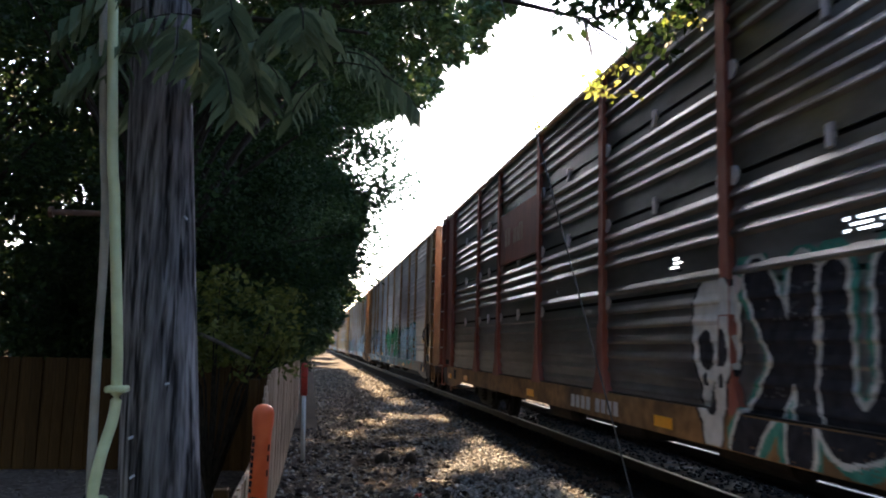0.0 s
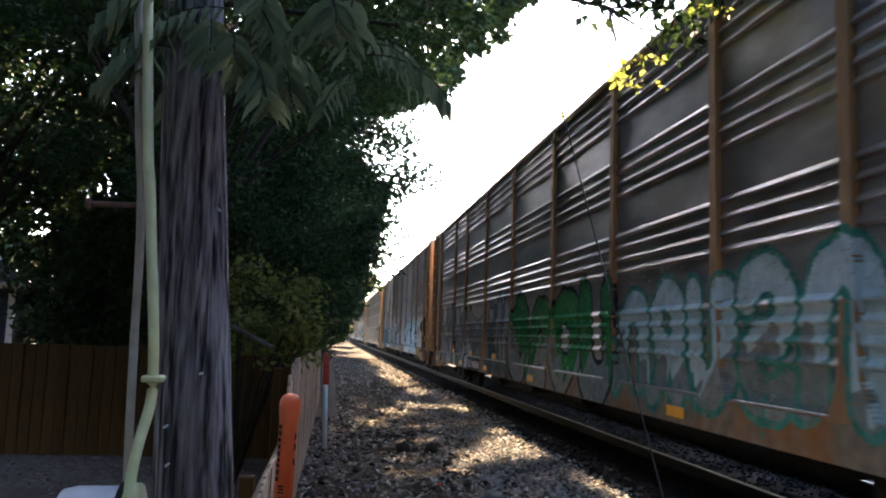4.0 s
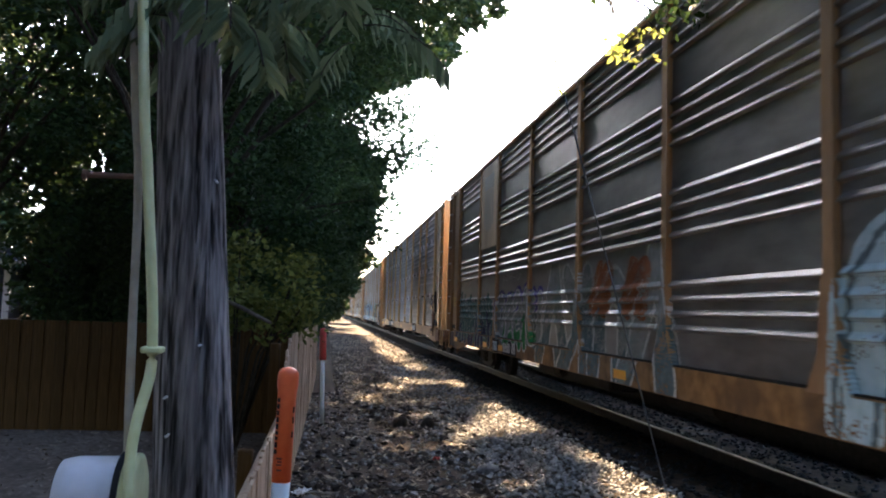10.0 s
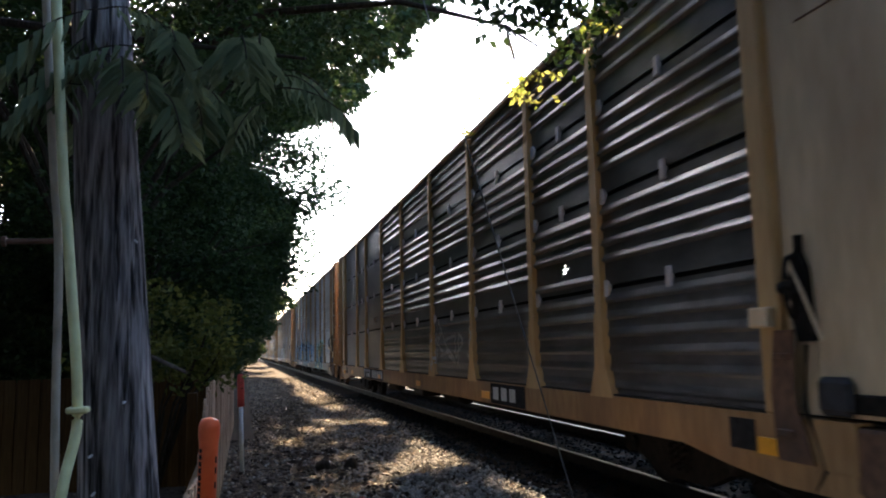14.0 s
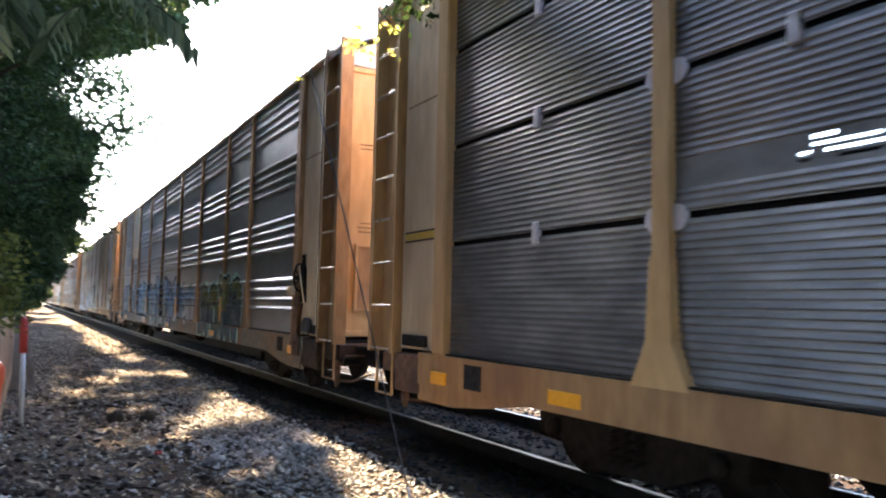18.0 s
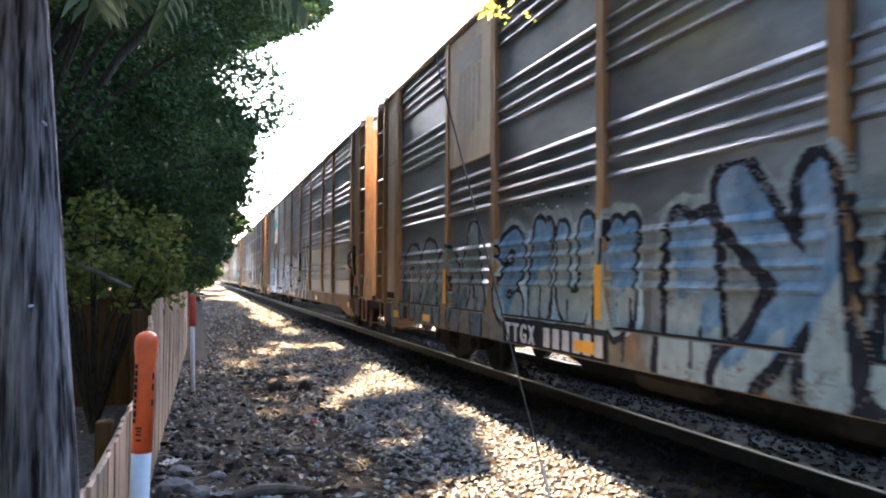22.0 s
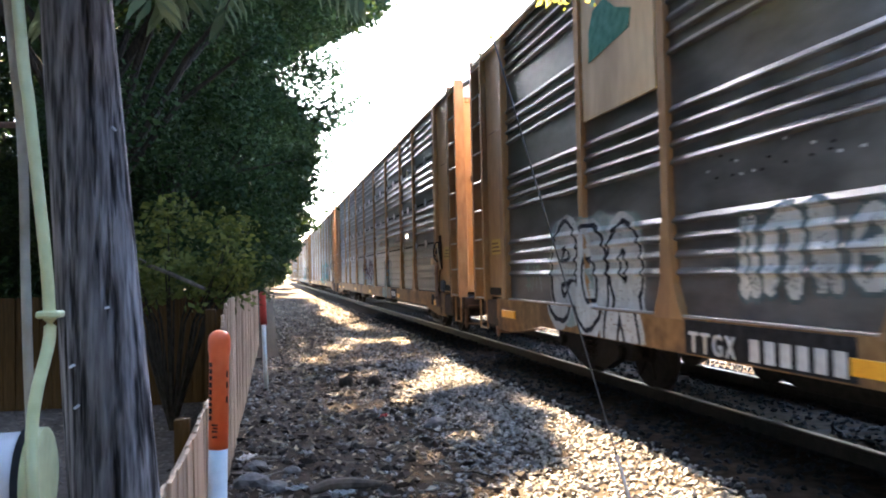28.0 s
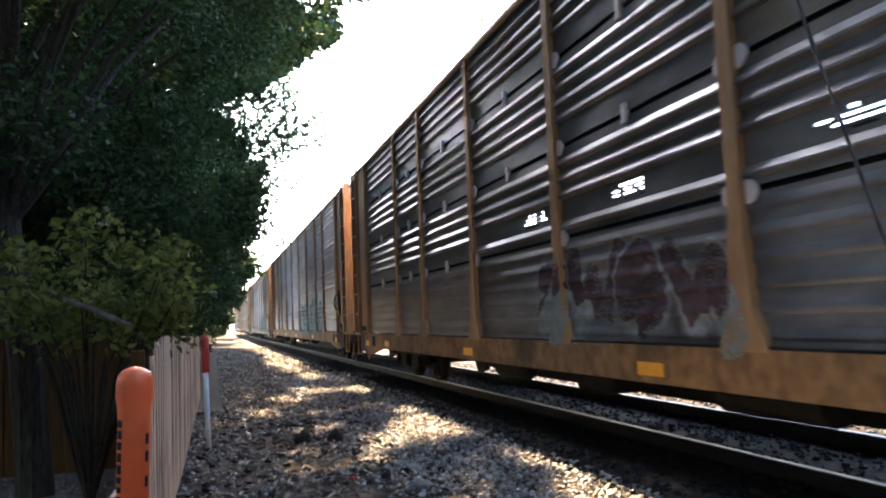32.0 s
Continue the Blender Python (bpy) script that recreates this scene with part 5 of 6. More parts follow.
def make_tree(x, y, height, reach, low, clumps, per, leaf, seed, label, material=None, lean=(0, 0), bole=0.16):
    t = thing("tree", label, "tree", pose(x, y, -0.3), group="trees along the fence")
    rng = random.Random(seed)
    bm = bmesh.new()
    stem = [Vector((lean[0] * k / 6 + rng.uniform(-0.08, 0.08), lean[1] * k / 6 + rng.uniform(-0.08, 0.08), height * 0.8 * k / 6)) for k in range(7)]
    tube(bm, stem, [bole * (1 - 0.13 * k) for k in range(7)], 10)
    mid = Vector((lean[0], lean[1], (height + low) / 2))
    centres, radii = [], []
    while len(centres) < clumps:
        d = Vector((rng.gauss(0, 1), rng.gauss(0, 1), rng.gauss(0, 1))).normalized() * rng.random() ** 0.36
        c = mid + Vector((d.x * reach, d.y * reach, d.z * (height - low) / 2))
        c += Vector((0.5 * noise.noise(c * 0.5), 0.5 * noise.noise(c * 0.5 + Vector((9, 0, 0))), 0.3 * noise.noise(c * 0.7)))
        centres.append(c)
        radii.append(rng.uniform(0.4, 0.85))
    for c in centres[::5]:
        k = min(5, max(2, int(6 * c.z / height * 0.8)))
        a = stem[k]
        b = a.lerp(c, 0.5) + Vector((0, 0, 0.25))
        tube(bm, [a, b, c], [0.05, 0.032, 0.012], 6)
    part("trunk", bm, M_BARK, t)
    leaf_cloud("crown", centres, radii, per, leaf, material or M_LEAF, t, seed)
    return t


def pinnate_sprigs(name, label, starts, length, pairs, blade, material, seed, drop=0.9, stem_mat=None):
    """Hanging compound leaves: curved stalks with pairs of long blades."""
    rng = random.Random(seed)
    b = thing(name, label, "branch")
    bs, bl = bmesh.new(), bmesh.new()
    for s, heading in starts:
        p, d = Vector(s), Vector((math.cos(heading), math.sin(heading), rng.uniform(-0.5, 0.1))).normalized()
        pts, ln = [p.copy()], length * rng.uniform(0.7, 1.2)
        for k in range(pairs):
            p = p + d * ln / pairs
            d = (d + Vector((0, 0, -drop / pairs * rng.uniform(1, 2)))).normalized()
            pts.append(p.copy())
            for side in (-1, 1):
                q = d.cross(Vector((0, 0, 1))).normalized() * side
                w = (q * 0.7 + d * 0.5 + Vector((0, 0, -rng.uniform(0.4, 1.0)))).normalized()
                f = w.cross(d).normalized()
                size = blade * rng.uniform(0.75, 1.2) * (0.65 + 0.7 * math.sin(math.pi * (k + 1) / (pairs + 1)))
                n = f.cross(w).normalized()
                a0 = p + w * 0.006
                pa, pb = a0 + w * size * 0.35 + f * size * 0.15 + n * 0.006, a0 + w * size * 0.35 - f * size * 0.15 + n * 0.006
                pc, pd = a0 + w * size * 0.7 + f * size * 0.10, a0 + w * size * 0.7 - f * size * 0.10
                tip = a0 + w * size - Vector((0, 0, size * 0.08))
                v0, va, vb, vc, vd, ve = [bl.verts.new(z) for z in (a0, pa, pb, pc, pd, tip)]
                m1, m2 = bl.verts.new((pa + pb) / 2 - n * 0.008), bl.verts.new((pc + pd) / 2 - n * 0.006)
                for fc in ((v0, va, m1), (v0, m1, vb), (va, vc, m2, m1), (m1, m2, vd, vb), (vc, ve, m2), (m2, ve, vd)):
                    bl.faces.new(fc)
        tube(bs, pts, 0.0022, 5)
    tagged(part("stalk", bs, stem_mat or M_BARK, b), kind="stuff")
    tagged(part("foliage", bl, material, b), kind="stuff")
    return b


def make_plants():
    dense = "tall shade tree with dense dark green foliage"
    # along the fence, leaning over the strip beside the track
    for k, (x, y, h, reach, low, cl, per, leaf, lean) in enumerate([
            (-1.62, 9.6, 9.5, 3.2, 2.9, 150, 320, 0.085, (-0.5, 0.2)),
            (-1.8, 14.5, 10.5, 3.05, 1.7, 190, 360, 0.10, (0.3, 0.2)),
            (-1.6, 20.5, 11.0, 2.5, 0.9, 190, 320, 0.115, (0.15, 0.2)),
            (-1.5, 28.0, 11.5, 2.5, 0.7, 240, 260, 0.14, (0.1, 0.2)),
            (-1.7, 37.0, 12.0, 2.9, 0.5, 260, 230, 0.17, (0.2, 0.0)),
            (-1.8, 48.0, 12.0, 3.9, 0.4, 270, 210, 0.20, (0.3, 0.0)),
            (-2.2, 62.0, 12.5, 4.2, 0.3, 260, 240, 0.22, (0.3, 0.0)),
            (-1.6, 80.0, 13.0, 5.0, 0.2, 200, 240, 0.28, (0.3, 0.0)),
            (-1.5, 105.0, 14.0, 6.4, 0.2, 220, 240, 0.33, (0.3, 0.0))]):
        make_tree(x, y, h, reach, low, cl, per, leaf, 20 + k, dense, lean=lean, bole=0.17 + 0.01 * k)
    for k, (x, y, h, reach) in enumerate([(1.2, 128.0, 7.0, 1.5), (2.0, 150.0, 9.0, 1.6), (0.6, 165.0, 9.0, 2.6)]):
        make_tree(x, y, h, reach, 0.05, 90, 150, 0.3, 140 + k, "low far tree at the end of the strip", bole=0.1)
    # trees added out of view, over and behind the camera, to block skylight
    for k, (x, y, h, reach, low, cl, per, leaf) in enumerate([
            (-3.8, 3.6, 10.5, 3.6, 3.6, 130, 150, 0.16), (-3.6, -4.5, 11.0, 4.2, 1.0, 170, 170, 0.18), (-8.5, 2.0, 11.0, 4.4, 0.5, 150, 150, 0.2),
            (-0.6, -10.5, 11.0, 4.0, 0.5, 130, 150, 0.22), (-7.5, -8.0, 12.0, 5.0, 0.3, 150, 150, 0.25), (-1.0, -19.0, 12.0, 5.5, 0.3, 120, 130, 0.3),
            (-13.5, 8.5, 11.0, 4.2, 0.4, 130, 150, 0.22), (-9.6, 5.6, 12.0, 3.6, 1.2, 170, 170, 0.2), (-7.8, -2.6, 11.5, 3.6, 0.6, 150, 160, 0.2)]):
        make_tree(x, y, h, reach, low, cl, per, leaf, 90 + k, "unseen broad tree added to block skylight, dense dark foliage")
    # leafy limbs added sunward to shade the strip; their gaps shape sun patches
    sun_patches = [(2.45, 5.8, 0.85, 0.85), (2.95, 7.3, 0.42, 1.0), (3.1, 9.0, 0.24, 0.9), (1.75, 5.4, 0.42, 0.4), (3.0, 12.0, 0.28, 1.5), (1.6, 10.4, 0.26, 0.35), (2.0, 11.3, 0.24, 0.6),
            (2.45, 12.7, 0.22, 0.7), (0.2, 14.7, 0.3, 0.35), (0.9, 16.0, 0.34, 0.5), (1.5, 17.8, 0.3, 0.7), (2.1, 19.8, 0.32, 0.8), (3.05, 18.0, 0.22, 1.1),
            (2.6, 23.5, 0.46, 2.0), (2.5, 28.0, 0.5, 2.3), (2.3, 33.0, 0.5, 2.6), (2.05, 0.8, 0.8, 1.1), (2.8, -0.3, 0.6, 1.0)]
    rng = random.Random(44)
    for k in range(15):
        g0 = -2.5 + 4.0 * k
        over = thing("shade_canopy", "leafy limbs added to cast dappled shade on the strip", "branch", group="branches over the strip")
        cs, rs = [], []
        while len(cs) < (170 if k < 8 else 130):
            gx, gy = rng.uniform(-1.2, 3.35 if k < 8 else 2.2), g0 + rng.uniform(0, 4.0)
            if any(((gx - a) / (ra + 0.06)) ** 2 + ((gy - b) / (rb + 0.1)) ** 2 < 1 for a, b, ra, rb in sun_patches):
                continue
            z = (max(6.1, 3.2 + 0.46 * gy) + max(0, gx - 1.5) * 1.3 if k < 8 else 8.0) + rng.uniform(0.5, 2.3)
            q = Vector((gx, gy, 0)) + sun_dir * (z / sun_dir.z)
            cs.append(tuple(q))
            rs.append(rng.uniform(0.22, 0.42))
        tagged(leaf_cloud("foliage", cs, rs, 90 if k < 6 else 90, 0.15 if k < 6 else 0.22, M_LEAF, over, 45 + k, 0.5), kind="stuff")
        for i in range(4):
            c = Vector(cs[i * 7])
            bm = bmesh.new()
            tube(bm, [(-2.0, c.y + 1.0, c.z + 0.6), ((c.x - 2.0) / 2, c.y + 0.5, c.z + 0.8), c], [0.06, 0.035, 0.008], 5)
            part("limb", bm, M_BARK, over)
    # unseen canopy added over and behind the camera to cut the skylight
    over = thing("shade_canopy", "unseen leafy limbs added overhead to cut skylight", "branch", group="branches over the strip")
    cs = [(rng.uniform(-3, 3.1), rng.uniform(-14, 9), rng.uniform(6.2, 9.0)) for _ in range(210)]
    tagged(leaf_cloud("foliage", cs, [rng.uniform(0.5, 0.9) for _ in cs], 95, 0.25, M_LEAF, over, 71, 0.4), kind="stuff")
    for i in range(6):
        c = Vector(cs[i * 9])
        bm = bmesh.new()
        tube(bm, [(-3.4, c.y - 0.5, 5.6), ((c.x - 3.2) / 2, c.y, c.z + 0.2), c], [0.09, 0.06, 0.01], 6)
        part("limb", bm, M_BARK, over)
    # in the yard behind the dark fence
    for k, (x, y, h, reach, low, cl, per, leaf) in enumerate([
            (-5.6, 12.6, 9.5, 3.3, 2.5, 120, 200, 0.14), (-9.6, 15.5, 10.0, 3.4, 3.7, 95, 190, 0.16), (-5.2, 19.0, 10.5, 3.5, 2.4, 110, 190, 0.17), (-3.6, 25.0, 10.5, 3.0, 0.5, 150, 170, 0.19),
            (-13.0, 33.0, 12.0, 4.8, 2.2, 80, 150, 0.26), (-7.0, 34.0, 12.0, 4.4, 0.6, 90, 150, 0.25), (-20.0, 38.0, 13.0, 6.0, 1.2, 150, 150, 0.3), (-14.0, 13.5, 10.5, 3.6, 3.4, 150, 150, 0.19)]):
        make_tree(x, y, h, reach, low, cl, per, leaf, 60 + k, "tall yard tree with dense dark foliage")
    # low shrubs and saplings that close the yard
    for k, (x, y, h, reach) in enumerate([(-4.4, 17.0, 4.6, 1.9), (-3.0, 20.0, 4.8, 1.8), (-8.4, 26.0, 4.6, 1.9), (-5.0, 27.0, 5.5, 2.4), (-2.6, 15.0, 4.2, 1.3)]):
        make_tree(x, y, h, reach, 0.25, 110, 190, 0.14, 160 + k, "dark leafy sapling in the yard", bole=0.07)
    # bush that leans over the fence corner
    rng = random.Random(4)
    cs = [(-0.95 + rng.uniform(-0.6, 0.75), 8.6 + rng.uniform(-0.7, 0.9), 1.55 + rng.uniform(-0.35, 0.5)) for _ in range(46)]
    bush = thing("bush", "leafy yellow-green bush behind the fence", "bush")
    leaf_cloud("leaves", cs, [rng.uniform(0.16, 0.32) for _ in cs], 60, 0.085, M_LEAF_BUSH, bush, 77)
    bm = bmesh.new()
    for c in cs[::2]:
        tube(bm, [(-1.0, 8.9, -0.28), ((c[0] - 1.0) / 2, (c[1] + 8.9) / 2, 0.9), c], [0.02, 0.014, 0.005], 5)
    tagged(part("stem", bm, M_BARK, bush), kind="stuff")
    bm = bmesh.new()
    tube(bm, [(-1.12, 8.2, 1.50), (-0.86, 7.95, 1.40), (-0.55, 7.7, 1.26)], [0.02, 0.022, 0.018], 8)
    tube(bm, [(-1.12, 8.2, 1.50), (-1.3, 8.5, 1.6)], 0.02, 6)
    part("dead_limb", bm, M_DEAD, bush, "pale bare broken limb")
    # long leaves hanging in front of the pole
    rng = random.Random(11)
    starts = []
    for _ in range(26):
        x = rng.uniform(-0.47, 0.06)
        starts.append(((x, 2.0 + rng.uniform(-0.12, 0.45), 2.27 + rng.uniform(-0.02, 0.14) + 0.03 * math.sin(x * 9)), rng.uniform(-3.1, 0.6)))
    starts += [((-0.46, 1.98, 2.16), 3.3), ((-0.3, 1.96, 2.2), -1.4), ((-0.27, 1.97, 2.14), -1.2), ((0.05, 2.1, 2.22), -0.3)]
    br = pinnate_sprigs("hanging_branch", "leafy branch with long drooping green leaflets", starts, 0.26, 7, 0.085, M_LEAF_NEAR, 12)
    bm = bmesh.new()
    tube(bm, [(-1.2, 3.4, 2.9), (-0.7, 2.7, 2.6), (-0.3, 2.3, 2.42), (0.15, 2.15, 2.34)], [0.02, 0.015, 0.01, 0.005], 7)
    part("limb", bm, M_BARK, br)
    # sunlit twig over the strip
    # twig over the strip; part of its sunlight is put into the leaf colour
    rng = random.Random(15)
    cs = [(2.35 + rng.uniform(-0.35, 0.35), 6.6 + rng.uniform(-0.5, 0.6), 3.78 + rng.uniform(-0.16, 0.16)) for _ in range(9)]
    tw = thing("hanging_twigs", "hanging twigs with sunlit yellow-green leaves, lightened as sunlit", "branch")
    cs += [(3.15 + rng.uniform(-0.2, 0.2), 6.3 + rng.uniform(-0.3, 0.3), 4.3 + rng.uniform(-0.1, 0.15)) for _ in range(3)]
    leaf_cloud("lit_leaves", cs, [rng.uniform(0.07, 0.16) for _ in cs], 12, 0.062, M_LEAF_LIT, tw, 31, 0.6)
    cs2 = [(2.5 + rng.uniform(-0.7, 0.9), 6.5 + rng.uniform(-0.6, 0.5), 4.7 + rng.uniform(-0.3, 0.5)) for _ in range(22)]
    leaf_cloud("dark_leaves", cs2, [rng.uniform(0.2, 0.4) for _ in cs2], 50, 0.11, M_LEAF, tw, 32, 0.6)
    bm = bmesh.new()
    tube(bm, [(-1.6, 9.6, 4.6), (0.2, 8.6, 5.3), (1.6, 7.8, 5.2), (2.6, 7.2, 4.75), (3.0, 7.0, 4.4)], [0.07, 0.05, 0.035, 0.02, 0.008], 7)
    part("limb", bm, M_BARK, tw)
    for c in cs[::2]:
        bm = bmesh.new()
        tube(bm, [(2.6, 7.2, 4.75), c], [0.012, 0.004], 5)
        part("twig", bm, M_BARK, tw)


def make_litter():
    def near(rng):
        y = 1.2 + 15 * rng.random() ** 1.5 if rng.random() < 0.85 else rng.uniform(-7, 2)
        return rng.uniform(-0.3, 2.2), y

    def shoulder(rng):
        y = 1.8 + 22 * rng.random() ** 1.5 if rng.random() < 0.84 else rng.uniform(-8, 2.4)
        return 1.75 + 1.5 * rng.random() ** 0.75 - 0.45 * rng.random() ** 2, y

    def far(rng):
        return rng.uniform(0.2, 3.4), 14 + 40 * rng.random() ** 1.4

    def bed(rng):
        return rng.uniform(3.05, 7.6), (-9 if rng.random() < 0.15 else 1.5) + 28 * rng.random() ** 1.3

    def yard(rng):
        return -0.55 - 7.5 * rng.random() ** 1.2, rng.uniform(3.2, 10.8)

    def beyond(rng):
        return rng.uniform(6.9, 12), 2 + 20 * rng.random()
    scatter("ballast_stones", "grey crushed ballast stones on the shoulder", M_STONE, 18000, shoulder, 0.026, 1)
    scatter("dirt_stones", "scattered dirty stones and crumbs of soil", M_STONE_DIRT, 7000, near, 0.013, 2)
    scatter("loose_stones", "loose grey stones lying on the dirt", M_STONE_GREY, 2300, near, 0.03, 12)
    scatter("soil_clods", "dark lumps of soil and bark", M_CLOD, 1500, near, 0.055, 13, 0.5)
    scatter("far_stones", "scattered dusty stones further off", M_STONE_DIRT, 7000, far, 0.036, 3)
    scatter("bed_stones", "ballast stones between the ties, train shade in their colour", M_STONE_SHADED, 12000, bed, 0.033, 4)
    scatter("farside_stones", "sunlit ballast stones past the track", M_STONE, 5000, beyond, 0.04, 5)
    scatter("leaf_litter", "dry pale fallen leaves", M_LITTER, 3600, near, 0.036, 6, 1.0, "leaf")
    scatter("yard_litter", "brown dry crumbs and leaf bits on the yard's dirt", M_CRUMB, 6000, yard, 0.034, 8, 0.5, "leaf")
    scatter("far_litter", "dry pale fallen leaves further off", M_LITTER, 3000, far, 0.055, 7, 1.0, "leaf")


def make_debris():
    rng = random.Random(29)
    bm = bmesh.new()
    for _ in range(420):
        x, y = rng.uniform(-0.3, 1.9), 1.6 + 14 * rng.random() ** 1.4
        a, ln = rng.uniform(0, 3.14), rng.uniform(0.03, 0.13)
        p, d = Vector((x, y, ground_z(x, y) + 0.012)), Vector((math.cos(a), math.sin(a), rng.uniform(-0.1, 0.15)))
        tube(bm, [p - d * ln, p + d * ln], [0.0035, 0.002], 4)
    tagged(part("twig_litter", bm, M_LITTER_WOOD), "fine dry twigs strewn over the dirt", "twigs", kind="stuff")
    for i in range(46):
        y = 2.6 + 13 * rng.random() ** 1.3
        x = rng.uniform(-0.15, 2.0)
        ln, a = rng.uniform(0.08, 0.38), rng.uniform(0, 3.14)
        d = Vector((math.cos(a), math.sin(a), 0))
        p = Vector((x, y, ground_z(x, y) + 0.02))
        bm = bmesh.new()
        tube(bm, [p - d * ln / 2, p + Vector((rng.uniform(-0.02, 0.02), 0.02, 0.015)), p + d * ln / 2], [0.007, 0.006, 0.003], 5)
        tagged(part("stick", bm, M_LITTER_WOOD if i % 2 else M_BARK), "dry broken stick lying on the dirt", "stick", "sticks on the strip")
    for i, (x, y, s) in enumerate([(0.28, 3.55, 0.07), (0.42, 3.3, 0.1), (-0.02, 4.3, 0.09), (0.12, 4.75, 0.07), (0.95, 3.4, 0.06), (0.75, 3.7, 0.05), (0.06, 5.2, 0.06), (1.35, 4.6, 0.06), (1.72, 8.2, 0.12), (0.62, 2.95, 0.06), (-0.12, 6.4, 0.13), (0.06, 6.2, 0.1), (-0.1, 6.95, 0.1), (0.2, 6.75, 0.07)]):
        bm = bmesh.new()
        bmesh.ops.create_icosphere(bm, subdivisions=2, radius=s)
        for v in bm.verts:
            v.co *= 1 + 0.35 * noise.noise(v.co * 9 + Vector((i, 0, 0)))
            v.co.z *= 0.55
        ob = part("rock", bm, M_ROCK)
        ob.matrix_basis = pose(x, y, ground_z(x, y) + s * 0.2, 0, 0, 50 * i)
        tagged(ob, "grey angular rock half sunk in dirt", "rock", "rocks by the fence")
    for x, y, s in ((1.13, 11.8, 0.11), (1.54, 11.75, 0.1)):
        bm = bmesh.new()
        bmesh.ops.create_icosphere(bm, subdivisions=2, radius=s)
        for v in bm.verts:
            v.co *= 1 + 0.3 * noise.noise(v.co * 8 + Vector((x, y, 0)))
        ob = part("rock", bm, M_BARK)
        ob.matrix_basis = pose(x, y, ground_z(x, y) + s * 0.5)
        tagged(ob, "dark stump-like lump standing in the dirt", "rock", "dark lumps on the strip")
    bm = bmesh.new()
    z = ground_z(0.6, 6.0) + 0.03
    tube(bm, [(0.30, 5.93, z), (0.45, 6.0, z + 0.015), (0.62, 6.02, z + 0.01), (0.86, 5.97, z)], [0.03, 0.05, 0.048, 0.02], 9)
    tagged(part("log", bm, M_DEAD), "short weathered log half sunk in the dirt", "log")
    for i, (x, y, s, m, lab) in enumerate([(0.56, 5.85, 0.07, M_PAPER, "crumpled white paper scrap on dirt"), (-0.18, 7.3, 0.12, M_PAPER, "torn white paper scrap beside the fence"), (-0.05, 6.9, 0.09, M_PAPER, "torn white paper scrap beside the fence"), (-0.03, 4.5, 0.1, M_PAPER, "torn white paper scrap beside the fence"), (0.1, 4.95, 0.08, M_PAPER, "torn white paper scrap beside the fence"),
                                           (0.22, 6.1, 0.08, M_PAPER, "crumpled white paper scrap on dirt"), (1.28, 8.9, 0.06, M_POST_RED, "small red plastic scrap on dirt"), (0.35, 7.3, 0.06, M_PAPER, "small white scrap among leaves")]):
        bm = bmesh.new()
        n = 6
        g = [[bm.verts.new(((u / n - 0.5) * 2 * s, (v / n - 0.5) * s, 0.035 * noise.noise(Vector((u * 0.6 + i * 7, v * 0.6, 0))) + 0.03)) for u in range(n + 1)] for v in range(n + 1)]
        for v in range(n):
            for u in range(n):
                bm.faces.new((g[v][u], g[v][u + 1], g[v + 1][u + 1], g[v + 1][u]))
        bmesh.ops.solidify(bm, geom=list(bm.faces), thickness=0.003)
        ob = part("scrap", bm, m)
        ob.matrix_basis = pose(x, y, ground_z(x, y), 0, 0, 70 * i)
        tagged(ob, lab, "litter")


make_ground()
make_track()
PAINT_BLUE = mat("pale blue spray paint", (0.38, 0.50, 0.55), (0.52, 0.64, 0.68), 0.85, 0, 9, 1.5, bump=0.02, spec=0.1, stain_colour=(0.3, 0.38, 0.4), amount=0.4)
PAINT_SKY = mat("sky blue spray paint", (0.10, 0.19, 0.30), (0.24, 0.36, 0.48), 0.85, 0, 9, 1.5, bump=0.02, spec=0.1, stain_colour=(0.45, 0.5, 0.55), amount=0.6)
PAINT_WHITE = mat("white spray paint", (0.46, 0.47, 0.46), (0.62, 0.63, 0.62), 0.85, 0, 9, 1.5, bump=0.02, spec=0.1, stain_colour=(0.3, 0.3, 0.3), amount=0.5)
PAINT_GREY = mat("grey-green spray paint", (0.17, 0.19, 0.185), (0.29, 0.31, 0.305), 0.85, 0, 9, 1.5, bump=0.02, spec=0.1, stain_colour=(0.15, 0.21, 0.20), amount=0.6)
PAINT_PALE = mat("pale grey-green spray paint", (0.27, 0.32, 0.31), (0.40, 0.45, 0.44), 0.85, 0, 9, 1.5, bump=0.02, spec=0.1, stain_colour=(0.17, 0.24, 0.23), amount=0.6)
PAINT_DUSK = mat("dull teal spray paint", (0.055, 0.10, 0.095), (0.11, 0.17, 0.16), 0.85, 0, 9, 1.5, bump=0.02, spec=0.1, stain_colour=(0.05, 0.15, 0.11), amount=0.5)
PAINT_TEAL = mat("teal spray paint", (0.04, 0.17, 0.14), (0.10, 0.30, 0.25), 0.85, 0, 9, 1.5, bump=0.02, spec=0.1)
PAINT_GREEN = mat("green spray paint", (0.02, 0.12, 0.04), (0.06, 0.26, 0.09), 0.85, 0, 9, 1.5, bump=0.02, spec=0.1)
PAINT_MINT = mat("mint outline paint", (0.30, 0.55, 0.45), (0.50, 0.72, 0.62), 0.85, 0, 9, 1.5, bump=0.02, spec=0.1)
PAINT_PURPLE = mat("violet spray paint", (0.075, 0.065, 0.22), (0.14, 0.12, 0.32), 0.85, 0, 9, 1.5, bump=0.02, spec=0.1)
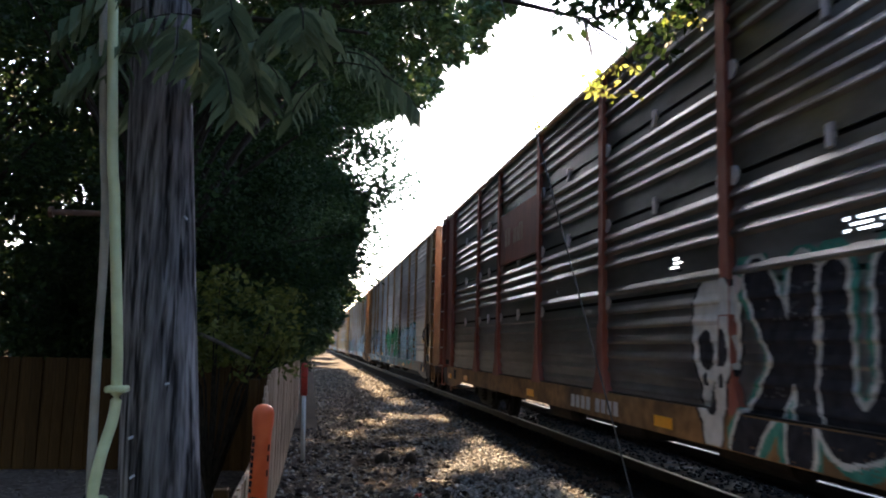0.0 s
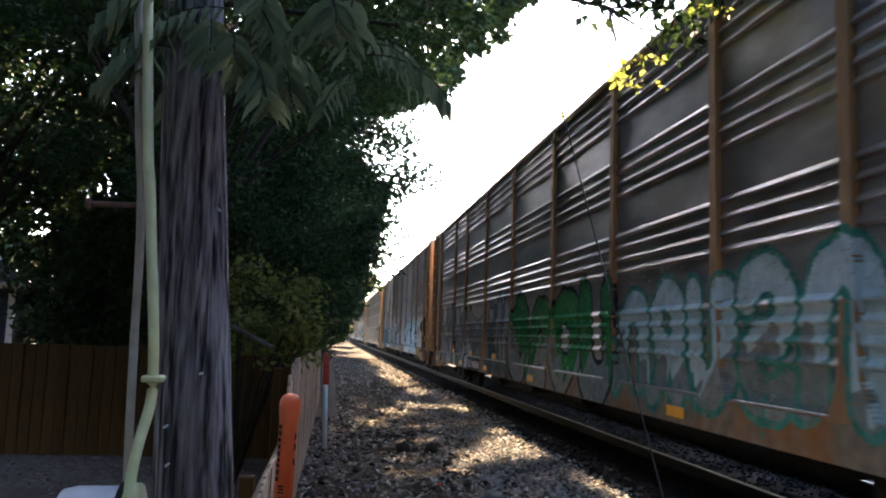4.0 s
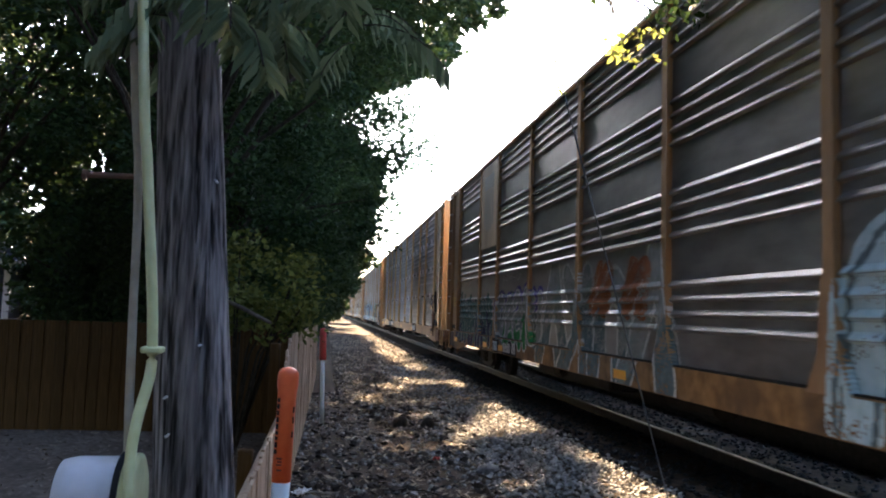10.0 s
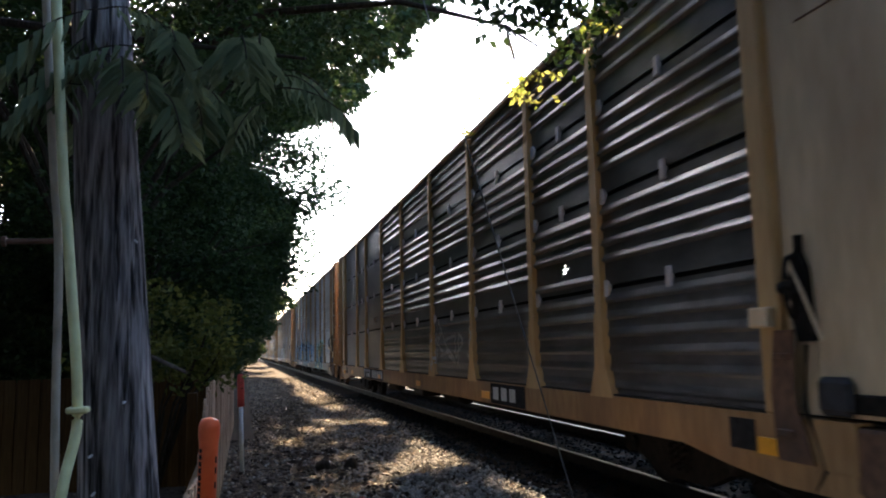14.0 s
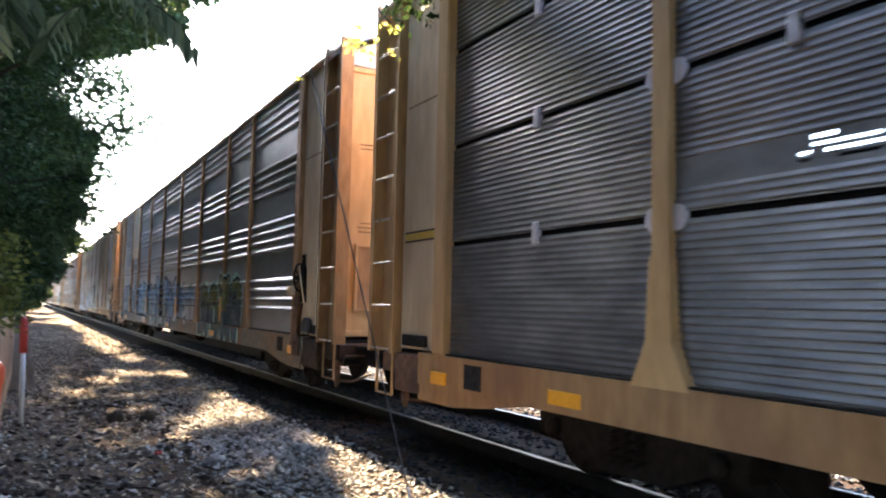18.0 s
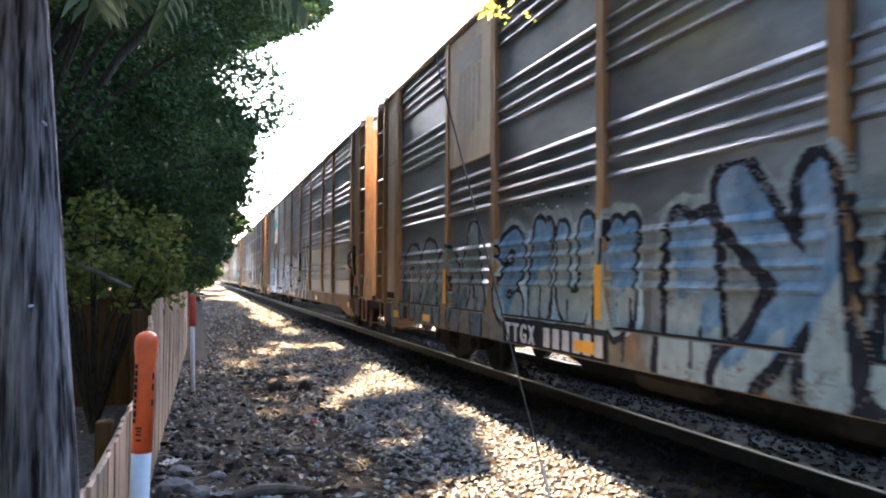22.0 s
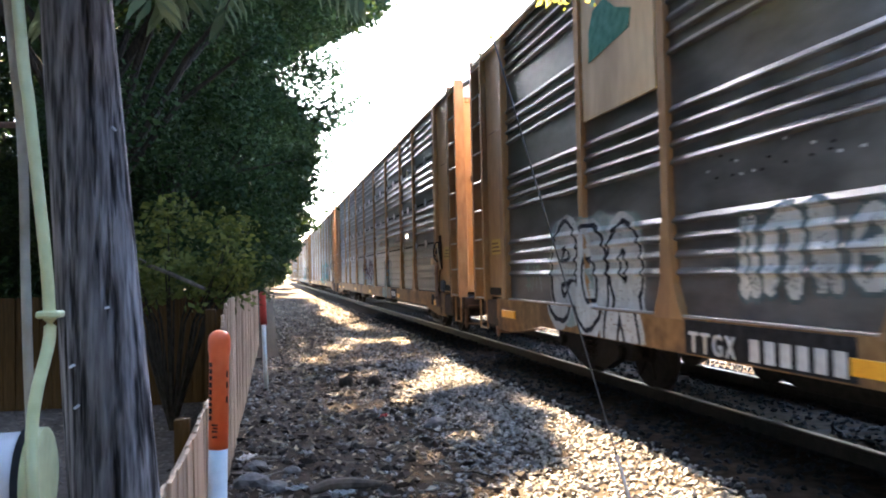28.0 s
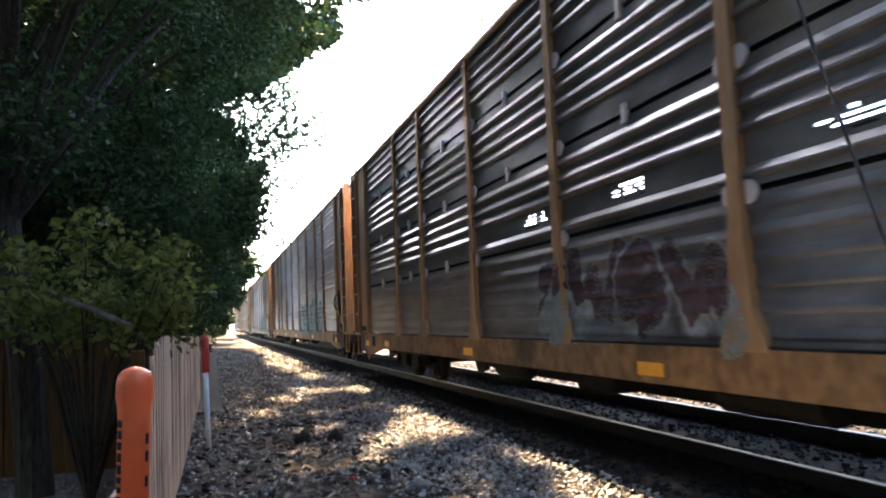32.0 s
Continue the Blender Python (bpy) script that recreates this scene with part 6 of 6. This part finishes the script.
PAINT_MAROON = mat("maroon spray paint", (0.05, 0.033, 0.038), (0.10, 0.068, 0.073), 0.85, 0, 9, 1.5, bump=0.02, spec=0.1)
PAINT_BLACK = mat("black spray paint", (0.012, 0.013, 0.018), (0.035, 0.036, 0.045), 0.85, 0, 9, 1.5, bump=0.02, spec=0.1)
PAINT_NAVY = mat("dark navy spray paint", (0.02, 0.025, 0.06), (0.05, 0.055, 0.11), 0.85, 0, 9, 1.5, bump=0.02, spec=0.1)
PAINT_RUSTY = mat("burnt orange spray paint", (0.16, 0.06, 0.025), (0.26, 0.11, 0.05), 0.85, 0, 9, 1.5, bump=0.02, spec=0.1)
PAINT_CREAM = mat("cream spray paint", (0.48, 0.43, 0.32), (0.62, 0.57, 0.45), 0.85, 0, 9, 1.5, bump=0.02, spec=0.1, stain_colour=(0.36, 0.30, 0.2), amount=0.5)
PAINT_SLATE = mat("slate spray paint", (0.08, 0.11, 0.12), (0.16, 0.20, 0.21), 0.85, 0, 9, 1.5, bump=0.02, spec=0.1)
PAINT_OLIVE = mat("olive spray paint", (0.13, 0.15, 0.06), (0.24, 0.26, 0.13), 0.85, 0, 9, 1.5, bump=0.02, spec=0.1)
CAR_ROWS = [
    (-1, "B", "autorack car with oxide red posts and dark grey slatted panels", M_RED, M_RED, M_SILL, M_PANEL_DARK, 99, {2: (0.3, 0.75), 3: (0.2, 0.5), 4: (0.3, 0.4), 5: (0.6, 0.72)}),
    (0, "A", "autorack car with ribbed grey panels, tan ends and faded green graffiti", M_TAN, M_GOLD, M_SILL_GREY, M_PANEL, 99),
    (1, "A", "autorack car with ribbed grey panels and pale blue graffiti", M_TAN, M_GOLD, M_SILL, M_PANEL_WORN, 99),
    (2, "B", "autorack car with dark slatted panels and flared tan posts", M_GOLD_PALE, M_GOLD, M_TAN, M_PANEL_DARK, 6, {6: (0.3, 0.6), 7: (0.2, 0.5), 1: (0.45, 0.55)}),
    (3, "A", "autorack car with ribbed blue-grey panels and blue graffiti", M_TAN, M_GOLD_PALE, M_SILL_GREY, M_PANEL_BLUE, 99),
    (4, "A", "autorack car with ribbed grey panels and white graffiti", M_TAN, M_GOLD, M_SILL, M_PANEL_DARK, 99),
    (5, "B", "autorack car with slatted blue-grey panels and maroon graffiti", M_TAN, M_GOLD, M_SILL, M_PANEL_DARK, 99, {1: (0.55, 0.85), 2: (0.1, 0.6), 3: (0.15, 0.75), 4: (0.4, 0.62), 5: (0.1, 0.35)}),
    (6, "A", "autorack car with ribbed grey panels and tan posts", M_TAN, M_GOLD, M_SILL, M_PANEL, 99),
    (7, "A", "autorack car with ribbed grey panels and tan posts", M_TAN, M_GOLD, M_SILL_GREY, M_PANEL, 99),
    (8, "B", "autorack car with slatted grey panels and tan posts", M_TAN, M_GOLD, M_SILL, M_PANEL_DARK, 99),
    (9, "A", "autorack car with ribbed grey panels and tan posts", M_TAN, M_GOLD, M_SILL, M_PANEL, 99),
]
ROLL = {row[0]: make_car(*row) for row in CAR_ROWS}


def skull(car, u, z):
    """A white skull shape with dark eyes, nose and jaw."""
    step, y0, zb = 0.02, u - HALF - 0.6, SILL_BOTTOM + 0.01
    Y, Z = np.meshgrid(y0 + step * (np.arange(60) + 0.5), zb + step * (np.arange(72) + 0.5))
    c = u - HALF
    head = np.minimum(capsule(Y, Z, (c, z), (c, z + 0.22), 0.43), capsule(Y, Z, (c - 0.02, z - 0.45), (c + 0.02, z - 0.2), 0.27))
    head = np.minimum(head, capsule(Y, Z, (c - 0.05, z - 0.75), (c - 0.02, z - 0.5), 0.17))
    dark = np.minimum(capsule(Y, Z, (c - 0.2, z - 0.08), (c - 0.17, z + 0.02), 0.12), capsule(Y, Z, (c + 0.17, z - 0.1), (c + 0.2, z), 0.13))
    dark = np.minimum(dark, capsule(Y, Z, (c - 0.03, z - 0.52), (c, z - 0.42), 0.09))
    for s in (-0.2, 0.2):
        dark = np.minimum(dark, capsule(Y, Z, (c + s, z - 0.33), (c + s, z - 0.3), 0.045))
    paint_layer(car, "graffiti_fill", "B", (head < 0) & (dark > 0), y0, zb, step, PAINT_WHITE, "white sprayed skull shape")
    paint_layer(car, "graffiti_outline", "B", ((head < 0) & (dark <= 0)) | ((head >= 0) & (head < 0.03)), y0, zb, step, PAINT_BLACK, "black sprayed eyes and outline")


def dress_cars():
    c = ROLL[-1]
    skull(c, 13.1, 1.5)
    graffiti(c, "B", 8.0, 12.55, 0.64, 1.98, PAINT_BLACK, PAINT_WHITE, 5, width=0.022, halo=PAINT_TEAL, wear=0.1, forms=("fork", "cup", "bar", "arch", "bar"), fat=0.24, shear=0.03)
    part("sign_plate", slab(PX - 0.05, PX - 0.02, 18.75 - HALF, 21.25 - HALF, 2.97, 3.93, 0.006), M_RED, c, "faded red sign plate")
    for i, w in enumerate((0.16, 0.16, 0.2, 0.15, 0.08, 0.08)):
        y = 20.85 - HALF - (0, 0.22, 0.62, 0.86, 1.04, 1.18)[i]
        part("faded_mark", slab(PX - 0.054, PX - 0.0495, y - w, y, 3.3, 3.62 - 0.06 * (i in (2, 3)), 0.001), M_RUST_PALE, c, "faded cream painted mark")
    lettering(c, 15.2, 16.9, 0.68, 0.84, 8, patch=False)
    c = ROLL[0]
    graffiti(c, "A", 5.0, 9.9, 0.9, 2.1, PAINT_BLUE, PAINT_TEAL, 7, second=PAINT_GREY, drips=5, forms=("arch", "drop", "cup", "hook", "arch"))
    graffiti(c, "A", 9.95, 15.85, 0.66, 2.15, PAINT_GREEN, PAINT_BLACK, 8, second=PAINT_GREY, width=0.03, wear=0.2, forms=("curl", "hook", "ring", "cup"), fat=0.2)
    graffiti(c, "A", 15.95, 18.4, 0.7, 2.15, PAINT_PALE, PAINT_MAROON, 9, halo=PAINT_GREY, second=PAINT_DUSK, share=0.9, wear=0.35, width=0.026, mass=PAINT_DUSK, forms=("bar", "peak", "peak"), fat=0.15, jitter=0.03)
    graffiti(c, "A", 18.75, 20.45, 0.95, 1.9, PAINT_PALE, PAINT_SLATE, 14, second=PAINT_GREY, drips=4, wear=0.5, width=0.024, mass=PAINT_GREY, forms=("fork", "arch", "bar"), fat=0.16, shear=0.2)
    graffiti(c, "A", 20.6, 26.0, 0.64, 2.15, PAINT_GREY, PAINT_BLACK, 10, second=PAINT_BLUE, wear=0.75, width=0.034, share=0.6, forms=("zig", "fork", "peak", "cross", "fork"), fat=0.15, shear=0.25)
    lettering(c, 19.0, 20.7, 0.68, 0.85, 10, word="TTGX")
    for u in (17.25, 20.2, 23.0):
        piece("reflector", "panel reflector", plate(-0.2, 0.2, 0.97, 1.08), M_REFLEX, c, pose(0.004, u - HALF, 0))
    c = ROLL[1]
    graffiti(c, "A", 4.6, 9.9, 0.66, 2.1, PAINT_BLUE, PAINT_SLATE, 21, halo=PAINT_BLUE, width=0.03, drips=3, wear=0.55, forms=("arch", "drop", "cup", "curl", "hook"), fat=0.22)
    graffiti(c, "A", 17.9, 21.28, 0.86, 1.85, PAINT_GREY, PAINT_WHITE, 22, second=PAINT_GREEN, halo=PAINT_PURPLE, crown=True, mass=PAINT_SLATE, share=0.45, wear=0.25, width=0.018, forms=("ring", "hook", "hook", "drop", "cup"), fat=0.15)
    graffiti(c, "A", 12.6, 17.8, 0.64, 2.0, PAINT_GREY, PAINT_WHITE, 24, second=PAINT_SLATE, wear=0.6, width=0.024, forms=("peak", "fork", "arch", "peak"), fat=0.17, shear=0.05)
    graffiti(c, "A", 13.2, 15.6, 1.55, 2.0, PAINT_RUSTY, PAINT_RUSTY, 25, wear=0.9, width=0.02, forms=("bar", "bar"), fat=0.4)
    graffiti(c, "A", 21.8, 26.1, 0.72, 1.75, PAINT_DUSK, PAINT_PALE, 23, second=PAINT_NAVY, width=0.015, mass=PAINT_DUSK, wear=0.4, forms=("fork", "zig", "hook", "peak", "drop", "cross"), fat=0.15, shear=0.25)
    lettering(c, 20.93, 21.42, 0.67, 0.85, 4, word="TTGX")
    lettering(c, 19.4, 20.46, 0.67, 0.85, 6)
    emblem(c, 21.5, 23.2, 2.9, 4.8, M_CREAM, M_CONDUIT_GREY)
    c = ROLL[2]
    tag_scrawl(c, "B", 10.1, 13.1, 1.0, 2.0, 5, PAINT_WHITE, 6, 0.028)
    lettering(c, 7.66, 9.0, 0.69, 0.865, 3)
    lettering(c, 18.4, 21.6, 0.68, 0.88, 10, word="TTGX")
    c = ROLL[3]
    graffiti(c, "A", 5.9, 9.85, 0.8, 1.8, PAINT_OLIVE, PAINT_BLACK, 31, halo=PAINT_MINT, second=PAINT_SLATE, wear=0.6, width=0.03, forms=("bar", "arch", "fork", "drop"), fat=0.26)
    graffiti(c, "A", 13.6, 17.9, 0.64, 1.95, PAINT_SKY, PAINT_BLACK, 32, second=PAINT_PALE, drips=5, wear=0.45, width=0.05, halo=PAINT_PALE, crown=True, mass=PAINT_GREY, forms=("bar", "fork", "bar", "zig"), fat=0.2)
    graffiti(c, "A", 10.7, 13.4, 0.9, 1.75, PAINT_SKY, PAINT_SLATE, 36, second=PAINT_WHITE, wear=0.7, forms=("hook", "curl", "arch"))
    graffiti(c, "A", 18.0, 21.3, 0.9, 1.9, PAINT_SKY, PAINT_BLACK, 33, second=PAINT_PALE, drips=6, wear=0.35, width=0.03, halo=PAINT_PALE, crown=True, mass=PAINT_BLUE, share=1.2, forms=("hook", "bar", "cup", "bar"), fat=0.19)
    graffiti(c, "A", 21.8, 26.0, 0.7, 1.9, PAINT_GREY, PAINT_BLACK, 34, second=PAINT_SLATE, wear=0.75, width=0.03, forms=("arch", "drop", "arch", "peak"), fat=0.22)
    lettering(c, 18.5, 20.9, 0.66, 0.86, 10, word="TTGX")
    emblem(c, 21.5, 23.2, 2.95, 4.8, M_CREAM, M_CONDUIT_GREY)
    for u in (7.35, 12.85, 18.62, 23.32):
        piece("reflector", "post reflector", plate(-0.055, 0.055, 1.0, 1.5), M_REFLEX, c, pose(-0.006, u - HALF, 0))
    c = ROLL[4]
    graffiti(c, "A", 10.4, 14.9, 0.64, 2.25, PAINT_CREAM, PAINT_BLACK, 41, width=0.06, wear=0.3, forms=("drop", "cross", "peak", "fork"), fat=0.15, shear=0.25)
    graffiti(c, "A", 15.2, 18.6, 0.75, 1.95, PAINT_WHITE, PAINT_BLACK, 42, drips=5, wear=0.3, forms=("peak", "arch", "cup", "bar"), fat=0.2)
    graffiti(c, "A", 18.75, 20.45, 1.15, 1.78, PAINT_WHITE, PAINT_SLATE, 43, wear=0.3, width=0.018, forms=("bar", "arch", "bar", "curl"), fat=0.2)
    graffiti(c, "A", 21.95, 24.4, 0.72, 1.95, PAINT_WHITE, PAINT_BLACK, 44, halo=PAINT_WHITE, width=0.03, wear=0.12, mass=PAINT_PALE, forms=("curl", "ring", "drop"), fat=0.22)
    tag_scrawl(c, "A", 24.9, 25.6, 1.05, 1.5, 3, PAINT_PALE, 46, 0.016)
    lettering(c, 19.1, 21.0, 0.655, 0.82, 10, word="TTGX")
    pl = part("sign_plate", slab(PX - 0.05, PX - 0.02, 21.5 - HALF, 23.2 - HALF, 3.0, 4.75, 0.006), M_CREAM, c, "flat cream sign plate with a worn green shape")
    bm = bmesh.new()
    prism(bm, [(23.0 - HALF, 3.62), (22.0 - HALF, 3.72), (21.95 - HALF, 3.9), (22.3 - HALF, 4.02), (22.55 - HALF, 4.2), (22.85 - HALF, 4.16), (22.98 - HALF, 3.95)], PX - 0.055, PX - 0.0495, "x")
    part("faded_shape", bm, PAINT_TEAL, pl, "worn green painted shape")
    for i, h in enumerate((0.42, 0.55, 0.38, 0.5)):
        y = 22.9 - 0.27 * i - HALF
        part("faded_bar", slab(PX - 0.054, PX - 0.0495, y - 0.1, y, 4.2 + 0.03 * i, 4.2 + h, 0.001), PAINT_MINT, pl, "pale worn painted bar")
    c = ROLL[5]
    graffiti(c, "B", 9.3, 11.0, 0.66, 1.7, PAINT_GREY, PAINT_SLATE, 51, wear=0.5, forms=("bar", "arch"), fat=0.22)
    graffiti(c, "B", 12.9, 16.5, 0.97, 1.75, PAINT_MAROON, PAINT_GREY, 52, second=PAINT_GREY, wear=0.95, width=0.02, forms=("hook", "zig", "curl", "cross"), fat=0.2)
    lettering(c, 8.12, 9.0, 0.71, 0.84, 4)
    for k, s in ((6, 61), (7, 62), (9, 63)):
        graffiti(ROLL[k], "A", 6.0, 12.5, 0.95, 1.9, PAINT_GREY, PAINT_TEAL, s, step=0.05, width=0.05, forms=("arch", "hook", "drop", "bar", "cup", "peak", "curl"))


def vent_holes(car, u0, u1, z0, z1, rows, seed):
    """Rows of small punched holes; light through them is painted as white marks."""
    rng = random.Random(seed)
    for m, shift in ((M_TRIM, 0.0), (M_BLACK, 0.05)):
        bm = bmesh.new()
        for j in range(rows):
            for i in range(9):
                if rng.random() < 0.38:
                    y = u0 + (u1 - u0) * (i + rng.uniform(0, 0.6)) / 9 - HALF + shift
                    z = z0 + (z1 - z0) * j / max(1, rows - 1) + rng.uniform(-0.03, 0.03)
                    box(bm, PX - 0.006, PX + 0.002, y - 0.017, y + 0.017, z - 0.009, z + 0.009)
        tagged(part("perforation", bm, m, car, "small punched vent holes, some painted white for light"), kind="stuff")


dress_cars()
for k, u0, u1, z0, z1 in ((1, 19.4, 20.9, 2.1, 2.24), (3, 18.9, 21.1, 2.1, 2.24), (4, 19.0, 20.9, 2.08, 2.24), (4, 13.0, 14.1, 2.1, 2.24), (0, 8.0, 9.6, 2.12, 2.24)):
    vent_holes(ROLL[k], u0, u1, z0, z1, 3, k)
make_pole()
make_marker()
make_marker_far()
make_house()
make_plants()
make_litter()
make_debris()
make_fences()


def motions():
    # each wheelset rolls on the rail
    turn = [(k / 10, math.degrees((car_y(0, 0) - car_y(k / 10, 0)) / 0.41)) for k in range(321)]
    for w, a in WHEELS:
        walk(w, [(t, pose(0, a, 0.42, g)) for t, g in turn])
    for car in CARS:
        walk(car, [(t, pose(TRACK_X, car_y(t, car["start"]), 0)) for t in range(0, 33, 2)])


motions()
